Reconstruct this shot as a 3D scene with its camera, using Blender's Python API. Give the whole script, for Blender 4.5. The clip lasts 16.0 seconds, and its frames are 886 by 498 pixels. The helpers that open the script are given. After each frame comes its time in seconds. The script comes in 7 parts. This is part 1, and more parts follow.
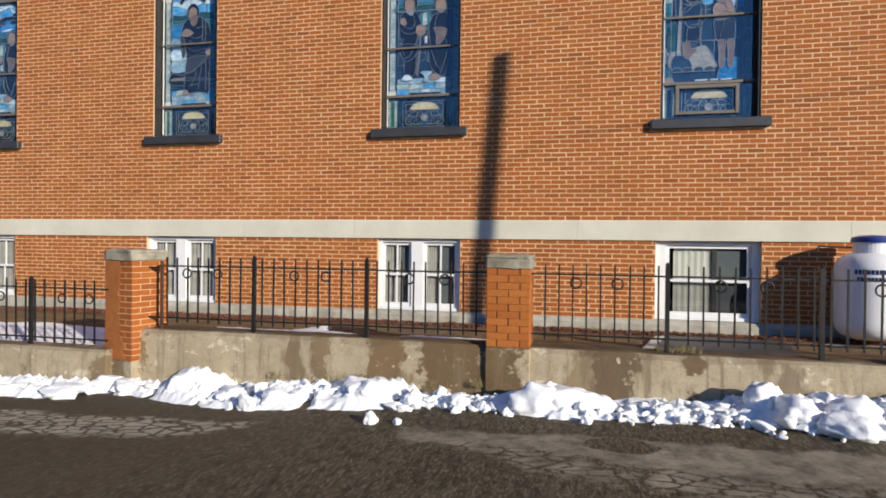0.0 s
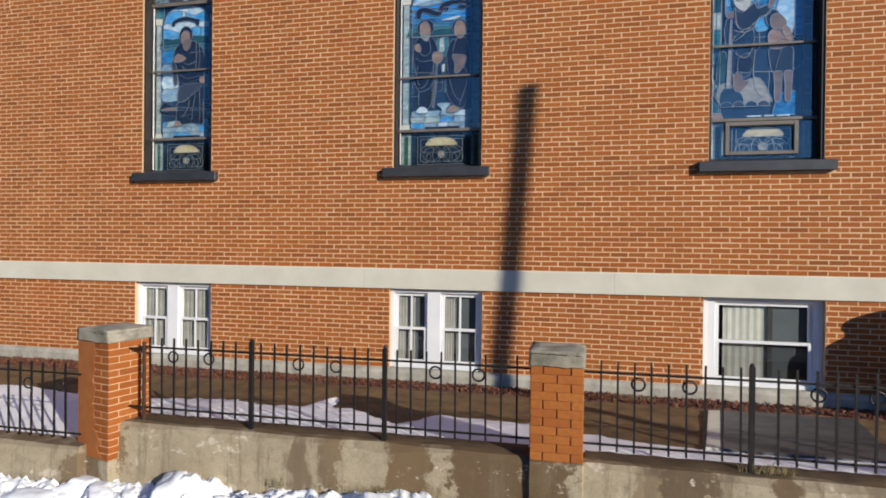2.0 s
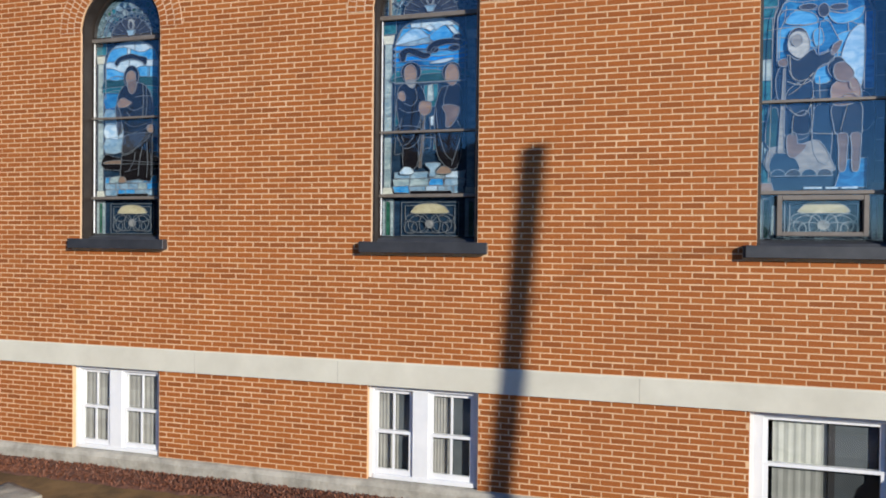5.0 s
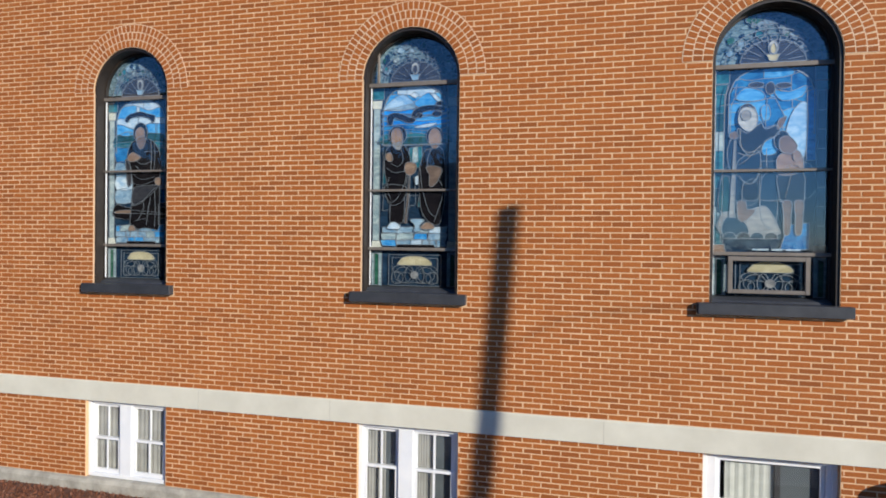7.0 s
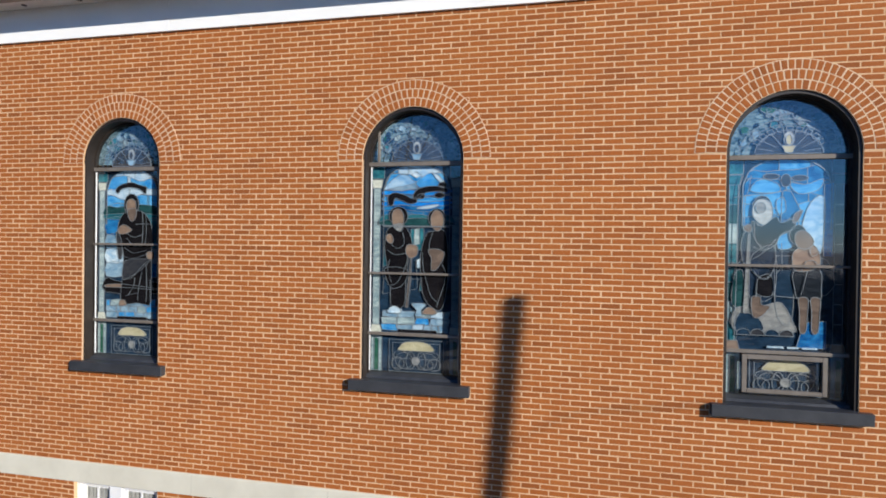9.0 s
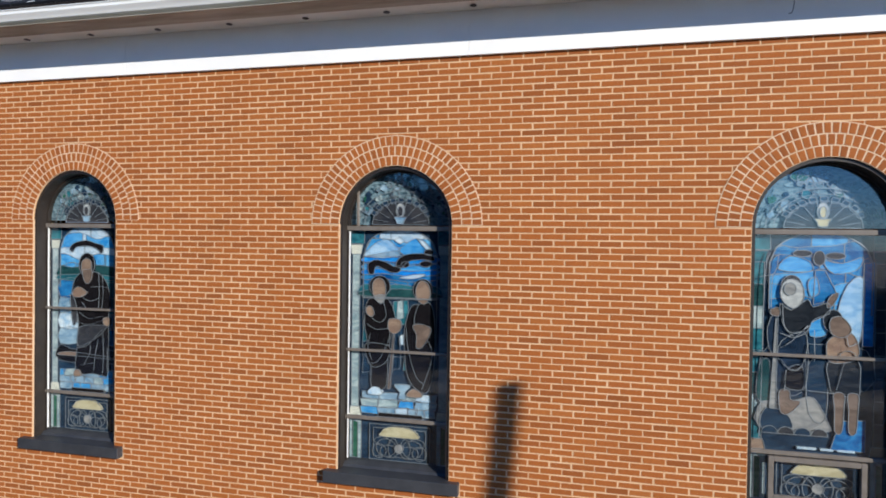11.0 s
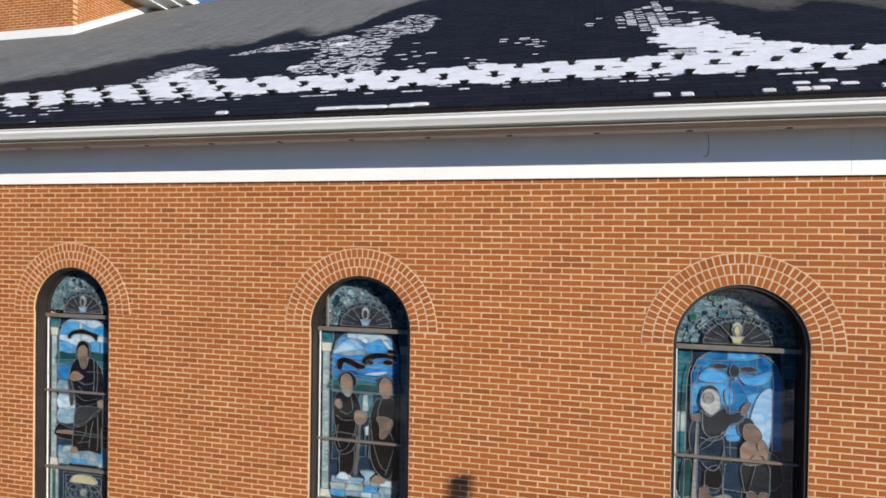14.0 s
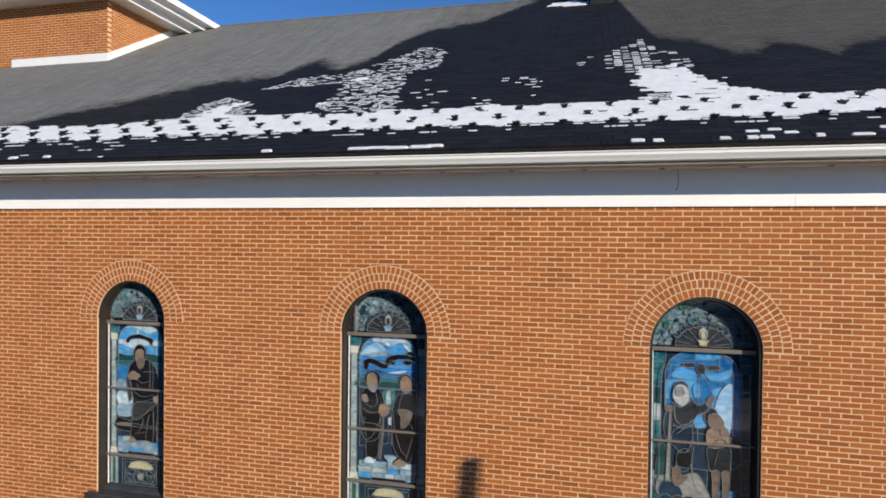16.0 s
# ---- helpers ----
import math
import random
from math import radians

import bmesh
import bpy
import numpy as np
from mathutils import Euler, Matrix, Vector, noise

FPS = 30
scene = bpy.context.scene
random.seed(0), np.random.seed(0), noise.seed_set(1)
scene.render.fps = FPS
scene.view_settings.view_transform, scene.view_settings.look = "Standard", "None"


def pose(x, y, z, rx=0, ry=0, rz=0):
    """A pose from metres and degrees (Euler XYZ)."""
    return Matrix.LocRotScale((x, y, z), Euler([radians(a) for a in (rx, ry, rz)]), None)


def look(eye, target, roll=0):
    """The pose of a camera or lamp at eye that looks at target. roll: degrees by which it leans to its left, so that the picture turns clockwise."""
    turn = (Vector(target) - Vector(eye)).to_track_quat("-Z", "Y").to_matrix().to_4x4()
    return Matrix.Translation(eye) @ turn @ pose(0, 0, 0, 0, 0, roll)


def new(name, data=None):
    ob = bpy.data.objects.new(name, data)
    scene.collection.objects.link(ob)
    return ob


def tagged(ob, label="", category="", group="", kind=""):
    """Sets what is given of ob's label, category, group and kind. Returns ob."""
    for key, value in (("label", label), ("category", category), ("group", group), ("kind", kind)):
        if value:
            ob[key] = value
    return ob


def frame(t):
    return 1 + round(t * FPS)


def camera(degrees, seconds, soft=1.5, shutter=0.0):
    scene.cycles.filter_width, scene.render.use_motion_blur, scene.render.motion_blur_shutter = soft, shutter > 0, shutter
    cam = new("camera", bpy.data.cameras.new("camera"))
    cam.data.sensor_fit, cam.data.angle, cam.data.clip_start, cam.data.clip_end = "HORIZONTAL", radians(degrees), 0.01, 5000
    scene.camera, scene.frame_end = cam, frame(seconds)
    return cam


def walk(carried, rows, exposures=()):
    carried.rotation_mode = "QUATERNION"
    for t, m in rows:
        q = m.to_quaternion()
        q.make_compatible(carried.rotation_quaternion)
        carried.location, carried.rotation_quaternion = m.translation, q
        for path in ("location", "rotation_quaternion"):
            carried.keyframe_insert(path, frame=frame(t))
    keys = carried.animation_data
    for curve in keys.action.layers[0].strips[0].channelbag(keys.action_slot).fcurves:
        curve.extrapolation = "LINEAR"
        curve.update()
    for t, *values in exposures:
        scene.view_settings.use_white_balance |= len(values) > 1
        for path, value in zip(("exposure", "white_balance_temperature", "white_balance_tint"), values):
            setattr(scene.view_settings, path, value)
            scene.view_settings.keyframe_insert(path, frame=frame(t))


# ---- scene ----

cam = camera(73.7, 16.0, soft=1.8)
PATH = [
    (0.0, (3.041, -8.877, 1.374), (1.279, -1.074, 1.314), 0.65),
    (0.5, (2.926, -8.76, 1.566), (1.195, -0.949, 1.482), 0.53),
    (1.0, (2.824, -8.563, 1.791), (1.066, -0.759, 1.688), 0.52),
    (1.5, (2.688, -8.313, 1.966), (0.916, -0.513, 1.859), 0.54),
    (2.0, (2.573, -8.03, 2.085), (0.799, -0.229, 2.034), 0.58),
    (2.5, (2.503, -7.668, 2.309), (0.709, 0.128, 2.25), 0.61),
    (3.0, (2.421, -7.285, 2.522), (0.629, 0.511, 2.475), 0.68),
    (3.5, (2.36, -6.917, 2.782), (0.578, 0.881, 2.699), 0.59),
    (4.0, (2.339, -6.611, 2.927), (0.554, 1.187, 2.842), 0.6),
    (6.5, (2.682, -6.888, 3.609), (0.848, 0.898, 3.516), 0.6),
    (7.0, (2.775, -7.175, 3.802), (0.942, 0.612, 3.723), 0.66),
    (7.5, (2.811, -7.369, 4.071), (0.997, 0.423, 3.996), 0.75),
    (8.0, (2.779, -7.394, 4.377), (0.995, 0.404, 4.267), 0.74),
    (8.5, (2.738, -7.227, 4.627), (0.95, 0.571, 4.569), 0.89),
    (9.0, (2.616, -6.932, 4.856), (0.841, 0.868, 4.789), 0.74),
    (11.5, (2.582, -6.064, 5.932), (0.79, 1.732, 5.827), 0.8),
    (12.0, (2.714, -6.175, 6.152), (0.919, 1.621, 6.08), 0.83),
    (12.5, (2.835, -6.306, 6.349), (1.033, 1.488, 6.281), 0.81),
    (13.0, (2.956, -6.422, 6.545), (1.151, 1.372, 6.489), 0.77),
    (13.5, (3.063, -6.541, 6.732), (1.269, 1.255, 6.659), 0.77),
    (14.0, (3.202, -6.654, 6.929), (1.39, 1.138, 6.846), 0.79),
    (14.5, (3.282, -6.836, 7.149), (1.473, 0.956, 7.063), 0.75),
    (15.0, (3.318, -7.113, 7.227), (1.511, 0.68, 7.146), 0.73),
    (15.5, (3.34, -7.475, 7.222), (1.525, 0.316, 7.138), 0.68),
    (16.0, (3.319, -7.856, 7.188), (1.499, -0.066, 7.09), 0.59),
]
EXPOSURES = [(0.0, 0.02, 6080, 10), (1.9, -0.11, 5980, 10), (3.0, 0.02, 5860, 10), (4.0, 0.04, 5800, 10), (9.0, 0.09, 5760, 10), (12.0, 0.12, 5720, 10), (13.5, 0.09, 5980, 10), (16.0, 0.01, 6220, 10)]
walk(cam, [(t, look(eye, target, roll)) for t, eye, target, roll in PATH], EXPOSURES)

# ---- world, sun and exposure ----
SUN_TO = Vector((1.31, -1.0, 0.56)).normalized()      # the way to the sun
SUN_EL = math.asin(SUN_TO.z)
SUN_AZ = math.atan2(SUN_TO.x, SUN_TO.y)               # clockwise from +y
world = bpy.data.worlds.new("sky")
scene.world = world
world.use_nodes = True
wn = world.node_tree.nodes
wl = world.node_tree.links
sky = wn.new("ShaderNodeTexSky")
sky.sky_type = 'NISHITA'
sky.sun_disc = False
sky.sun_elevation = SUN_EL
sky.sun_rotation = SUN_AZ
sky.altitude, sky.air_density, sky.dust_density, sky.ozone_density = 1200.0, 1.1, 0.14, 8.5
wl.new(sky.outputs[0], wn["Background"].inputs[0])
wn["Background"].inputs[1].default_value = 0.12
sun = new("sun", bpy.data.lights.new("sun", 'SUN'))
sun.data.energy, sun.data.angle, sun.data.color = 5.8, radians(0.53), (1.0, 0.88, 0.70)
sun.matrix_world = look((20, -16, 8.3), (20 - SUN_TO.x, -16 - SUN_TO.y, 8.3 - SUN_TO.z))

# ---- materials ----


def nodes_of(name):
    m = bpy.data.materials.new(name)
    m.use_nodes = True
    nt = m.node_tree
    return m, nt, nt.nodes["Principled BSDF"]


def node(nt, kind, **inputs):
    n = nt.nodes.new(kind)
    for k, v in inputs.items():
        n.inputs[k.replace("_", " ")].default_value = v
    return n


def mix(nt, fac, a, b, blend='MIX'):
    """A colour mix; fac, a and b are sockets or values."""
    n = nt.nodes.new("ShaderNodeMix")
    n.data_type, n.blend_type = 'RGBA', blend
    for i, v in ((0, fac), (6, a), (7, b)):
        if isinstance(v, bpy.types.NodeSocket):
            nt.links.new(v, n.inputs[i])
        else:
            n.inputs[i].default_value = v if i == 0 else (*v, 1.0)[:4]
    return n.outputs[2]


def ramp(nt, fac, stops):
    n = nt.nodes.new("ShaderNodeValToRGB")
    while len(n.color_ramp.elements) < len(stops):
        n.color_ramp.elements.new(0.5)
    for e, (at, v) in zip(n.color_ramp.elements, stops):
        e.position = at
        e.color = (v, v, v, 1) if isinstance(v, (int, float)) else (*v, 1)
    nt.links.new(fac, n.inputs[0])
    return n.outputs[0]


def calc(nt, op, a, b=None, c=None):
    n = nt.nodes.new("ShaderNodeMath")
    n.operation = op
    for i, v in enumerate((a, b, c)):
        if isinstance(v, bpy.types.NodeSocket):
            nt.links.new(v, n.inputs[i])
        elif v is not None:
            n.inputs[i].default_value = v
    return n.outputs[0]


def place_of(nt, stretch=(1, 1, 1)):
    g = nt.nodes.new("ShaderNodeNewGeometry")
    mp = nt.nodes.new("ShaderNodeMapping")
    mp.inputs["Scale"].default_value = stretch
    nt.links.new(g.outputs["Position"], mp.inputs[0])
    return mp.outputs[0]


def grain(nt, where, scale, detail=4.0, rough=0.6):
    n = node(nt, "ShaderNodeTexNoise", Scale=scale, Detail=detail, Roughness=rough)
    nt.links.new(where, n.inputs["Vector"])
    return n.outputs["Fac"]


def bumped(nt, bsdf, height, strength, distance):
    b = node(nt, "ShaderNodeBump", Strength=strength, Distance=distance)
    nt.links.new(height, b.inputs["Height"])
    nt.links.new(b.outputs[0], bsdf.inputs["Normal"])


def surface(name, dark, light, rough=0.7, scale=3.0, fine=60.0, bump=0.3, depth=0.004, metal=0.0, stretch=(1, 1, 1), lean=(0.35, 0.65), spec=0.5):
    """A plain worn surface: blotches and fine grain between two colours, and a fine relief."""
    m, nt, bsdf = nodes_of(name)
    where = place_of(nt, stretch)
    big = ramp(nt, grain(nt, where, scale), ((lean[0], 0.0), (lean[1], 1.0)))
    small = grain(nt, where, fine, 3.0)
    fac = mix(nt, 0.35, big, small)
    nt.links.new(mix(nt, fac, dark, light), bsdf.inputs["Base Color"])
    bsdf.inputs["Roughness"].default_value = rough
    bsdf.inputs["Metallic"].default_value = metal
    bsdf.inputs["Specular IOR Level"].default_value = spec
    if bump:
        bumped(nt, bsdf, small, bump, depth)
    return m


def brick_material(name, per_island, tones=((0.297, 0.088, 0.0165), (0.368, 0.111, 0.0195), (0.416, 0.139, 0.028))):
    m, nt, bsdf = nodes_of(name)
    if per_island:
        rnd = nt.nodes.new("ShaderNodeNewGeometry").outputs["Random Per Island"]
    else:
        rnd = nt.nodes.new("ShaderNodeObjectInfo").outputs["Random"]
    tone = ramp(nt, rnd, ((0.0, tuple(0.85 * v for v in tones[0])), (0.09, tones[0]), (0.35, tones[1]), (0.8, tones[1]), (1.0, tones[2])))
    where = place_of(nt)
    soot = ramp(nt, grain(nt, place_of(nt, (1, 1, 0.5)), 0.55, 4.0), ((0.3, 0.0), (0.75, 1.0)))
    speck = grain(nt, where, 140.0, 2.0)
    face = grain(nt, where, 28.0, 3.0)
    c = mix(nt, ramp(nt, face, ((0.3, 0.0), (0.75, 0.45))), tone, (0.235, 0.066, 0.014))
    c = mix(nt, calc(nt, 'MULTIPLY', soot, 0.25), c, (0.21, 0.074, 0.021))
    c = mix(nt, ramp(nt, speck, ((0.62, 0.0), (0.8, 0.35))), c, (0.55, 0.33, 0.2))
    nt.links.new(c, bsdf.inputs["Base Color"])
    bsdf.inputs["Roughness"].default_value = 0.85
    bsdf.inputs["Specular IOR Level"].default_value = 0.3
    bumped(nt, bsdf, mix(nt, 0.5, face, speck), 0.35, 0.004)
    return m


BRICK_PIECE = brick_material("fired_brick", False)
BRICK_FIELD = brick_material("fired_brick_field", True)
PAINTED_BRICK = brick_material("repaired_orange_brick", False, ((0.37, 0.115, 0.022), (0.43, 0.145, 0.028), (0.47, 0.17, 0.036)))
MORTAR = surface("pale_mortar", (0.53, 0.322, 0.168), (0.71, 0.475, 0.275), 0.9, 2.0, 120.0, 0.4, 0.003)
PALE_MORTAR = surface("whitish_arch_mortar", (0.54, 0.37, 0.225), (0.71, 0.52, 0.345), 0.9, 3.0, 120.0, 0.4, 0.003)
STONE_BAND = surface("limestone_band", (0.52, 0.495, 0.40), (0.66, 0.635, 0.525), 0.8, 1.3, 90.0, 0.2, 0.003)
FOUNDATION = surface("weathered_concrete", (0.25, 0.235, 0.19), (0.50, 0.47, 0.395), 0.85, 4.5, 26.0, 0.7, 0.012)
DARK_SILL = surface("dark_slate_sill", (0.025, 0.027, 0.032), (0.05, 0.052, 0.058), 0.45, 6.0, 80.0, 0.2, 0.002)
DARK_WOOD = surface("black_brown_paint", (0.014, 0.010, 0.008), (0.030, 0.022, 0.017), 0.5, 8.0, 60.0, 0.15, 0.002)
BAR_PAINT = surface("grey_brown_bar_paint", (0.13, 0.11, 0.09), (0.19, 0.165, 0.14), 0.5, 10.0, 90.0, 0.1, 0.001)
WHITE_VINYL = surface("white_vinyl", (0.72, 0.73, 0.74), (0.82, 0.82, 0.81), 0.4, 3.0, 60.0, 0.05, 0.001)
WHITE_PAINT = surface("white_trim_paint", (0.84, 0.84, 0.83), (0.90, 0.90, 0.89), 0.5, 1.6, 50.0, 0.15, 0.002)
SOFFIT_OUTER = surface("streaky_brown_soffit", (0.21, 0.20, 0.165), (0.46, 0.44, 0.38), 0.85, 3.0, 50.0, 0.2, 0.002, stretch=(0.3, 2, 1))
SOFFIT_PAINT = surface("dusty_soffit_paint", (0.68, 0.68, 0.62), (0.82, 0.82, 0.77), 0.7, 2.5, 60.0, 0.1, 0.002, stretch=(0.4, 2, 1))
GUTTER_PAINT = surface("weathered_gutter_paint", (0.68, 0.69, 0.665), (0.83, 0.835, 0.81), 0.45, 2.0, 50.0, 0.1, 0.001, stretch=(0.3, 1, 4))
IRON = surface("black_iron", (0.012, 0.012, 0.013), (0.03, 0.028, 0.027), 0.45, 9.0, 120.0, 0.3, 0.001, metal=0.3)
RUST = surface("rusty_iron", (0.035, 0.016, 0.010), (0.10, 0.042, 0.020), 0.8, 12.0, 90.0, 0.4, 0.001)
TANK_WHITE = surface("white_tank_enamel", (0.72, 0.73, 0.74), (0.82, 0.83, 0.83), 0.3, 2.0, 60.0, 0.05, 0.001)
TANK_BLUE = surface("blue_enamel", (0.01, 0.03, 0.16), (0.02, 0.05, 0.24), 0.35, 3.0, 60.0, 0.05, 0.001)
INK_BLUE = surface("dark_blue_ink", (0.015, 0.02, 0.09), (0.02, 0.03, 0.12), 0.5, 8.0, 60.0, 0.0)
CURTAIN_GREY = surface("grey_net_curtain", (0.26, 0.255, 0.235), (0.40, 0.39, 0.36), 0.9, 5.0, 80.0, 0.1, 0.002)
SLATE_REFLECTION = surface("slate_grey_reflection", (0.07, 0.085, 0.095), (0.11, 0.125, 0.135), 0.8, 3.0, 60.0, 0.0)
CAPSTONE = surface("mossy_capstone", (0.10, 0.092, 0.065), (0.43, 0.395, 0.305), 0.9, 6.0, 50.0, 0.5, 0.006, lean=(0.3, 0.6))
CURTAIN = surface("ivory_curtain", (0.42, 0.425, 0.385), (0.58, 0.585, 0.535), 0.9, 5.0, 80.0, 0.1, 0.002)
# near-black colour stands in for the darkness of unlit rooms
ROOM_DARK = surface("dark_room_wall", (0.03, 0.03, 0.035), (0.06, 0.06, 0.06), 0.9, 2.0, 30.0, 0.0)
ORANGE_JOINT = surface("orange_smeared_mortar", (0.33, 0.11, 0.025), (0.66, 0.40, 0.20), 0.9, 9.0, 90.0, 0.4, 0.003)
SMEAR = surface("smeared_orange_render", (0.31, 0.098, 0.020), (0.42, 0.150, 0.036), 0.85, 7.0, 70.0, 0.4, 0.004)
WET_SHADED_SLAB = surface("wet_shaded_concrete", (0.045, 0.045, 0.045), (0.10, 0.098, 0.092), 0.55, 4.0, 50.0, 0.3, 0.003)
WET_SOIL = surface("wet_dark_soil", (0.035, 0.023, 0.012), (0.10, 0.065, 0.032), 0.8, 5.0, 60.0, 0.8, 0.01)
MULCH = surface("red_brown_mulch", (0.08, 0.038, 0.024), (0.18, 0.085, 0.055), 0.95, 14.0, 60.0, 0.8, 0.02)
YARD = surface("dead_grass_and_soil", (0.068, 0.040, 0.012), (0.23, 0.137, 0.047), 0.95, 3.5, 45.0, 0.8, 0.015)
FLASHING = surface("white_flashing", (0.72, 0.72, 0.72), (0.82, 0.82, 0.82), 0.4, 4.0, 60.0, 0.05, 0.001)
POLE_WOOD = surface("weathered_pole_wood", (0.10, 0.07, 0.05), (0.20, 0.15, 0.11), 0.9, 6.0, 40.0, 0.4, 0.004, stretch=(4, 4, 0.3))
FAR_TREES = surface("bare_winter_woods", (0.03, 0.028, 0.022), (0.07, 0.06, 0.05), 0.95, 0.4, 4.0, 0.5, 0.2)


def snow_material():
    m, nt, bsdf = nodes_of("packed_snow")
    where = place_of(nt)
    dirt = ramp(nt, grain(nt, where, 3.0, 6.0, 0.7), ((0.60, 0.0), (0.80, 0.5)))
    nt.links.new(mix(nt, dirt, (0.88, 0.895, 0.91), (0.55, 0.52, 0.47)), bsdf.inputs["Base Color"])
    bsdf.inputs["Roughness"].default_value = 0.75
    bsdf.inputs["Subsurface Weight"].default_value = 0.0
    bumped(nt, bsdf, mix(nt, 0.5, grain(nt, where, 22.0), grain(nt, where, 90.0)), 0.45, 0.018)
    return m


SNOW = snow_material()
ROOF_SNOW = surface("old_roof_snow", (0.60, 0.62, 0.66), (0.76, 0.77, 0.80), 0.8, 7.0, 45.0, 0.4, 0.006)


def concrete_material():
    """Old poured concrete: tan, with brown damp stains running down and pale patches."""
    m, nt, bsdf = nodes_of("stained_concrete")
    where = place_of(nt)
    c = mix(nt, grain(nt, where, 2.5, 6.0), (0.27, 0.22, 0.135), (0.53, 0.45, 0.31))
    c = mix(nt, ramp(nt, grain(nt, where, 60.0, 3.0), ((0.4, 0.0), (0.8, 0.5))), c, (0.20, 0.17, 0.13))
    darkened = ramp(nt, grain(nt, place_of(nt, (1.6, 1, 0.7)), 1.1, 5.0, 0.65), ((0.58, 0.0), (0.63, 0.8)))
    c = mix(nt, darkened, c, (0.15, 0.105, 0.055))
    sep = nt.nodes.new("ShaderNodeSeparateXYZ")
    nt.links.new(where, sep.inputs[0])
    rag = calc(nt, 'MULTIPLY', calc(nt, 'SUBTRACT', grain(nt, where, 3.2, 6.0, 0.7), 0.5), 0.9)
    for at, half, tone in ((1.90, 0.34, (0.11, 0.065, 0.026)), (2.36, 0.20, (0.12, 0.075, 0.03)), (3.40, 0.22, (0.10, 0.065, 0.032)), (4.02, 0.08, (0.12, 0.075, 0.035)), (1.18, 0.20, (0.16, 0.10, 0.045)), (0.55, 0.10, (0.20, 0.14, 0.075)), (3.05, 0.10, (0.24, 0.18, 0.10)), (-1.75, 0.20, (0.20, 0.14, 0.075))):
        near = calc(nt, 'SUBTRACT', calc(nt, 'ADD', half, rag), calc(nt, 'ABSOLUTE', calc(nt, 'SUBTRACT', sep.outputs[0], at)))
        c = mix(nt, calc(nt, 'MULTIPLY', ramp(nt, near, ((0.0, 0.0), (0.05, 1.0))), 0.93), c, tone)
    pale = ramp(nt, grain(nt, place_of(nt, (1.2, 1, 1.6)), 2.6, 6.0, 0.75), ((0.60, 0.0), (0.63, 0.9)))
    c = mix(nt, pale, c, (0.60, 0.53, 0.41))
    streak = ramp(nt, grain(nt, place_of(nt, (5, 1, 0.5)), 1.6, 6.0, 0.7), ((0.53, 0.0), (0.64, 0.75)))
    c = mix(nt, streak, c, (0.17, 0.125, 0.075))
    speckle = ramp(nt, grain(nt, where, 14.0, 6.0, 0.75), ((0.50, 0.0), (0.66, 0.35)))
    c = mix(nt, speckle, c, (0.17, 0.125, 0.07))
    # soil and moss lying on the flat top
    flat = nt.nodes.new("ShaderNodeSeparateXYZ")
    nt.links.new(nt.nodes.new("ShaderNodeNewGeometry").outputs["True Normal"], flat.inputs[0])
    c = mix(nt, calc(nt, 'MULTIPLY', ramp(nt, flat.outputs[2], ((0.5, 0.0), (0.8, 0.9))), ramp(nt, grain(nt, where, 4.0, 5.0), ((0.3, 0.3), (0.55, 1.0)))), c, (0.11, 0.07, 0.03))
    nt.links.new(c, bsdf.inputs["Base Color"])
    nt.links.new(mix(nt, darkened, (0.85,) * 3, (0.5,) * 3), bsdf.inputs["Roughness"])
    bumped(nt, bsdf, mix(nt, 0.5, grain(nt, where, 9.0, 5.0), grain(nt, where, 70.0)), 0.6, 0.012)
    return m


CONCRETE = concrete_material()


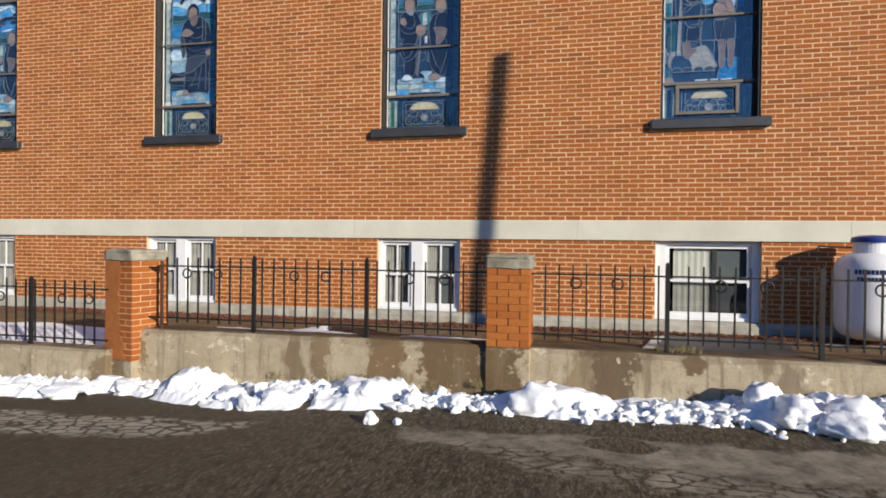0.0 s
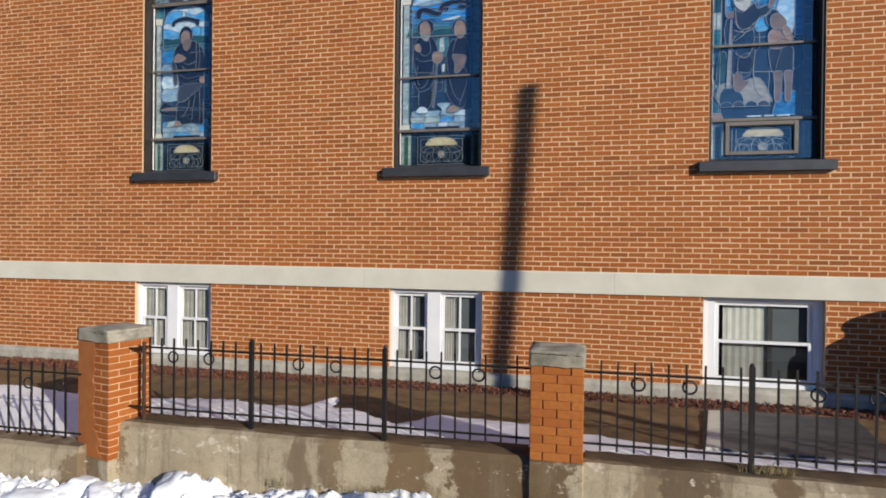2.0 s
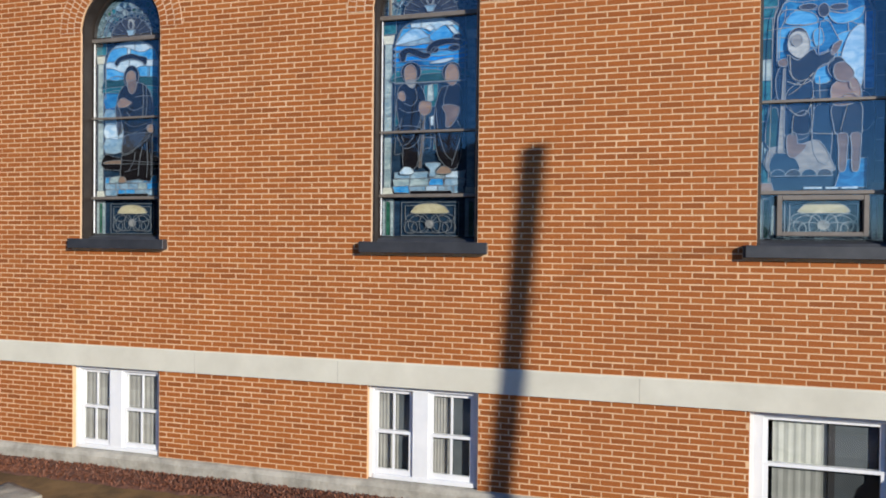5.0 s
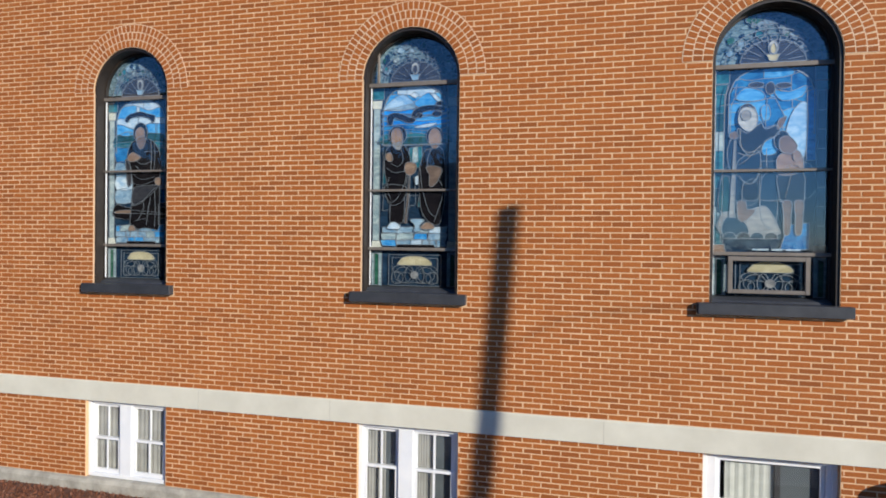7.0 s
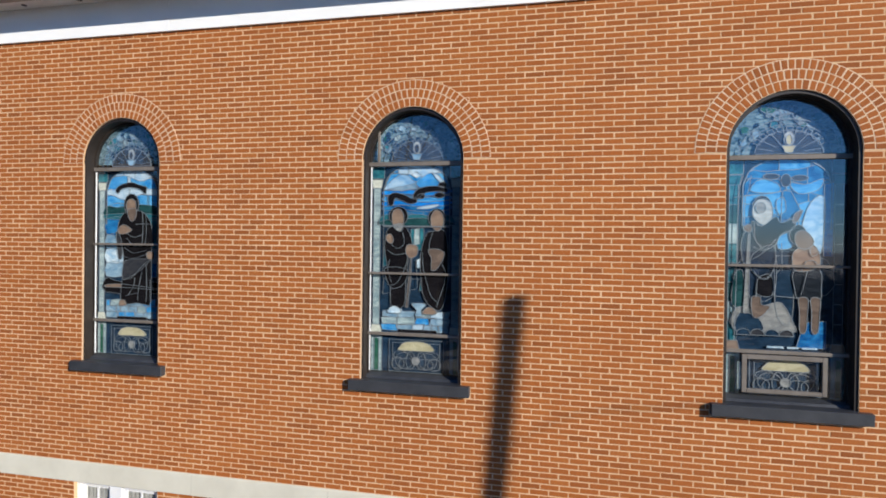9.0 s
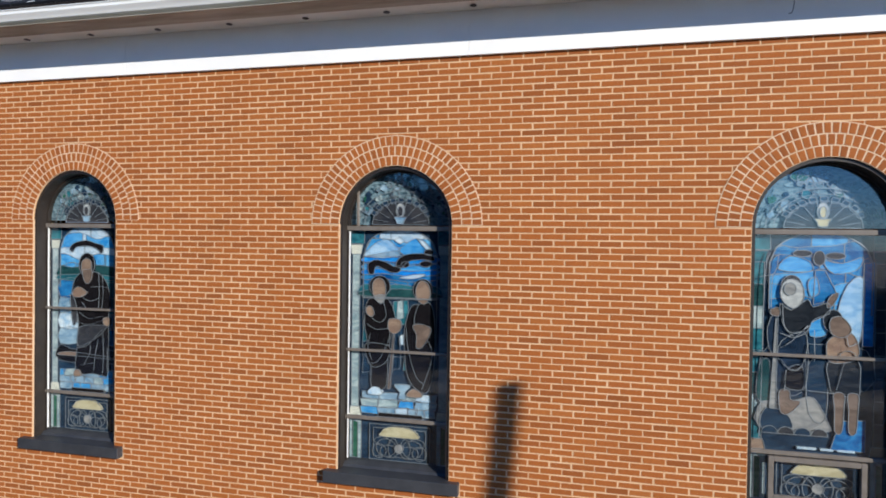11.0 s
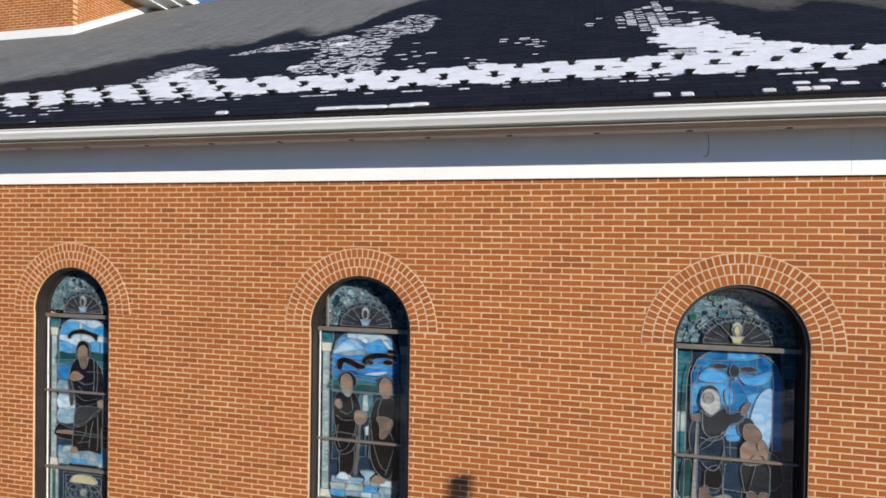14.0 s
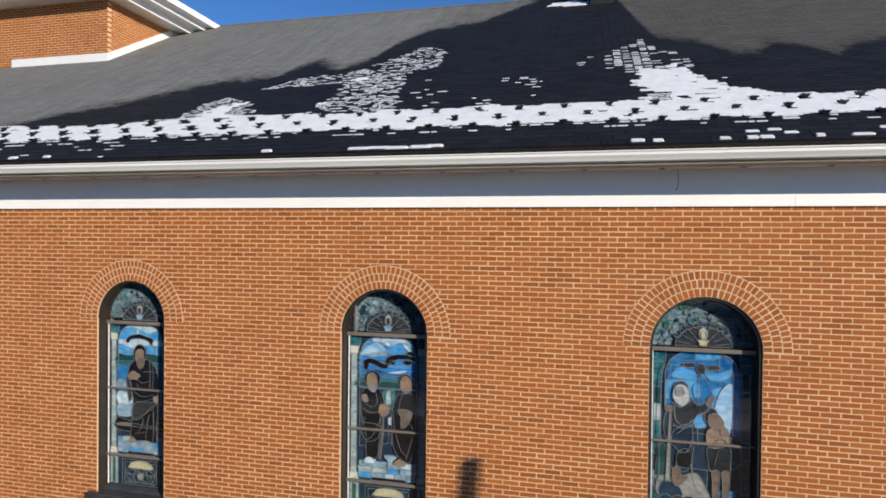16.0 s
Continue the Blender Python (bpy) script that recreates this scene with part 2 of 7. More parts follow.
def road_material():
    """Wet dark asphalt, with drier pale plates between cracks along the verge."""
    m, nt, bsdf = nodes_of("wet_cracked_asphalt")
    where = place_of(nt)
    sep = nt.nodes.new("ShaderNodeSeparateXYZ")
    nt.links.new(where, sep.inputs[0])
    warp = nt.nodes.new("ShaderNodeTexNoise")
    warp.inputs["Scale"].default_value = 5.0
    nt.links.new(where, warp.inputs["Vector"])
    bent = nt.nodes.new("ShaderNodeMix")
    bent.data_type, bent.blend_type = 'RGBA', 'LINEAR_LIGHT'
    bent.inputs[0].default_value = 0.10
    nt.links.new(place_of(nt, (1, 2.1, 1)), bent.inputs[6])
    nt.links.new(warp.outputs["Color"], bent.inputs[7])
    vor = nt.nodes.new("ShaderNodeTexVoronoi")
    vor.feature = 'DISTANCE_TO_EDGE'
    vor.inputs["Scale"].default_value = 5.0
    nt.links.new(bent.outputs[2], vor.inputs["Vector"])
    crack = ramp(nt, calc(nt, 'ADD', vor.outputs["Distance"], calc(nt, 'MULTIPLY', calc(nt, 'SUBTRACT', grain(nt, where, 3.0, 5.0, 0.7), 0.5), 0.30)), ((0.05, 0.0), (0.12, 1.0)))
    # drier verge between two uneven lines; above the third line it is whole, below it cracked
    along = calc(nt, 'DIVIDE', calc(nt, 'ADD', sep.outputs[0], 4.0), 10.0)

    def line(*pts):
        return calc(nt, 'MULTIPLY_ADD', ramp(nt, along, tuple(((x + 4) / 10, (y + 7) / 4) for x, y in pts)), 4.0, -7.0)

    ragged = calc(nt, 'MULTIPLY', calc(nt, 'SUBTRACT', grain(nt, where, 2.2, 6.0, 0.7), 0.5), 0.55)
    y = calc(nt, 'ADD', sep.outputs[1], ragged)
    upper = line((-4, -4.35), (0.5, -4.42), (1.7, -4.42), (3.4, -4.40), (6, -4.55))
    lower = line((-4, -4.85), (-1.2, -5.05), (0.0, -4.95), (0.55, -4.5), (0.7, -4.2), (1.6, -4.05), (1.72, -4.70), (2.1, -4.74), (2.3, -4.9), (3.0, -5.30), (5.0, -5.70))
    sound = line((-4, -4.05), (1.5, -4.05), (1.7, -4.74), (2.2, -4.66), (3.3, -4.96), (4.6, -5.2), (6, -5.3))
    below = ramp(nt, calc(nt, 'MULTIPLY', calc(nt, 'SUBTRACT', upper, y), 10.0), ((0.0, 0.0), (0.8, 1.0)))
    above = ramp(nt, calc(nt, 'MULTIPLY', calc(nt, 'SUBTRACT', y, lower), 7.0), ((0.0, 0.0), (0.9, 1.0)))
    whole = ramp(nt, calc(nt, 'MULTIPLY', calc(nt, 'SUBTRACT', y, sound), 8.0), ((0.0, 0.0), (0.6, 1.0)))
    dry = calc(nt, 'MULTIPLY', calc(nt, 'MULTIPLY', below, above), calc(nt, 'MAXIMUM', crack, whole))
    du = calc(nt, 'DIVIDE', calc(nt, 'SUBTRACT', sep.outputs[0], 3.34), 0.26)
    dv = calc(nt, 'DIVIDE', calc(nt, 'ADD', sep.outputs[1], 4.60), 0.17)
    puddle = calc(nt, 'ADD', calc(nt, 'ADD', calc(nt, 'MULTIPLY', du, du), calc(nt, 'MULTIPLY', dv, dv)), calc(nt, 'MULTIPLY', ragged, 5.0))
    dry = calc(nt, 'MULTIPLY', dry, ramp(nt, puddle, ((0.8, 0.0), (1.0, 1.0))))
    tar = mix(nt, grain(nt, where, 0.9, 4.0), (0.046, 0.036, 0.020), (0.092, 0.070, 0.040))
    tar = mix(nt, ramp(nt, grain(nt, where, 16.0, 5.0, 0.75), ((0.48, 0.0), (0.68, 0.6))), tar, (0.14, 0.11, 0.065))
    rough = ramp(nt, along, ((0.36, 0.25), (0.56, 1.0)))       # worn to the aggregate further along
    tar = mix(nt, calc(nt, 'MULTIPLY', rough, ramp(nt, grain(nt, place_of(nt, (3.4, 1.0, 1)), 15.0, 5.0, 0.75), ((0.50, 0.0), (0.58, 0.75)))), tar, (0.21, 0.175, 0.115))
    tar = mix(nt, calc(nt, 'MULTIPLY', rough, ramp(nt, grain(nt, place_of(nt, (3.0, 0.8, 1)), 9.0, 5.0, 0.7), ((0.50, 0.0), (0.60, 0.8)))), tar, (0.026, 0.021, 0.014))
    tar = mix(nt, ramp(nt, calc(nt, 'MULTIPLY', grain(nt, where, 0.8, 3.0), ramp(nt, along, ((0.30, 0.3), (0.42, 1.0), (0.52, 0.3)))), ((0.48, 0.0), (0.66, 0.5))), tar, (0.105, 0.048, 0.020))
    stone = ramp(nt, grain(nt, where, 110.0, 2.0), ((0.60, 0.0), (0.72, 0.55)))
    pale = mix(nt, grain(nt, where, 6.0), (0.25, 0.22, 0.16), (0.46, 0.41, 0.305))
    dull = mix(nt, ramp(nt, grain(nt, where, 4.0, 7.0, 0.75), ((0.38, 0.0), (0.62, 1.0))), (0.13, 0.11, 0.078), (0.33, 0.285, 0.205))
    c = mix(nt, dry, tar, mix(nt, ramp(nt, along, ((0.45, 0.0), (0.55, 1.0))), pale, dull))
    c = mix(nt, stone, c, (0.11, 0.095, 0.075))
    c = mix(nt, ramp(nt, grain(nt, where, 130.0, 2.0), ((0.68, 0.0), (0.76, 0.8))), c, (0.52, 0.48, 0.40))
    nt.links.new(c, bsdf.inputs["Base Color"])
    nt.links.new(mix(nt, dry, mix(nt, grain(nt, where, 1.3, 4.0), (0.6,) * 3, (0.9,) * 3), (0.9,) * 3), bsdf.inputs["Roughness"])
    bsdf.inputs["Specular IOR Level"].default_value = 0.2
    bumped(nt, bsdf, mix(nt, 0.6, mix(nt, 1.0, crack, grain(nt, where, 30.0), 'MULTIPLY'), grain(nt, where, 120.0)), 0.6, 0.008)
    return m


ROAD = road_material()


def shingle_material():
    """Asphalt shingles: dry and grey above, soaked dark below the melting snow along an uneven line."""
    m, nt, bsdf = nodes_of("asphalt_shingle")
    where = place_of(nt)
    sep = nt.nodes.new("ShaderNodeSeparateXYZ")
    nt.links.new(where, sep.inputs[0])
    along = calc(nt, 'DIVIDE', calc(nt, 'ADD', sep.outputs[0], 10.0), 20.0)
    line = ramp(nt, along, tuple(((x + 10) / 20, y / 10) for x, y in (
        (-9.5, 0.3), (-6.8, 0.67), (-6.1, 1.39), (-5.35, 1.65), (-4.6, 2.25), (-3.7, 2.79), (-2.7, 2.9), (-2.2, 3.83), (-1.4, 3.11), (-0.93, 3.77),
        (-0.78, 4.82), (-0.3, 5.96), (0.85, 6.47), (1.67, 7.8), (2.2, 8.9), (4.0, 8.9), (4.15, 7.77), (4.44, 5.32), (4.65, 4.1), (5.35, 3.52), (5.73, 2.72),
        (6.17, 2.79), (6.47, 3.24), (6.81, 2.97), (7.11, 2.42), (7.62, 2.94), (8.0, 3.03))))
    edge = calc(nt, 'MULTIPLY_ADD', line, 10.0, calc(nt, 'MULTIPLY', calc(nt, 'SUBTRACT', grain(nt, where, 3.4, 8.0, 0.8), 0.5), 1.7))
    wet = ramp(nt, calc(nt, 'MULTIPLY_ADD', calc(nt, 'SUBTRACT', edge, sep.outputs[1]), 2.5, 0.5), ((0.15, 0.0), (0.85, 1.0)))
    fringe = ramp(nt, calc(nt, 'MULTIPLY_ADD', calc(nt, 'SUBTRACT', calc(nt, 'ADD', edge, calc(nt, 'MULTIPLY', grain(nt, where, 5.0, 8.0, 0.85), 1.6)), sep.outputs[1]), 1.0, 0.0), ((0.30, 0.0), (0.95, 0.75)))
    rnd = nt.nodes.new("ShaderNodeNewGeometry").outputs["Random Per Island"]
    # the dry part is darker towards the east
    darkened = ramp(nt, calc(nt, 'ADD', along, calc(nt, 'MULTIPLY', calc(nt, 'SUBTRACT', grain(nt, where, 0.8, 4.0), 0.5), 0.25)), ((0.45, 0.0), (0.72, 1.0)))
    tone = mix(nt, darkened, mix(nt, rnd, (0.175, 0.178, 0.174), (0.205, 0.208, 0.203)), mix(nt, rnd, (0.072, 0.070, 0.066), (0.090, 0.087, 0.082)))
    grit = grain(nt, where, 55.0, 3.0)
    tone = mix(nt, ramp(nt, grain(nt, place_of(nt, (6, 0.5, 1)), 1.0, 6.0, 0.7), ((0.42, 0.0), (0.7, 0.45))), tone, (0.085, 0.086, 0.084))
    tone = mix(nt, fringe, tone, (0.034, 0.036, 0.032))
    soaked = mix(nt, rnd, (0.011, 0.012, 0.016), (0.017, 0.018, 0.022))
    c = mix(nt, wet, tone, soaked)
    c = mix(nt, ramp(nt, grit, ((0.5, 0.0), (0.8, 0.4))), c, mix(nt, 0.5, c, (0.0, 0.0, 0.0)))
    nt.links.new(c, bsdf.inputs["Base Color"])
    nt.links.new(mix(nt, wet, (0.9,) * 3, (0.6,) * 3), bsdf.inputs["Roughness"])
    bsdf.inputs["Specular IOR Level"].default_value = 0.12
    bumped(nt, bsdf, grit, 0.4, 0.006)
    return m


SHINGLE = shingle_material()


def clear_glass(name, rough=0.0, tint=(0.92, 0.95, 0.96), ior=1.5):
    """Thin glazing: clear, with a mirror gloss that grows at a slant."""
    m, nt, bsdf = nodes_of(name)
    nt.nodes.remove(bsdf)
    clear = nt.nodes.new("ShaderNodeBsdfTransparent")
    clear.inputs[0].default_value = (*tint, 1)
    gloss = nt.nodes.new("ShaderNodeBsdfGlossy")
    gloss.inputs["Roughness"].default_value = rough
    fres = node(nt, "ShaderNodeFresnel", IOR=ior)
    both = nt.nodes.new("ShaderNodeMixShader")
    nt.links.new(fres.outputs[0], both.inputs[0])
    nt.links.new(clear.outputs[0], both.inputs[1])
    nt.links.new(gloss.outputs[0], both.inputs[2])
    nt.links.new(both.outputs[0], nt.nodes["Material Output"].inputs[0])
    return m


CLEAR = clear_glass("clear_glazing")
STORM = clear_glass("storm_glazing", 0.02, (0.88, 0.92, 0.94), 2.4)
SCREENED = clear_glass("glazing_with_fine_screen", 0.0, (0.50, 0.52, 0.54))
glass_shades = {}


def stained(name, a, b, rough=0.25, scale=5.0):
    """Opalescent coloured glass, streaked between two colours."""
    if name in glass_shades:
        return glass_shades[name]
    m, nt, bsdf = nodes_of(name)
    where = place_of(nt, (1, 1, 2.2))
    w = node(nt, "ShaderNodeTexNoise", Scale=scale, Detail=5.0, Roughness=0.6, Distortion=1.2)
    nt.links.new(where, w.inputs["Vector"])
    nt.links.new(mix(nt, ramp(nt, w.outputs["Fac"], ((0.35, 0.0), (0.65, 1.0))), a, b), bsdf.inputs["Base Color"])
    bsdf.inputs["Roughness"].default_value = rough
    bsdf.inputs["Specular IOR Level"].default_value = 0.25
    bumped(nt, bsdf, grain(nt, where, 40.0), 0.15, 0.003)
    glass_shades[name] = m
    return m

# ---- mesh tools ----


def box(bm, x0, x1, y0, y1, z0, z1, m=None):
    vs = [bm.verts.new(v) for v in ((x0, y0, z0), (x1, y0, z0), (x1, y1, z0), (x0, y1, z0), (x0, y0, z1), (x1, y0, z1), (x1, y1, z1), (x0, y1, z1))]
    for q in ((0, 3, 2, 1), (4, 5, 6, 7), (0, 1, 5, 4), (1, 2, 6, 5), (2, 3, 7, 6), (3, 0, 4, 7)):
        bm.faces.new([vs[i] for i in q])
    if m is not None:
        bmesh.ops.transform(bm, matrix=m, verts=vs)
    return vs


def bevel_all(bm, width, segments=1):
    bmesh.ops.bevel(bm, geom=bm.edges[:], offset=width, segments=segments, affect='EDGES', profile=0.5)


def slab(bm, outline, y0, y1):
    """A flat panel facing -y: an outline of (x, z), anticlockwise seen from -y, between y0 (front) and y1."""
    front = [bm.verts.new((x, y0, z)) for x, z in outline]
    back = [bm.verts.new((x, y1, z)) for x, z in outline]
    n = len(outline)
    bm.faces.new(front)
    bm.faces.new(back[::-1])
    for i in range(n):
        bm.faces.new((front[(i + 1) % n], front[i], back[i], back[(i + 1) % n]))
    return front + back


def sweep(bm, profile, x0, x1):
    """A profile of (y, z) run along x."""
    a = [bm.verts.new((x0, y, z)) for y, z in profile]
    b = [bm.verts.new((x1, y, z)) for y, z in profile]
    n = len(profile)
    for i in range(n):
        bm.faces.new((a[i], a[(i + 1) % n], b[(i + 1) % n], b[i]))
    bm.faces.new(a[::-1])
    bm.faces.new(b)


def rod(bm, a, b, r, sides=8, r2=None):
    """A round rod from a to b."""
    a, b = Vector(a), Vector(b)
    turn = (b - a).to_track_quat('Z', 'Y').to_matrix()
    ra, rb = r, r if r2 is None else r2
    lo = [bm.verts.new(a + turn @ Vector((ra * math.cos(k), ra * math.sin(k), 0))) for k in (2 * math.pi * i / sides for i in range(sides))]
    hi = [bm.verts.new(b + turn @ Vector((rb * math.cos(k), rb * math.sin(k), 0))) for k in (2 * math.pi * i / sides for i in range(sides))]
    for i in range(sides):
        bm.faces.new((lo[i], lo[(i + 1) % sides], hi[(i + 1) % sides], hi[i]))
    bm.faces.new(lo[::-1])
    bm.faces.new(hi)


def lathe(bm, profile, cx, cy, sides=32):
    """A turned shape: a profile of (radius, z), upwards, about the upright through (cx, cy)."""
    rings = []
    for r, z in profile:
        rings.append([bm.verts.new((cx + r * math.cos(2 * math.pi * i / sides), cy + r * math.sin(2 * math.pi * i / sides), z)) for i in range(sides)])
    for lo, hi in zip(rings, rings[1:]):
        for i in range(sides):
            bm.faces.new((lo[i], lo[(i + 1) % sides], hi[(i + 1) % sides], hi[i]))
    bm.faces.new(rings[0][::-1])
    bm.faces.new(rings[-1])


def ring_of(bm, centre, axis, r, thick, n=16, m=6):
    """A torus."""
    turn = Vector(axis).to_track_quat('Z', 'Y').to_matrix()
    loops = []
    for i in range(n):
        a = 2 * math.pi * i / n
        loops.append([bm.verts.new(Vector(centre) + turn @ Vector(((r + thick * math.cos(b)) * math.cos(a), (r + thick * math.cos(b)) * math.sin(a), thick * math.sin(b))))
                      for b in (2 * math.pi * j / m for j in range(m))])
    for i in range(n):
        for j in range(m):
            bm.faces.new((loops[i][j], loops[(i + 1) % n][j], loops[(i + 1) % n][(j + 1) % m], loops[i][(j + 1) % m]))


def mesh_of(name, bm, material, smooth=False, front=False):
    if not front:
        bmesh.ops.recalc_face_normals(bm, faces=bm.faces[:])
    me = bpy.data.meshes.new(name)
    bm.to_mesh(me)
    bm.free()
    me.materials.append(material)
    if smooth:
        for p in me.polygons:
            p.use_smooth = True
    return me


def thing(name, label, category, group="", kind="", bm=None, material=None, at=None, smooth=False):
    """A top-level thing: a mesh if bm is given, else an empty at its base."""
    ob = new(name, mesh_of(name, bm, material, smooth) if bm is not None else None)
    if at is not None:
        ob.location = at
    return tagged(ob, label, category, group, kind)


def part(name, bm, material, parent, label="", smooth=False, front=False):
    """One mesh under a thing or a part; coordinates are the world's."""
    ob = new(name, mesh_of(name, bm, material, smooth, front))
    ob.parent = parent
    up, inv = parent, Matrix()
    chain = []
    while up is not None:
        chain.append(up)
        up = up.parent
    for p in reversed(chain):
        inv = inv @ p.matrix_parent_inverse @ p.matrix_basis
    ob.matrix_parent_inverse = inv.inverted()
    if label:
        ob["label"] = label
    return ob


def bm_box(*b):
    bm = bmesh.new()
    box(bm, *b)
    return bm


def eased(*b, w=0.004):
    bm = bm_box(*b)
    bevel_all(bm, w)
    return bm


def arc(cx, cz, r, a0, a1, n):
    return [(cx + r * math.cos(radians(a0 + (a1 - a0) * i / n)), cz + r * math.sin(radians(a0 + (a1 - a0) * i / n))) for i in range(n + 1)]


def sheet_of(outline, y):
    """One pane of glass facing -y: an outline of (x, z), anticlockwise seen from -y."""
    bm = bmesh.new()
    bm.faces.new([bm.verts.new((x, y, z)) for x, z in outline])
    return bm


def piece(name, me, parent, m):
    """An object on shared mesh data under a thing that stands at the origin."""
    ob = new(name, me)
    ob.parent = parent
    ob.matrix_parent_inverse = parent.matrix_basis.inverted()
    ob.matrix_basis = m
    return ob


# ---- the plan ----
SPRING, OPEN_LOW = 5.885, 3.165                    # arch springing and the foot of the tall openings
TALL = [(-7.63, 0.61), (-3.512, 0.613), (0.637, 0.637), (4.832, 0.655)]
LOW = [(-8.38, -7.05), (-4.237, -2.892), (-0.026, 1.304), (4.139, 5.525)]
LOW_Z0, BAND_Z0, BAND_Z1, BRICK_TOP = 0.34, 1.466, 1.75, 7.668
WEST, EAST = -16.0, 12.0
COURSE, LENGTH, JOINT = 0.0665, 0.222, 0.0135
RING = 0.325                                       # depth of the three rings of the arches
ROOF_Y0, ROOF_Z0, PITCH = -0.605, 8.355, 0.594
RIDGE_Y = 8.85


def spring_of(cx):
    """The arches spring a little higher towards the west."""
    return SPRING + (0.032 if cx < -2 else 0.0)


def roof_z(y):
    return ROOF_Z0 + PITCH * (y - ROOF_Y0)


def road_z(x):
    return -0.03 + 0.035 * (max(-12.0, min(10.0, x)) - 3.0)


def wavy(x, y, s, seed=0.0):
    return noise.noise((x * s + seed, y * s - seed, seed * 1.7))


def sheet(name, xs, ys, height, material, label, kind="structure", category="", smooth=True):
    bm = bmesh.new()
    grid = [[bm.verts.new((x, y, height(x, y))) for y in ys] for x in xs]
    for i in range(len(xs) - 1):
        for j in range(len(ys) - 1):
            bm.faces.new((grid[i][j], grid[i + 1][j], grid[i + 1][j + 1], grid[i][j + 1]))
    return thing(name, label, category or name, kind=kind, bm=bm, material=material, smooth=smooth)


def steps(a, b, d):
    n = max(1, round((b - a) / d))
    return [a + (b - a) * i / n for i in range(n + 1)]


# ---- ground, road and yard ----
far = [-900, -300, -120, -60, -30] + steps(-20, 20, 2.0) + [30, 60, 120, 300, 900]
# out of view; its pale colour is chosen to throw light up to the soffit
sheet("ground", far, far, lambda x, y: road_z(x) - 0.12 + (0 if abs(y) < 60 else 0.0), surface("bounce_ground", (0.15, 0.13, 0.095), (0.36, 0.335, 0.29), 0.95, 0.5, 12.0, 0.5, 0.03), "unseen straw-pale ground reaching to the horizon, coloured to bounce light under the eaves", "structure", "ground")
sheet("road", [-90, -50, -25] + steps(-15, 15, 0.3) + [25, 50, 90], [-16.0, -13.0, -10.0] + steps(-8.0, -3.05, 0.25),
      lambda x, y: road_z(x) + 0.012 * wavy(x, y, 0.8) + (0.03 if y > -3.3 else 0.0), ROAD, "wet dark asphalt road with a cracked pale verge")


def yard_z(x, y):
    w = max(0.0, min(1.0, (x + 2.2) / 0.9))
    return 0.14 + (-y / 3.1) * (0.17 * w - 0.04 * (1 - w)) + 0.012 * wavy(x, y, 2.2, 3.0) + 0.006 * wavy(x, y, 9.0, 1.0)


sheet("lower_yard", [-30, -20, -14] + steps(-10, -1.75, 0.12), steps(-3.30, 0.0, 0.12), yard_z, YARD, "lower yard of brown dead grass and bare soil", "structure", "yard")
sheet("yard", steps(-1.75, 10, 0.12) + [14, 20, 30], steps(-3.14, 0.0, 0.12), yard_z, YARD, "narrow yard of brown dead grass and bare soil", "structure", "yard")

# ---- the church wall ----
wall_street = thing("wall_street", "orange-red brick church wall with pale tooled joints", "wall", kind="structure")
bm = bmesh.new()
MF, MB = 0.0022, 0.36                               # front and back of the mortar body
edges = [WEST]
for (cx, r), (a, b) in zip(TALL, LOW):
    edges += [min(cx - r, a), max(cx + r, b)]
edges.append(EAST)
for i in range(0, len(edges), 2):                  # full-height piers between the openings
    box(bm, edges[i], edges[i + 1], MF, MB, LOW_Z0, 8.25)
for (cx, r), (a, b) in zip(TALL, LOW):
    x0, x1 = min(cx - r, a), max(cx + r, b)
    if a > x0:
        box(bm, x0, a, MF, MB, LOW_Z0, BAND_Z0)
    if b < x1:
        box(bm, b, x1, MF, MB, LOW_Z0, BAND_Z0)
    box(bm, x0, x1, MF, MB, BAND_Z0, OPEN_LOW)
    if cx - r > x0:
        box(bm, x0, cx - r, MF, MB, OPEN_LOW, 8.25)
    if cx + r < x1:
        box(bm, cx + r, x1, MF, MB, OPEN_LOW, 8.25)
    pts = arc(cx, spring_of(cx), r, 180, 0, 32)
    for (xa, za), (xb, zb) in zip(pts, pts[1:]):
        slab(bm, [(xa, za), (xb, zb), (xb, 8.25), (xa, 8.25)], MF, MB)
part("mortar_body", bm, MORTAR, wall_street, "pale tan mortar")

bm = bmesh.new()
sweep(bm, [(-0.025, BAND_Z0), (0.05, BAND_Z0), (0.05, BAND_Z1), (-0.012, BAND_Z1), (-0.025, BAND_Z1 - 0.015)], WEST, EAST)
part("stone_band", bm, STONE_BAND, wall_street, "smooth pale stone band course")
for x in (-9.6, -6.1, -2.35, -0.4, 3.05, 6.6, 9.8):   # its butt joints
    part("band_joint", bm_box(x - 0.0022, x + 0.0022, -0.0262, -0.02, BAND_Z0 + 0.002, BAND_Z1 - 0.02), FOUNDATION, wall_street)

bm = bmesh.new()
xs = steps(WEST, EAST, 0.1)
prof = [(-0.06, -0.6), (-0.06, LOW_Z0 - 0.06), (-0.035, LOW_Z0 - 0.012), (0.0, LOW_Z0), (0.2, LOW_Z0)]
rows_f = [[bm.verts.new((x, y + 0.012 * wavy(x, z, 4.0, 5.0) * (y < 0), z + 0.01 * wavy(x, y, 5.0, 2.0) * (0.2 < z < 0.335))) for y, z in prof] for x in xs]
for a, b in zip(rows_f, rows_f[1:]):
    for j in range(len(prof) - 1):
        bm.faces.new((a[j], b[j], b[j + 1], a[j + 1]))
part("foundation", bm, FOUNDATION, wall_street, "rough grey concrete foundation course")

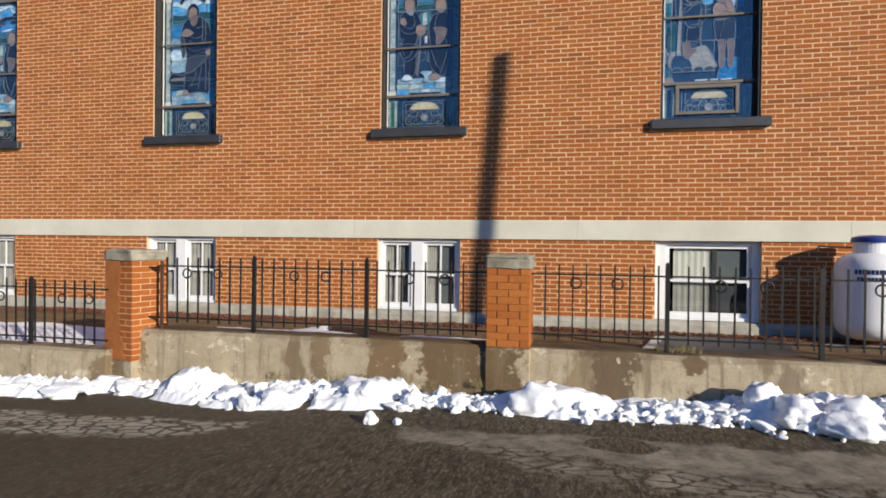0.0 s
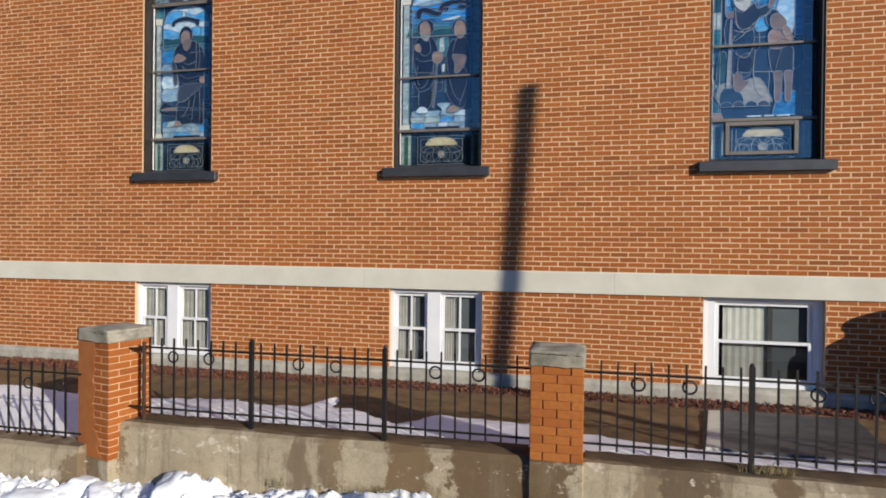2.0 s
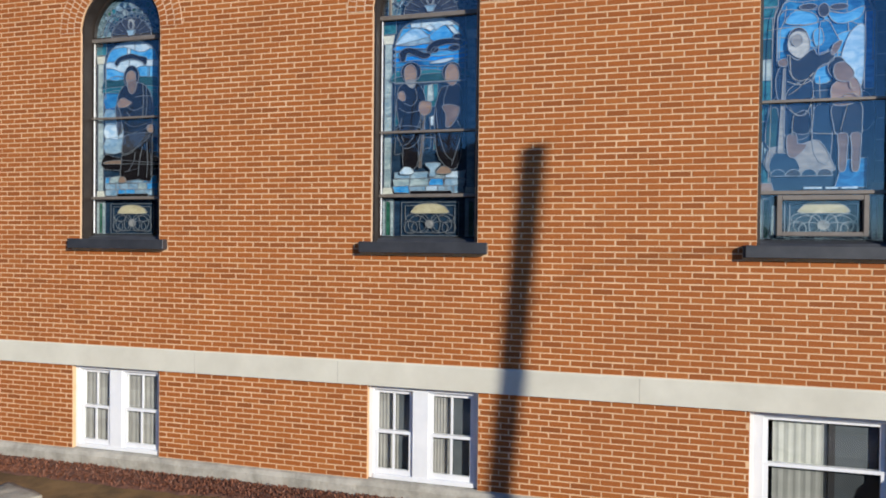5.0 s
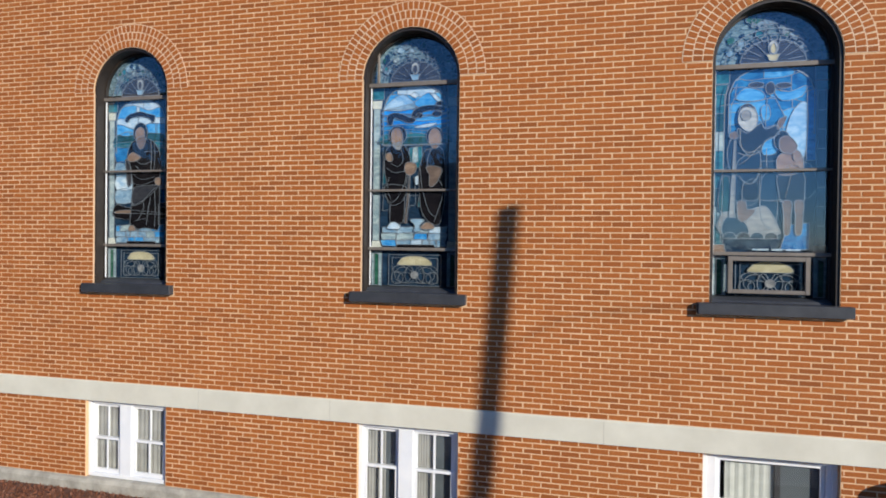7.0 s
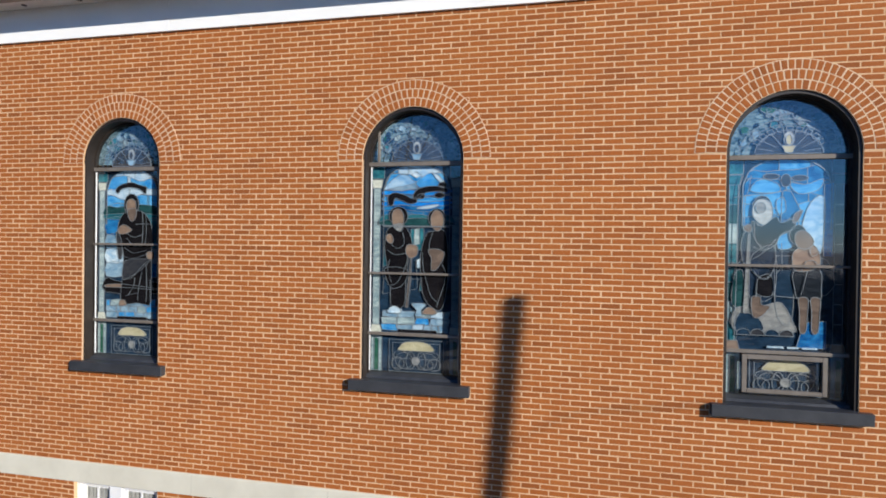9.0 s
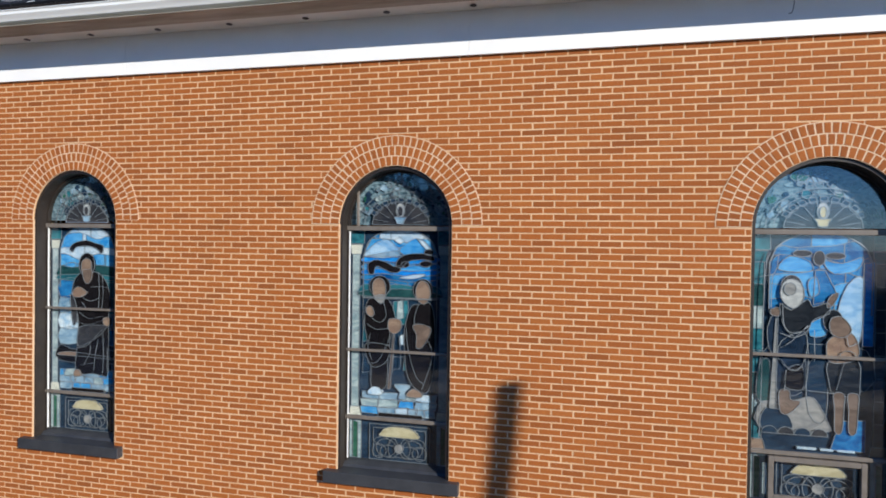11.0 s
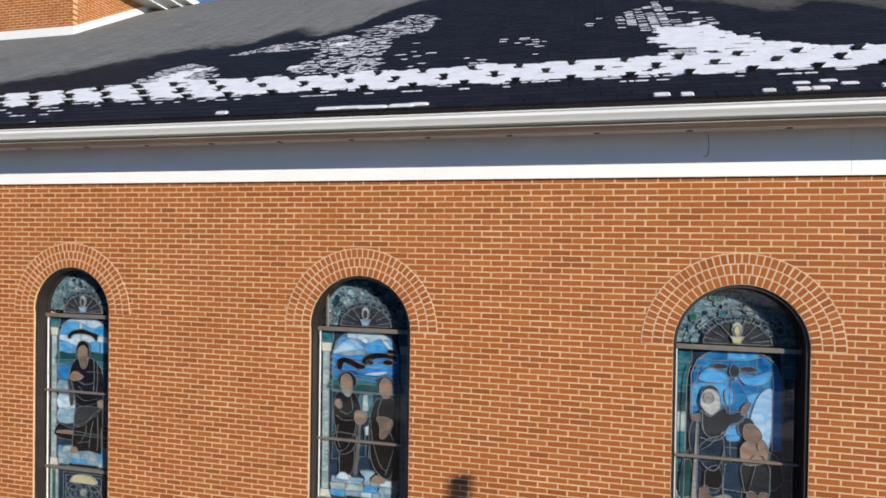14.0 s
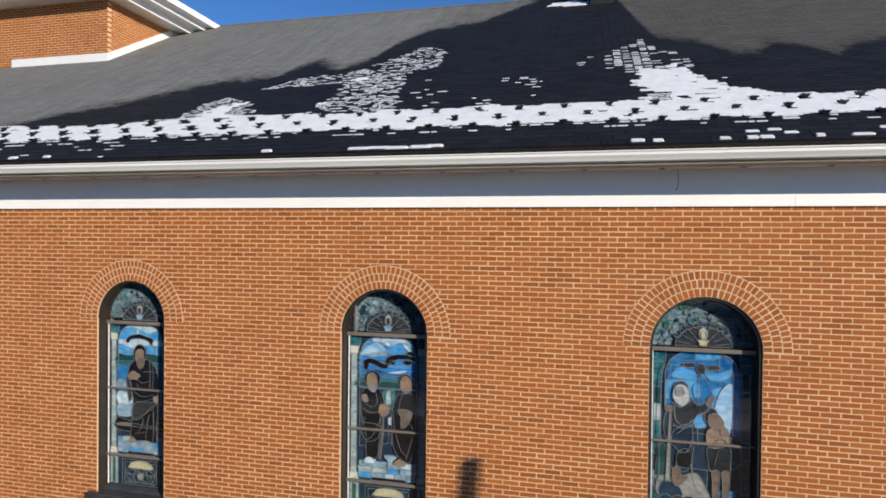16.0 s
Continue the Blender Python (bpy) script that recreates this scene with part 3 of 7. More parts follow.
# ---- eaves ----
frieze = thing("frieze", "white painted frieze board under the eaves", "trim", kind="structure")
for a, b in ((WEST, -6.9), (-6.9, -2.75), (-2.75, 1.435), (1.435, 5.8), (5.8, EAST)):
    part("frieze_board", eased(a + 0.001, b - 0.001, -0.035, 0.006, BRICK_TOP - 0.012, 8.12, w=0.001), WHITE_PAINT, frieze)
bm = bmesh.new()
crack = [(4.475, 8.10), (4.482, 8.03), (4.487, 7.96), (4.478, 7.90), (4.465, 7.87), (4.44, 7.865)]
for (xa, za), (xb, zb) in zip(crack, crack[1:]):
    rod(bm, (xa, -0.0352, za), (xb, -0.0352, zb), 0.0035, 5)
part("crack", bm, DARK_WOOD, frieze, "thin dark crack in the paint")
soffit = thing("soffit", "dusty off-white boxed soffit with small round vents", "soffit", kind="structure")
part("soffit_board", bm_box(WEST, EAST, -0.47, 0.0, 8.118, 8.15), SOFFIT_PAINT, soffit)
# outer strip in a darker, streakier colour than the main board
part("soffit_edge", bm_box(WEST, EAST, -0.592, -0.285, 8.112, 8.1185), SOFFIT_OUTER, soffit, "dark streaky outer soffit board")
bm = bmesh.new()
rod(bm, (0, 0, -0.006), (0, 0, 0.0), 0.038, 14, 0.030)
rim = mesh_of("vent", bm, DARK_WOOD)
for i in range(-12, 10):
    piece("vent", rim, soffit, pose(0.577 + 0.924 * i, -0.165, 8.117))
gutter = thing("gutter", "white weathered metal eaves gutter with a rounded lip", "gutter", kind="structure")
bm = bmesh.new()
prof = [(-0.475, 8.155), (-0.475, 8.30), (-0.49, 8.30), (-0.49, 8.175), (-0.58, 8.175), (-0.595, 8.195), (-0.62, 8.225), (-0.62, 8.265), (-0.635, 8.282),
        (-0.652, 8.268), (-0.64, 8.255), (-0.64, 8.225), (-0.615, 8.19), (-0.60, 8.163), (-0.585, 8.155)]
sweep(bm, prof, WEST, EAST)
part("trough", bm, GUTTER_PAINT, gutter)
for x in (-8.1, 4.92):
    part("joint_sleeve", bm_box(x - 0.03, x + 0.03, -0.6415, -0.60, 8.226, 8.256), GUTTER_PAINT, gutter)

# ---- roof ----
roof = thing("roof", "asphalt shingle roof, dry grey above and soaked dark below", "roof", kind="structure")
bm = bmesh.new()
sweep(bm, [(ROOF_Y0, roof_z(ROOF_Y0) - 0.03), (RIDGE_Y, roof_z(RIDGE_Y) - 0.03), (17.5, roof_z(ROOF_Y0) - 0.03), (17.5, 8.2), (ROOF_Y0 + 0.06, 8.2)], WEST - 0.3, EAST + 0.3)
part("deck", bm, DARK_WOOD, roof)
slope = math.atan(PITCH)
up = Vector((0, math.cos(slope), math.sin(slope)))
out = Vector((0, -math.sin(slope), math.cos(slope)))
EXPOSE, TAB = 0.145, 0.305
verts, faces = [], []
run = (RIDGE_Y - ROOF_Y0) / math.cos(slope)
for k in range(int(run / EXPOSE) + 1):
    base = Vector((0, ROOF_Y0, ROOF_Z0)) + up * (k * EXPOSE)
    x = WEST - 0.3 + (k % 2) * TAB / 2 + random.uniform(-0.01, 0.01)
    top = min(EXPOSE + 0.01, run - k * EXPOSE)
    while x < EAST + 0.3:
        w = TAB - 0.006
        th = 0.0045 + random.uniform(-0.001, 0.0015)
        lo, hi = base + out * th, base + up * top + out * 0.001
        n = len(verts)
        for p in (base - out * 0.03, lo, hi):
            verts += [(x, p.y, p.z), (x + w, p.y, p.z)]
        faces += [(n, n + 1, n + 3, n + 2), (n + 2, n + 3, n + 5, n + 4)]
        x += TAB
me = bpy.data.meshes.new("shingles")
me.from_pydata(verts, [], faces)
me.materials.append(SHINGLE)
sh = new("shingles", me)
sh.parent = roof
tagged(sh, kind="stuff")
bm = bmesh.new()
sweep(bm, [(RIDGE_Y - 0.14, roof_z(RIDGE_Y - 0.14) + 0.012), (RIDGE_Y, roof_z(RIDGE_Y) + 0.02), (RIDGE_Y + 0.14, roof_z(RIDGE_Y - 0.14) + 0.012), (RIDGE_Y, roof_z(RIDGE_Y) - 0.01)], WEST - 0.3, EAST + 0.3)
part("ridge_cap", bm, SHINGLE, roof)

# the rest of the church, out of sight
for nm, b in (("wall_west", (WEST, WEST + 0.3, 0.36, 17.0, -0.5, 8.3)), ("wall_east", (EAST - 0.3, EAST, 0.36, 17.0, -0.5, 8.3)), ("wall_back", (WEST, EAST, 16.7, 17.0, -0.5, 8.3))):
    thing(nm, "plain brick outer wall of the church", "wall", kind="structure", bm=bm_box(*b), material=BRICK_FIELD)
for nm, x in (("gable_west", WEST), ("gable_east", EAST - 0.3)):
    bm = bmesh.new()
    vs = [[bm.verts.new((x + d, y, z)) for y, z in ((0.0, 8.2), (17.0, 8.2), (RIDGE_Y, roof_z(RIDGE_Y) - 0.05))] for d in (0.0, 0.3)]
    bm.faces.new(vs[0])
    bm.faces.new(vs[1][::-1])
    for i in range(3):
        bm.faces.new((vs[0][i], vs[0][(i + 1) % 3], vs[1][(i + 1) % 3], vs[1][i]))
    thing(nm, "plain brick gable of the church", "wall", kind="structure", bm=bm, material=BRICK_FIELD)
# added inner surfaces, near black so the windows look into darkness
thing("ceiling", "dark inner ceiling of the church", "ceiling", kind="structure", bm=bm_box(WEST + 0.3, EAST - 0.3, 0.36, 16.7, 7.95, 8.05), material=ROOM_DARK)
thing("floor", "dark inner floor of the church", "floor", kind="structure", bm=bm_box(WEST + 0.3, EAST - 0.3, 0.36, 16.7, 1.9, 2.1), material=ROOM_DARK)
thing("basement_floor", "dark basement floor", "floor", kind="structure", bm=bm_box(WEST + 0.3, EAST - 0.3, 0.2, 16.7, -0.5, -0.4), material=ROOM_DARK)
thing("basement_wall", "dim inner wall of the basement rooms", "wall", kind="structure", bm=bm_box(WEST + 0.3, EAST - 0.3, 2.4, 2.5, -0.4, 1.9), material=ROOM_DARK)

# ---- tall arched windows ----
SKY_A = stained("opal_glass_sky_blue", (0.015, 0.22, 0.60), (0.17, 0.48, 0.80))
SKY_B = stained("opal_glass_deep_blue", (0.008, 0.08, 0.28), (0.05, 0.27, 0.58))
CLOUD = stained("opal_glass_white", (0.36, 0.52, 0.70), (0.70, 0.78, 0.84))
ICE = stained("opal_glass_ice_blue", (0.14, 0.27, 0.42), (0.42, 0.55, 0.66))
FOOT = stained("opal_glass_ivory", (0.60, 0.62, 0.56), (0.78, 0.78, 0.70))
TEAL = stained("opal_glass_teal", (0.015, 0.10, 0.15), (0.06, 0.25, 0.31))
RAY = stained("opal_glass_pale_ray", (0.20, 0.40, 0.66), (0.48, 0.64, 0.80))
HILL = stained("opal_glass_dark_moss", (0.010, 0.046, 0.056), (0.036, 0.11, 0.12))
GREEN = stained("opal_glass_green", (0.015, 0.09, 0.06), (0.06, 0.19, 0.13))
PILLAR = stained("opal_glass_pale_sea_blue", (0.24, 0.34, 0.39), (0.54, 0.63, 0.65))
ROBE = stained("opal_glass_dark_umber", (0.007, 0.0065, 0.009), (0.019, 0.0165, 0.019))
ROBE_W = stained("opal_glass_blue_black", (0.012, 0.016, 0.024), (0.032, 0.038, 0.050))
ROBE_B = stained("opal_glass_slate", (0.03, 0.035, 0.05), (0.07, 0.07, 0.08))
TAN = stained("opal_glass_tan", (0.24, 0.17, 0.14), (0.36, 0.27, 0.21))
TAN_DIM = stained("opal_glass_dull_tan", (0.14, 0.105, 0.09), (0.23, 0.175, 0.15))
GREY = stained("opal_glass_grey", (0.22, 0.23, 0.25), (0.38, 0.38, 0.38))
HAIR = stained("opal_glass_pale_grey", (0.34, 0.36, 0.38), (0.56, 0.58, 0.60))
GOLD = stained("opal_glass_straw", (0.42, 0.385, 0.25), (0.58, 0.54, 0.39))
COBALT = stained("opal_glass_cobalt", (0.008, 0.16, 0.62), (0.05, 0.36, 0.90))
INK = stained("opal_glass_ink_blue", (0.010, 0.022, 0.046), (0.028, 0.050, 0.098))
NIGHT = stained("opal_glass_dim_blue", (0.010, 0.025, 0.055), (0.03, 0.065, 0.12))
LEAD = surface("lead_came", (0.21, 0.24, 0.28), (0.34, 0.375, 0.42), 0.5, 20.0, 90.0, 0.1, 0.001, metal=0.4)
LEAF = stained("opal_glass_leaf_mosaic", (0.02, 0.06, 0.10), (0.30, 0.42, 0.48), 0.25, 11.0)

GLAZE, STAIN = 0.178, 0.222        # planes of the outer pane and of the stained panel


class Panel:
    """Stained glass laid out piece by piece: u across and v up, each piece with lead round it."""

    def __init__(self, parent, x0, z0, width):
        self.parent, self.x0, self.z0, self.w = parent, x0, z0, width
        self.lead = bmesh.new()
        self.depth = 0

    def at(self, pts):
        return [(self.x0 + u * self.w, self.z0 + v) for u, v in pts]

    def glass(self, name, pts, material, layer=1, lead=True, label=""):
        bm = bmesh.new()
        self.depth += 1
        y = STAIN - 0.004 * layer - 0.00008 * self.depth
        pts = self.at(pts)
        slab(bm, pts, y, STAIN + 0.004)
        part(name, bm, material, self.parent, label)
        if lead:
            self.line(pts + pts[:1], y)

    def line(self, pts, y=None, w=0.0065, raw=True):
        if not raw:
            pts = self.at(pts)
        y = STAIN - 0.026 if y is None else y
        for (xa, za), (xb, zb) in zip(pts, pts[1:]):
            d = Vector((xb - xa, zb - za))
            if d.length < 1e-5:
                continue
            n = Vector((-d.y, d.x)).normalized() * w / 2
            slab(self.lead, [(xa - n.x, za - n.y), (xb - n.x, zb - n.y), (xb + n.x, zb + n.y), (xa + n.x, za + n.y)], y - 0.004, y + 0.001)

    def close(self):
        part("lead_lines", self.lead, LEAD, self.parent, "dull grey lead lines")


def oval(cu, cv, ru, rv, n=14, a0=0, a1=360):
    k = n if a1 - a0 == 360 else n + 1
    return [(cu + ru * math.cos(radians(a0 + (a1 - a0) * i / n)), cv + rv * math.sin(radians(a0 + (a1 - a0) * i / n))) for i in range(k)]


def flow(pts, closed=True, n=3):
    """A smooth run through a few corners."""
    out, k = [], len(pts)
    for i in range(k if closed else k - 1):
        q = [pts[(i + j) % k] if closed else pts[min(max(i + j, 0), k - 1)] for j in (-1, 0, 1, 2)]
        for s in range(n):
            t = s / n
            out.append(tuple(0.5 * (2 * q[1][c] + (q[2][c] - q[0][c]) * t + (2 * q[0][c] - 5 * q[1][c] + 4 * q[2][c] - q[3][c]) * t * t
                                    + (3 * q[1][c] - q[0][c] - 3 * q[2][c] + q[3][c]) * t ** 3) for c in (0, 1)))
    return out if closed else out + [pts[-1]]


def picture_twin(p):
    """Two dark draped shapes under two scroll ribbons."""
    g = p.glass
    g("hill_glass", flow([(0.14, 1.86), (0.14, 2.00), (0.30, 1.99), (0.52, 2.01), (0.70, 1.98), (0.87, 2.00), (0.87, 1.86)]), TEAL, 2)
    g("hill_glass", flow([(0.14, 1.87), (0.14, 1.93), (0.34, 1.95), (0.60, 1.96), (0.87, 1.92), (0.87, 1.87)]), HILL, 3)
    g("dusk_glass", [(0.14, 1.20), (0.87, 1.20), (0.87, 1.855), (0.14, 1.855)], NIGHT, 2)
    for u0, u1, v0, v1, m in ((0.14, 0.20, 1.35, 1.62, TEAL), (0.44, 0.60, 1.55, 1.84, TEAL), (0.48, 0.55, 1.62, 1.84, PILLAR), (0.14, 0.24, 1.00, 1.22, NIGHT), (0.22, 0.34, 0.98, 1.12, ICE), (0.55, 0.60, 1.05, 1.20, TEAL)):
        g("gap_glass", [(u0, v0), (u1, v0 + 0.02), (u1 - 0.01, v1), (u0 + 0.01, v1 - 0.02)], m, 3)
    p.line([(0.14, 1.855), (0.87, 1.855)], STAIN - 0.030, 0.016, False)
    g("peak_glass", flow([(0.14, 2.32), (0.22, 2.43), (0.33, 2.51), (0.40, 2.50), (0.46, 2.44), (0.50, 2.40), (0.42, 2.36), (0.28, 2.34)]), RAY, 2)
    g("peak_glass", [(0.14, 2.315), (0.50, 2.395), (0.52, 2.33), (0.34, 2.30)], ICE, 3)
    g("peak_glass", flow([(0.50, 2.40), (0.58, 2.48), (0.67, 2.525), (0.76, 2.46), (0.85, 2.36), (0.70, 2.34), (0.55, 2.34)]), SKY_A, 2)
    g("snow_cap_glass", [(0.67, 2.525), (0.74, 2.50), (0.83, 2.39), (0.81, 2.36), (0.74, 2.43)], CLOUD, 3)
    g("snow_cap_glass", [(0.45, 2.50), (0.50, 2.54), (0.56, 2.50), (0.51, 2.46)], CLOUD, 3)
    for v, m in ((2.05, SKY_B), (2.11, COBALT), (2.17, SKY_A), (2.25, COBALT)):
        g("sky_band_glass", flow([(0.14, v), (0.34, v + 0.02), (0.60, v - 0.01), (0.87, v + 0.02), (0.87, v + 0.07), (0.62, v + 0.05), (0.36, v + 0.075), (0.14, v + 0.06)], True, 2), m, 2)
    g("cloud_streak_glass", flow([(0.50, 2.08), (0.62, 2.12), (0.76, 2.13), (0.66, 2.08)]), CLOUD, 3)
    for pts in ([(0.19, 2.23), (0.26, 2.28), (0.36, 2.26), (0.45, 2.21), (0.50, 2.22), (0.51, 2.16), (0.44, 2.14), (0.35, 2.18), (0.27, 2.21), (0.245, 2.12), (0.20, 2.13)],
                [(0.47, 2.21), (0.49, 2.29), (0.57, 2.345), (0.70, 2.36), (0.82, 2.34), (0.84, 2.28), (0.74, 2.295), (0.62, 2.28), (0.56, 2.24), (0.53, 2.20)]):
        g("ribbon_glass", flow(pts), ROBE, 4)
    for cu, cv, ru in ((0.56, 2.235, 0.04), (0.76, 2.245, 0.06), (0.79, 2.375, 0.045)):
        g("ribbon_end_glass", oval(cu, cv, ru, 0.034, 10), ROBE, 4)
    # the first draped shape
    g("ring_glass", oval(0.31, 1.985, 0.105, 0.12, 16), ROBE, 4)
    g("drape_glass", flow([(0.18, 1.80), (0.27, 1.86), (0.40, 1.84), (0.47, 1.62), (0.42, 1.40), (0.40, 1.18), (0.38, 0.86), (0.24, 0.84), (0.23, 1.10), (0.17, 1.20), (0.19, 1.36), (0.16, 1.55)]), ROBE, 4)
    g("drape_glass", flow([(0.17, 1.24), (0.19, 1.34), (0.41, 1.32), (0.40, 1.18), (0.34, 1.10), (0.24, 1.08)]), ROBE, 5)
    g("oval_glass", flow([(0.25, 1.88), (0.24, 2.02), (0.30, 2.08), (0.36, 2.03), (0.37, 1.90), (0.32, 1.84)]), TAN, 5)
    g("oval_shade_glass", flow([(0.25, 1.86), (0.30, 1.89), (0.37, 1.88), (0.33, 1.79)]), GREY, 6)
    g("pale_patch_glass", flow([(0.18, 1.74), (0.23, 1.76), (0.26, 1.68), (0.23, 1.64), (0.18, 1.68)]), TAN, 6)
    g("pale_patch_glass", flow([(0.41, 1.62), (0.48, 1.63), (0.53, 1.60), (0.52, 1.50), (0.45, 1.46), (0.40, 1.52)]), TAN, 6)
    # the second
    g("ring_glass", oval(0.735, 1.96, 0.095, 0.12, 16), ROBE, 4)
    g("drape_glass", flow([(0.62, 1.76), (0.70, 1.80), (0.82, 1.80), (0.86, 1.50), (0.85, 1.10), (0.80, 0.84), (0.70, 0.84), (0.60, 0.98), (0.57, 1.20), (0.56, 1.50)]), ROBE, 4)
    g("oval_glass", flow([(0.68, 1.86), (0.67, 1.98), (0.72, 2.06), (0.79, 2.02), (0.81, 1.90), (0.75, 1.80)]), TAN, 5)
    g("pale_patch_glass", flow([(0.64, 1.56), (0.72, 1.58), (0.82, 1.54), (0.80, 1.44), (0.74, 1.33), (0.68, 1.32), (0.68, 1.46)]), TAN_DIM, 6)
    # staff, cup and folds
    g("staff_glass", [(0.40, 0.84), (0.425, 0.84), (0.465, 1.46), (0.45, 1.46)], TAN_DIM, 6)
    g("cup_glass", flow([(0.51, 0.74), (0.59, 0.74), (0.575, 0.81), (0.63, 0.89), (0.47, 0.89), (0.525, 0.81)]), ICE, 6)
    g("cup_glass", [(0.525, 1.34), (0.555, 1.34), (0.56, 1.46), (0.52, 1.44)], CLOUD, 6)
    for cu in (0.27, 0.66):
        g("foot_glass", flow([(cu - 0.07, 0.77), (cu + 0.08, 0.77), (cu + 0.05, 0.84), (cu - 0.02, 0.85)]), CLOUD if cu < 0.5 else TAN, 6)
    for pts in ([(0.24, 1.62), (0.32, 1.58), (0.38, 1.66), (0.35, 1.82)], [(0.19, 1.56), (0.28, 1.50), (0.40, 1.52)], [(0.20, 1.12), (0.30, 1.14), (0.40, 1.36), (0.42, 1.48)],
                [(0.46, 1.44), (0.46, 1.20), (0.43, 0.90)], [(0.58, 1.54), (0.60, 1.30), (0.68, 1.00), (0.76, 0.92)], [(0.70, 1.80), (0.66, 1.66), (0.66, 1.56)],
                [(0.79, 1.40), (0.84, 1.24), (0.76, 0.92), (0.74, 0.86)], [(0.51, 1.44), (0.53, 1.10), (0.46, 1.06), (0.42, 0.92)], [(0.22, 1.44), (0.20, 1.30), (0.24, 1.16)]):
        p.line(flow(pts, False), STAIN - 0.034, 0.006, False)


def picture_single(p):
    """One dark draped shape before a hill, a low dark bench behind it."""
    g = p.glass
    g("hill_glass", flow([(0.14, 1.96), (0.14, 2.12), (0.30, 2.10), (0.55, 2.14), (0.75, 2.13), (0.87, 2.10), (0.87, 1.94)]), HILL, 2)
    g("hill_glass", flow([(0.14, 1.94), (0.14, 2.00), (0.30, 2.01), (0.60, 2.02), (0.87, 1.99), (0.87, 1.92)]), TEAL, 3)
    for k, (v0, v1) in enumerate(((1.12, 1.32), (1.32, 1.52), (1.52, 1.72), (1.72, 1.95))):
        m = 0.40 + 0.03 * (k % 2)
        g("mist_glass", flow([(0.14, v0), (m, v0 + 0.02), (m - 0.02, v1), (0.14, v1 - 0.01)], True, 2), (ICE, CLOUD, ICE, SKY_B)[k], 2)
        g("mist_glass", [(m, v0 + 0.02), (0.87, v0), (0.87, v1), (m - 0.02, v1)], (SKY_B, ICE, TEAL, TEAL)[k], 2)
    g("bench_glass", flow([(0.14, 0.90), (0.14, 1.10), (0.30, 1.06), (0.60, 1.04), (0.87, 1.06), (0.87, 0.90)]), ROBE, 3)
    g("bench_line_glass", flow([(0.14, 1.00), (0.30, 1.02), (0.60, 1.00), (0.87, 0.97), (0.87, 0.95), (0.50, 0.97), (0.14, 0.97)], True, 2), TAN, 4)
    g("ribbon_glass", flow([(0.27, 2.33), (0.31, 2.30), (0.36, 2.36), (0.50, 2.38), (0.63, 2.35), (0.70, 2.29), (0.72, 2.38), (0.67, 2.40), (0.60, 2.42), (0.50, 2.45), (0.38, 2.43), (0.30, 2.39)]), ROBE, 3)
    g("drape_glass", flow([(0.32, 1.88), (0.40, 2.02), (0.52, 2.05), (0.66, 2.04), (0.78, 1.90), (0.82, 1.66), (0.80, 1.50), (0.80, 0.80), (0.72, 0.74), (0.60, 0.76), (0.46, 0.74), (0.36, 0.78), (0.38, 1.10), (0.40, 1.40),
                           (0.36, 1.56), (0.30, 1.62)]), ROBE, 4)
    g("sleeve_glass", flow([(0.29, 1.76), (0.36, 1.66), (0.38, 1.46), (0.34, 1.36), (0.31, 1.48)]), ROBE_B, 5)
    g("hood_glass", oval(0.51, 2.14, 0.105, 0.15, 16), ROBE, 5)
    g("oval_glass", flow([(0.45, 2.05), (0.44, 2.16), (0.50, 2.22), (0.57, 2.18), (0.57, 2.06), (0.51, 2.00)]), TAN, 6)
    g("long_oval_glass", flow([(0.46, 2.06), (0.51, 2.08), (0.58, 2.08), (0.58, 1.97), (0.53, 1.90), (0.48, 1.94)]), TAN_DIM, 7)
    g("pale_patch_glass", flow([(0.33, 1.80), (0.40, 1.86), (0.48, 1.82), (0.52, 1.78), (0.44, 1.73), (0.34, 1.73)]), TAN, 7)
    g("pale_patch_glass", flow([(0.74, 1.47), (0.82, 1.48), (0.82, 1.38), (0.75, 1.39)]), TAN, 7)
    g("fold_glass", flow([(0.40, 1.10), (0.62, 1.20), (0.78, 1.36), (0.66, 1.38), (0.46, 1.36), (0.40, 1.30)]), ROBE_B, 5)
    g("foot_glass", flow([(0.34, 0.72), (0.44, 0.72), (0.42, 0.79), (0.36, 0.79)]), TAN, 6)
    for pts in ([(0.45, 1.74), (0.56, 1.68), (0.68, 1.72)], [(0.46, 1.66), (0.56, 1.56), (0.70, 1.57)], [(0.40, 1.42), (0.54, 1.38), (0.78, 1.46)], [(0.40, 1.08), (0.54, 1.12), (0.70, 1.30), (0.80, 1.36)],
                [(0.68, 2.04), (0.69, 1.80), (0.68, 1.60)], [(0.73, 2.00), (0.74, 1.76), (0.72, 1.58)], [(0.58, 1.86), (0.70, 1.87), (0.80, 1.86)], [(0.48, 0.86), (0.56, 1.00), (0.58, 1.12)], [(0.62, 0.80), (0.64, 1.00), (0.68, 1.20)],
                [(0.74, 0.78), (0.75, 1.00), (0.74, 1.28)], [(0.80, 0.80), (0.80, 1.10)], [(0.42, 1.54), (0.55, 1.46), (0.74, 1.50)], [(0.44, 0.86), (0.62, 0.90)]):
        p.line(flow(pts, False), STAIN - 0.040, 0.006, False)


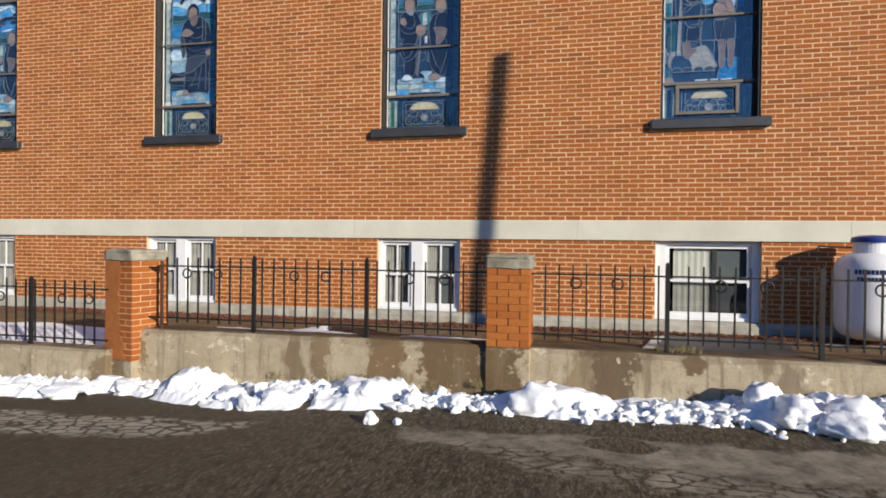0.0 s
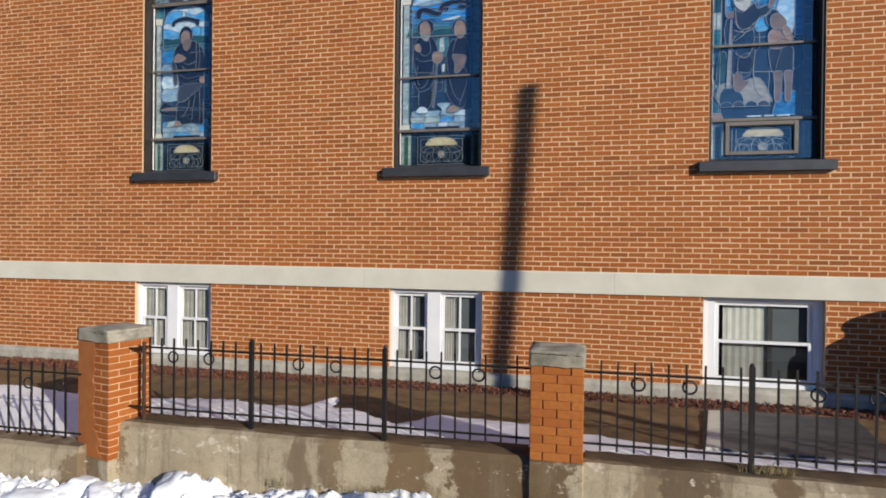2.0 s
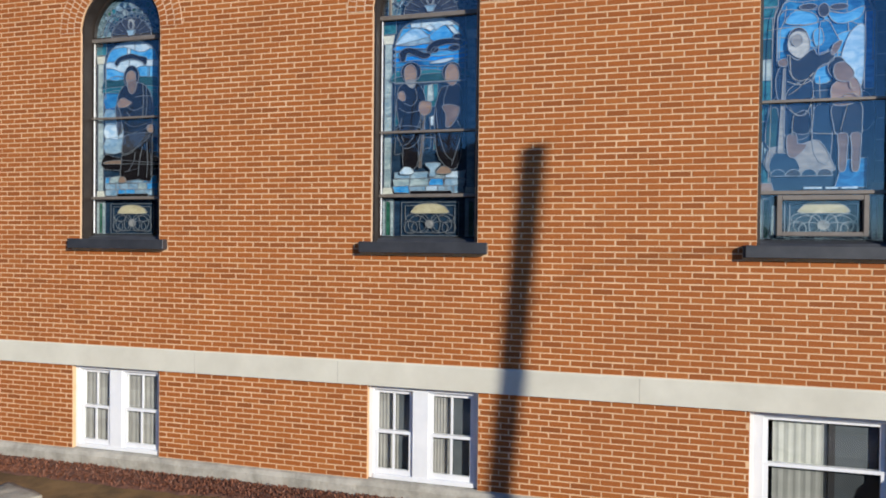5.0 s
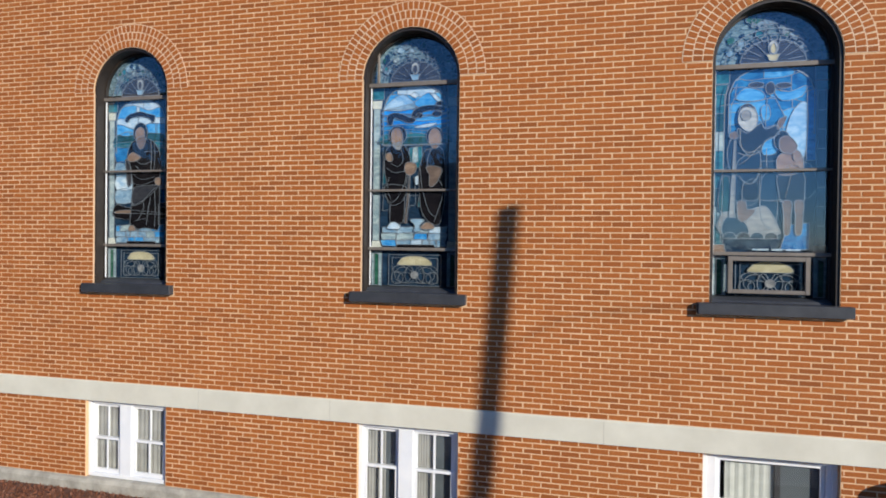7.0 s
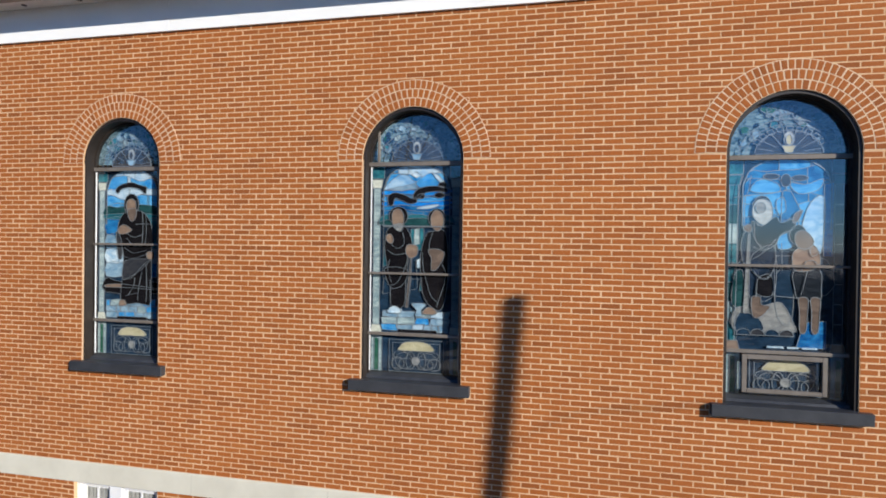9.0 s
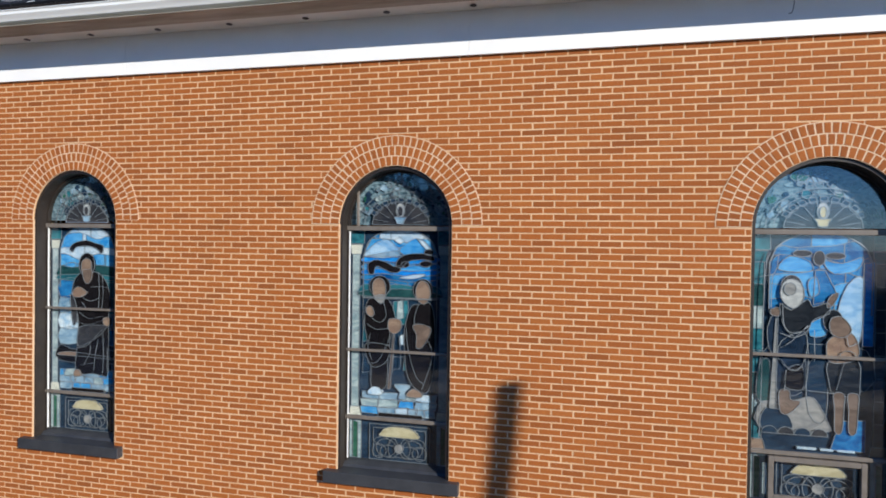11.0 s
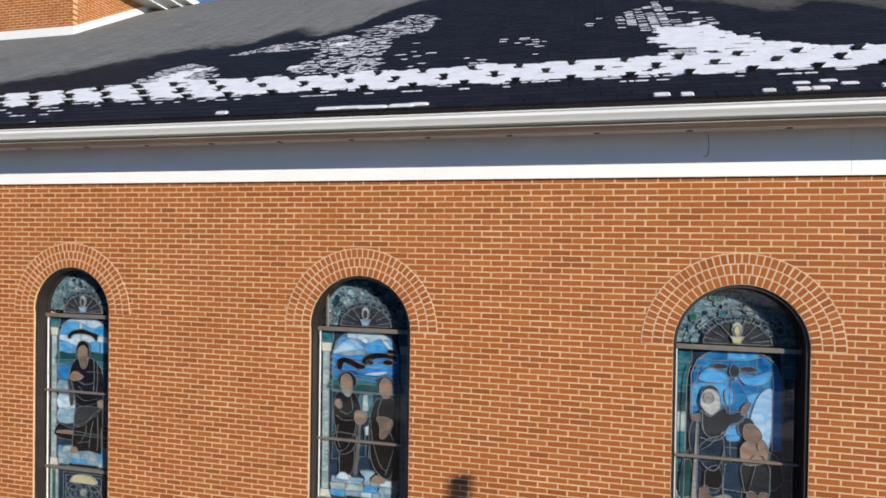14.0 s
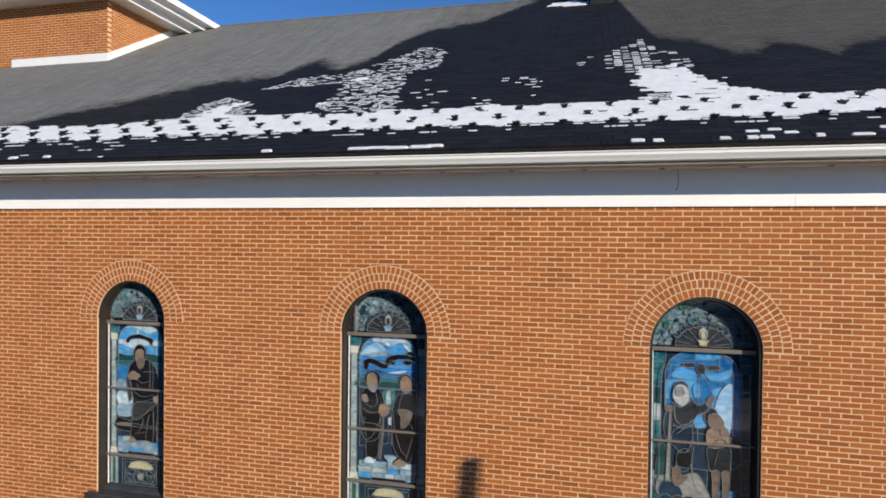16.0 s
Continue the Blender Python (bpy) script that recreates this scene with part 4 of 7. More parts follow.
def picture_wide(p):
    """A dark and a tan draped shape at a rocky edge, pale rays above."""
    g = p.glass
    g("dove_glass", flow([(0.20, 2.28), (0.28, 2.40), (0.42, 2.36), (0.45, 2.27), (0.32, 2.25)]), SKY_A, 2)
    g("dove_glass", flow([(0.53, 2.36), (0.66, 2.34), (0.80, 2.40), (0.76, 2.28), (0.60, 2.24)]), SKY_A, 2)
    for cu, cv, ru, rv in ((0.375, 2.43, 0.07, 0.032), (0.61, 2.41, 0.07, 0.032), (0.495, 2.385, 0.042, 0.072)):
        g("dark_leaf_glass", oval(cu, cv, ru, rv, 12), ROBE_B, 3)
    g("ray_glass", [(0.47, 2.27), (0.54, 2.27), (0.63, 2.04), (0.52, 1.96), (0.46, 1.94)], SKY_B, 2)
    g("ray_glass", flow([(0.66, 1.66), (0.63, 1.86), (0.70, 2.14), (0.81, 2.20), (0.81, 1.76), (0.77, 1.56)]), RAY, 2)
    g("mist_glass", flow([(0.44, 1.64), (0.45, 1.80), (0.54, 1.84), (0.56, 1.66)]), SKY_A, 2)
    g("mist_glass", flow([(0.44, 2.02), (0.42, 2.16), (0.48, 2.20), (0.50, 2.06)]), SKY_A, 2)
    g("deep_strip_glass", [(0.81, 1.56), (0.885, 1.56), (0.885, 2.36), (0.81, 2.34)], COBALT, 2)
    g("water_glass", flow([(0.14, 1.20), (0.14, 1.52), (0.50, 1.56), (0.84, 1.52), (0.84, 1.14)]), NIGHT, 2)
    g("water_glass", flow([(0.44, 0.90), (0.43, 1.36), (0.56, 1.40), (0.56, 0.84)]), NIGHT, 3)
    g("leaf_glass", flow([(0.06, 1.02), (0.08, 1.34), (0.15, 1.38), (0.16, 1.00)]), HILL, 3)
    g("rock_glass", flow([(0.08, 0.74), (0.10, 0.98), (0.24, 0.96), (0.36, 1.02), (0.48, 1.04), (0.58, 0.82), (0.56, 0.72)]), GREY, 3)
    g("rock_glass", flow([(0.10, 0.72), (0.13, 0.92), (0.28, 0.88), (0.32, 0.72)]), NIGHT, 4)
    for k in range(4):
        g("shore_glass", oval(0.16 + 0.12 * k, 0.68, 0.06, 0.07, 10, 0, 180), ROBE_B if k % 2 else NIGHT, 5)
    g("shore_glass", [(0.60, 0.56), (0.84, 0.56), (0.84, 0.86), (0.66, 0.84)], SKY_B, 4)
    def slim(u, v, at=None):
        at = (0.30 if u < 0.52 else 0.67) if at is None else at
        return (u if u < 0.16 else at + (u - at) * 0.82, v)

    def ga(name, pts, *rest):
        g(name, [slim(u, v, 0.30) for u, v in pts], *rest)

    def gb(name, pts, *rest):
        g(name, [slim(u, v, 0.67) for u, v in pts], *rest)

    # the dark one, a sleeve held out
    ga("ring_glass", oval(0.30, 2.09, 0.10, 0.13, 16), ROBE_B, 4)
    ga("drape_glass", flow([(0.22, 1.94), (0.30, 1.88), (0.42, 1.98), (0.46, 1.90), (0.60, 1.94), (0.60, 1.84), (0.47, 1.76), (0.44, 1.60), (0.46, 1.44), (0.42, 1.10), (0.20, 1.08), (0.16, 1.40), (0.13, 1.70)]), INK, 4)
    ga("yoke_glass", flow([(0.20, 1.94), (0.30, 1.88), (0.44, 1.99), (0.49, 1.92), (0.62, 1.96), (0.63, 1.86), (0.50, 1.80), (0.44, 1.68), (0.33, 1.63), (0.23, 1.74)]), ROBE_W, 5)
    ga("hem_glass", flow([(0.26, 1.14), (0.27, 1.30), (0.37, 1.36), (0.42, 1.30), (0.41, 1.12)]), ROBE, 6)
    ga("fold_glass", flow([(0.20, 1.40), (0.22, 1.58), (0.42, 1.68), (0.44, 1.46), (0.36, 1.30)]), INK, 5)
    ga("oval_glass", flow([(0.20, 2.04), (0.23, 2.15), (0.31, 2.18), (0.39, 2.13), (0.41, 2.02), (0.38, 1.95), (0.31, 1.90), (0.23, 1.96)]), HAIR, 6)
    ga("oval_shade_glass", oval(0.285, 2.085, 0.055, 0.062, 12), GREY, 7)
    ga("pale_patch_glass", flow([(0.61, 1.92), (0.63, 2.02), (0.71, 2.06), (0.66, 1.94)]), TAN_DIM, 5)
    ga("pale_patch_glass", oval(0.175, 1.86, 0.03, 0.045, 10), TAN_DIM, 6)
    ga("staff_glass", [(0.155, 0.92), (0.18, 0.92), (0.185, 1.80), (0.165, 1.80)], GREY, 5)
    ga("stem_glass", flow([(0.22, 0.90), (0.30, 0.88), (0.40, 1.00), (0.31, 1.02), (0.30, 1.10), (0.21, 1.10)]), TAN_DIM, 5)
    # the tan one
    gb("ring_glass", oval(0.585, 1.79, 0.085, 0.11, 16), ROBE_W, 4)
    gb("drape_glass", flow([(0.54, 1.60), (0.62, 1.66), (0.74, 1.68), (0.80, 1.58), (0.80, 1.46), (0.70, 1.40), (0.56, 1.40), (0.53, 1.50)]), TAN, 6)
    gb("drape_glass", flow([(0.55, 1.40), (0.80, 1.42), (0.82, 1.20), (0.80, 1.08), (0.60, 1.10), (0.56, 1.20)]), ROBE_W, 5)
    gb("oval_glass", flow([(0.55, 1.74), (0.57, 1.82), (0.66, 1.83), (0.74, 1.72), (0.68, 1.64), (0.58, 1.66)]), TAN_DIM, 7)
    for cu in (0.645, 0.765):
        gb("stem_glass", flow([(cu - 0.03, 0.74), (cu + 0.03, 0.74), (cu + 0.045, 0.95), (cu + 0.045, 1.10), (cu - 0.045, 1.10), (cu - 0.035, 0.95)]), TAN_DIM, 6)
    for pts in ([(0.22, 1.92), (0.24, 1.72), (0.34, 1.66), (0.46, 1.74)], [(0.20, 1.66), (0.32, 1.62), (0.42, 1.66)], [(0.21, 1.52), (0.30, 1.58), (0.44, 1.74)], [(0.22, 1.40), (0.30, 1.30), (0.40, 1.36), (0.45, 1.56)],
                [(0.26, 1.30), (0.25, 1.10)], [(0.43, 1.44), (0.44, 1.06)], [(0.62, 1.40), (0.66, 1.50), (0.76, 1.50), (0.82, 1.36)], [(0.70, 1.64), (0.72, 1.56), (0.80, 1.60)], [(0.68, 1.40), (0.62, 1.14)],
                [(0.14, 2.44), (0.10, 2.20), (0.09, 1.20), (0.08, 0.62)], [(0.18, 2.44), (0.155, 2.20), (0.15, 1.90)], [(0.06, 2.20), (0.18, 2.22)], [(0.50, 1.70), (0.51, 1.40)], [(0.44, 1.12), (0.60, 1.10)]):
        p.line([slim(u, v) for u, v in flow(pts, False)], STAIN - 0.040, 0.006, False)


def stained_panel(win, cx, r, design):
    """The picture in lead and glass between the jambs."""
    x0, w = cx - r + 0.05, 2 * r - 0.10
    z0 = OPEN_LOW + 0.05
    p = Panel(win, x0, z0, w)
    H1, HS = 0.49, SPRING - z0 - 0.03      # bottom panel and springing
    p.glass("backing_glass", [(0, 0), (1, 0), (1, HS), (0, HS)], NIGHT, 0, False)
    # side pillars, block by block
    for u0, u1 in ((0.015, 0.115), (0.885, 0.985)):
        n = 8
        for i in range(n):
            v0 = H1 + 0.12 + (HS - H1 - 0.42) * i / n
            v1 = H1 + 0.12 + (HS - H1 - 0.42) * (i + 1) / n
            # design 3's right pillar gets dark glass to deepen the jamb's shadow there
            p.glass("pillar_glass", [(u0 + 0.012, v0), (u1 - 0.012, v0), (u1 - 0.012, v1), (u0 + 0.012, v1)], PILLAR if design != 3 else NIGHT if u0 > 0.5 else (TEAL, PILLAR, HILL, TEAL)[i % 4])
        p.glass("pillar_foot_glass", [(u0 - 0.01, H1 + 0.02), (u1 + 0.02, H1 + 0.02), (u1, H1 + 0.12), (u0, H1 + 0.12)], FOOT if design != 3 else TAN)
        p.glass("pillar_head_glass", [(u0, HS - 0.30), (u1, HS - 0.30), (u1 + 0.015, HS - 0.19), (u0 - 0.01, HS - 0.19)], FOOT if design != 3 else TEAL)
        p.glass("spandrel_glass", [(u0 - 0.012, HS - 0.18), (u1 + 0.03, HS - 0.18), (u1 + 0.03, HS), (u0 - 0.012, HS)], TEAL)
        p.glass("plinth_glass", [(u0, 0.02), (u1 + 0.02, 0.02), (u1 + 0.02, H1 - 0.02), (u0, H1 - 0.02)], PILLAR)
        p.glass("plinth_band_glass", [(u0 + 0.035, 0.03), (u1 - 0.015, 0.03), (u1 - 0.015, H1 - 0.06), (u0 + 0.035, H1 - 0.04)], GREEN, 2)
    # sky under an arched head: slanting crests, white over blue
    uL, uR = 0.14, 0.87
    rnd = random.Random(design * 7 + 3)
    low, head = 1.85, HS - 0.02
    rows_s = 6
    shades = {1: (SKY_B, SKY_A, SKY_A, CLOUD, SKY_A, CLOUD), 2: (SKY_B, SKY_B, SKY_A, SKY_B, SKY_A, CLOUD), 3: (SKY_B, SKY_A, SKY_B, SKY_A, SKY_B, SKY_A)}[design]

    def rim(u):
        f = (u - 0.505) / 0.365
        return min(head, HS - 0.30 + 0.29 * math.sqrt(max(0.0, 1 - f * f)))

    def crest(k, u):
        v = low + (head + 0.03 - low) * k / rows_s
        s = math.sin(u * 9 + k * 2.1 + design) * 0.035 + math.sin(u * 17 + k * 1.3) * 0.015
        return min(v + (s if 0 < k < rows_s else 0.0), rim(u))

    for k in range(rows_s):
        cuts = [uL] + sorted(rnd.uniform(uL + 0.12, uR - 0.12) for _ in range(2)) + [uR]
        for j, (a, b) in enumerate(zip(cuts, cuts[1:])):
            us = [a + (b - a) * i / 6 for i in range(7)]
            lo = [(u, crest(k, u)) for u in us]
            hi = [(u, crest(k + 1, u)) for u in us]
            if max(h[1] - l[1] for h, l in zip(hi, lo)) < 0.012:
                continue
            shade = shades[k] if rnd.random() < 0.6 else rnd.choice((SKY_A, SKY_B, CLOUD if k > 2 else SKY_A))
            p.glass("sky_glass", lo + [(u, max(v, l[1] + 0.002)) for (u, v), l in zip(hi, lo)][::-1], shade)
    arch_line = [(uL, low)] + [(uL + (uR - uL) * i / 16, rim(uL + (uR - uL) * i / 16)) for i in range(17)] + [(uR, low)]
    p.line(arch_line, STAIN - 0.012, 0.012, False)
    (picture_single, picture_twin, picture_wide)[design - 1](p)
    # pale broken ground
    for i in range(3):
        v0 = H1 + 0.05 + 0.085 * i
        u0 = uL
        while u0 < uR - 0.02 and design != 3:
            u1 = min(uR, u0 + rnd.uniform(0.06, 0.20))
            mat = rnd.choice((CLOUD, ICE, ICE, PILLAR, SKY_A, ICE))
            p.glass("ground_glass", [(u0, v0 + rnd.uniform(-0.01, 0.01)), (u1, v0), (u1 + rnd.uniform(-0.02, 0.02), v0 + 0.08 + rnd.uniform(0, 0.03)), (u0 + rnd.uniform(-0.02, 0.02), v0 + 0.08)], mat, 2)
            u0 = u1
    p.glass("base_band_glass", [(0.30, H1 + 0.03), (0.76, H1 + 0.03), (0.74, H1 + 0.075), (0.32, H1 + 0.075)], ROBE, 5) if design != 3 else None
    if design == 3:                                # a line of small pale lettering, as bars
        for a, b in ((0.36, 0.50), (0.53, 0.62), (0.65, 0.77)):
            p.glass("lettering_glass", [(a, H1 + 0.055), (b, H1 + 0.055), (b, H1 + 0.075), (a, H1 + 0.075)], CLOUD, 5, False)
    # bottom panel: straw cartouche over leaded scrolls
    p.glass("cartouche_glass", flow([(0.33, 0.30), (0.52, 0.295), (0.71, 0.30), (0.70, 0.35), (0.66, 0.385), (0.60, 0.41), (0.52, 0.415), (0.44, 0.41), (0.38, 0.39), (0.345, 0.35)]), GOLD, 3)
    y = STAIN - 0.012
    for fr in (0.03, 0.07):
        p.line([(0.19 + fr, 0.0 + fr), (0.85 - fr, 0.0 + fr), (0.85 - fr, 0.46 - fr), (0.19 + fr, 0.46 - fr), (0.19 + fr, 0.0 + fr)], y, 0.007, False)
    for s in (-1, 1):
        for cu, cv, ru, rv in ((0.52 + s * 0.13, 0.17, 0.10, 0.10), (0.52 + s * 0.10, 0.13, 0.09, 0.07), (0.52 + s * 0.20, 0.13, 0.07, 0.08), (0.52 + s * 0.06, 0.17, 0.05, 0.11), (0.52 + s * 0.17, 0.24, 0.08, 0.05)):
            o = oval(cu, cv, ru, rv, 16)
            p.line(o + o[:1], y, 0.007, False)
    p.glass("rosette_glass", oval(0.52, 0.17, 0.045, 0.05, 10), GREY, 3)
    # lunette: leafy mosaic round a dark fan with a pale bud
    pts = arc(cx, spring_of(cx), r - 0.05, 0, 180, 24)
    bm = bmesh.new()
    slab(bm, pts, STAIN - 0.002, STAIN + 0.004)
    part("lunette_glass", bm, LEAF, win)
    vL = SPRING - z0
    for k in range(46):
        a, d = rnd.uniform(0.25, math.pi - 0.25), rnd.uniform(0.60, 0.95) * (r - 0.07) / w
        cu, cv, s = 0.5 + d * math.cos(a), vL + d * w * math.sin(a), rnd.uniform(0.022, 0.05)
        t0 = rnd.uniform(0, 6.28)
        p.glass("leaf_piece_glass", [(cu + s * rnd.uniform(0.7, 1.2) * math.cos(t0 + 6.28 * q / 5), cv + s * w * rnd.uniform(0.7, 1.2) * math.sin(t0 + 6.28 * q / 5)) for q in range(5)],
                rnd.choice((LEAF, LEAF, NIGHT, PILLAR, TEAL, ICE, GREEN)), 2, rnd.random() < 0.5)
    fan = lambda f: oval(0.51, vL + 0.005, 0.36 * f, 0.33 * f, 18, 0, 180)
    p.glass("dark_fan_glass", fan(0.78), ROBE_B, 4)
    for k in range(9):
        a0, a1 = radians(22 + 15.5 * k), radians(22 + 15.5 * k + 10)
        p.glass("fan_block_glass", [(0.51 + 0.36 * f * math.cos(a), vL + 0.005 + 0.33 * f * math.sin(a)) for f, a in ((0.74, a0), (0.90, a0), (0.90, a1), (0.74, a1))], NIGHT, 5)
    for f in (0.78, 0.98, 1.15):
        p.line(fan(f), STAIN - 0.034, 0.0065, False)
    for k in range(8):
        a = radians(12 + 22 * k)
        p.line([(0.51 + 0.36 * f * math.cos(a), vL + 0.005 + 0.33 * f * math.sin(a)) for f in (0.36, 0.78)], STAIN - 0.034, 0.006, False)
        p.line([(0.51 + 0.36 * f * math.cos(a), vL + 0.005 + 0.33 * f * math.sin(a)) for f in (0.98, 1.15)], STAIN - 0.034, 0.006, False)
    p.glass("bud_glass", oval(0.51, vL + 0.165, 0.044, 0.08, 14), HAIR, 6)
    p.glass("bud_heart_glass", oval(0.51, vL + 0.155, 0.026, 0.055, 10), GOLD if design == 3 else ROBE_B, 7)
    p.glass("bud_foot_glass", flow([(0.48, vL + 0.02), (0.54, vL + 0.02), (0.55, vL + 0.055), (0.57, vL + 0.09), (0.535, vL + 0.09), (0.485, vL + 0.09), (0.45, vL + 0.09), (0.47, vL + 0.055)]), GOLD if design == 3 else ICE, 7)
    p.close()


def tall_window(i, cx, r, design):
    win = thing("window_%d" % i, "tall round-arched stained-glass window, blue and dark, behind clear storm glazing", "window", kind="structure")
    # dark jamb lining, both sides and round the arch
    t = 0.035
    top = spring_of(cx)
    outer = [(cx + r, OPEN_LOW)] + arc(cx, top, r, 0, 180, 32) + [(cx - r, OPEN_LOW)]
    inner = [(cx + r - t, OPEN_LOW)] + arc(cx, top, r - t, 0, 180, 32) + [(cx - r + t, OPEN_LOW)]
    bm = bmesh.new()
    for k in range(len(outer) - 1):
        slab(bm, [outer[k], outer[k + 1], inner[k + 1], inner[k]], 0.02, 0.24)
    part("jamb_lining", bm, DARK_WOOD, win, "dark brown painted jamb")
    mid = [(cx + r - t - 0.022, OPEN_LOW)] + arc(cx, top, r - t - 0.022, 0, 180, 32) + [(cx - r + t + 0.022, OPEN_LOW)]
    bm = bmesh.new()
    for k in range(len(inner) - 1):
        slab(bm, [inner[k], inner[k + 1], mid[k + 1], mid[k]], 0.160, 0.215)
    part("glazing_frame", bm, DARK_WOOD, win)
    bm = bmesh.new()
    lo = [bm.verts.new(v) for v in ((cx - r, 0.10, OPEN_LOW), (cx + r, 0.10, OPEN_LOW), (cx + r, 0.24, OPEN_LOW), (cx - r, 0.24, OPEN_LOW))]
    hi = [bm.verts.new(v) for v in ((cx - r, 0.12, OPEN_LOW + 0.03), (cx + r, 0.12, OPEN_LOW + 0.03), (cx + r, 0.24, OPEN_LOW + 0.085), (cx - r, 0.24, OPEN_LOW + 0.085))]
    bm.faces.new(lo[::-1])
    bm.faces.new(hi)
    for k in range(4):
        bm.faces.new((lo[k], lo[(k + 1) % 4], hi[(k + 1) % 4], hi[k]))
    part("window_sill", bm, DARK_SILL, win)
    zs = [5.848, {1: 4.795, 2: 4.48, 3: 4.665}[design], 3.72]
    for k, z in enumerate(zs):
        h = (0.026, 0.015, 0.02)[k]
        part("glazing_bar", eased(cx - r + t, cx + r - t, 0.145, 0.176, z - h, z + h, w=0.004), BAR_PAINT, win, "grey-brown horizontal glazing bar")
    if design == 2:
        part("glazing_stile", eased(cx - r + 0.145, cx - r + 0.175, 0.150, 0.176, zs[0], SPRING + 0.40, w=0.004), BAR_PAINT, win)
    # pale strip paints the sunlit mortar of the left brick return
    if design != 3:
        part("caulk_bead", bm_box(cx - r + 0.001, cx - r + 0.009, 0.006, 0.021, OPEN_LOW + 0.004, top), PALE_MORTAR, win, "pale mortar strip painted as the sunlit brick return")
    part("edge_strip", bm_box(cx - r + t + 0.022, cx - r + t + 0.032, 0.165, 0.176, OPEN_LOW + 0.08, zs[0] - 0.03), WHITE_PAINT, win, "pale glazing bead")
    if design == 3:
        for b in ((4.395, 4.445, 3.27, 3.69), (5.19, 5.24, 3.27, 3.69), (4.445, 5.19, 3.64, 3.69), (4.445, 5.19, 3.27, 3.315)):
            part("hopper_frame", eased(b[0], b[1], 0.125, 0.165, b[2], b[3], w=0.004), BAR_PAINT, win, "brown hopper frame")
    stained_panel(win, cx, r, design)
    for z0, z1 in ((OPEN_LOW + 0.06, zs[2] - 0.02), (zs[2] + 0.02, zs[1] - 0.015), (zs[1] + 0.015, zs[0] - 0.026)):
        pane = part("pane", sheet_of([(cx - r + t, z0), (cx + r - t, z0), (cx + r - t, z1), (cx - r + t, z1)], GLAZE), STORM, win, "clear storm pane", front=True)
        pane.visible_shadow = False
    pane = part("pane", sheet_of(arc(cx, top, r - t, 0, 180, 24), GLAZE), STORM, win, "clear half-round storm pane", front=True)
    pane.visible_shadow = False
    sill = thing("stone_sill", "dark slate sill under a stained-glass window", "sill", group="sills of the tall windows", kind="structure",
                 bm=eased(cx - r - 0.128, cx + r + 0.118, -0.085, 0.20, 3.04, OPEN_LOW + 0.004, w=0.006), material=DARK_SILL)
    return win


for i, ((cx, r), design) in enumerate(zip(TALL, (2, 1, 2, 3))):
    tall_window(i + 1, cx, r, design)

# ---- basement windows ----


def sash(win, x0, x1, z0, z1, y, muntin=True):
    """A double-hung pair: two sashes with a meeting rail."""
    zm = (z0 + z1) / 2
    for k, (a, b) in enumerate(((z0, zm + 0.018), (zm - 0.018, z1))):
        yy = y + (0.0 if k == 0 else 0.022)
        s = part("sash", bm_box(x0, x0 + 0.045, yy, yy + 0.03, a, b), WHITE_VINYL, win)
        part("stile", bm_box(x1 - 0.045, x1, yy, yy + 0.03, a, b), WHITE_VINYL, s)
        part("rail", bm_box(x0 + 0.045, x1 - 0.045, yy + 0.001, yy + 0.03, a, a + (0.06 if k == 0 else 0.036)), WHITE_VINYL, s)
        part("rail", bm_box(x0 + 0.045, x1 - 0.045, yy + 0.001, yy + 0.03, b - (0.036 if k == 0 else 0.045), b), WHITE_VINYL, s)
        if muntin:
            xm = (x0 + x1) / 2
            part("muntin", bm_box(xm - 0.014, xm + 0.014, yy + 0.010, yy + 0.022, a + 0.03, b - 0.03), WHITE_VINYL, s)
        pane = part("pane", sheet_of([(x0 + 0.04, a + 0.03), (x1 - 0.04, a + 0.03), (x1 - 0.04, b - 0.03), (x0 + 0.04, b - 0.03)], yy + 0.015), CLEAR if muntin or k else SCREENED, s, front=True)
        pane.visible_shadow = False


def curtain(win, x0, x1, z0, z1, y):
    bm = bmesh.new()
    n = 48
    rows_c = [[bm.verts.new((x0 + (x1 - x0) * i / n, y + 0.0035 * math.sin(i * 0.8) + 0.0016 * math.sin(i * 2.1), z)) for z in (z0, z1)] for i in range(n + 1)]
    for a, b in zip(rows_c, rows_c[1:]):
        bm.faces.new((a[0], b[0], b[1], a[1]))
    return thing("curtain", "ivory curtain hanging in folds behind a basement window", "curtain", bm=bm, material=CURTAIN if win.name == "window_8" else CURTAIN_GREY, smooth=True)


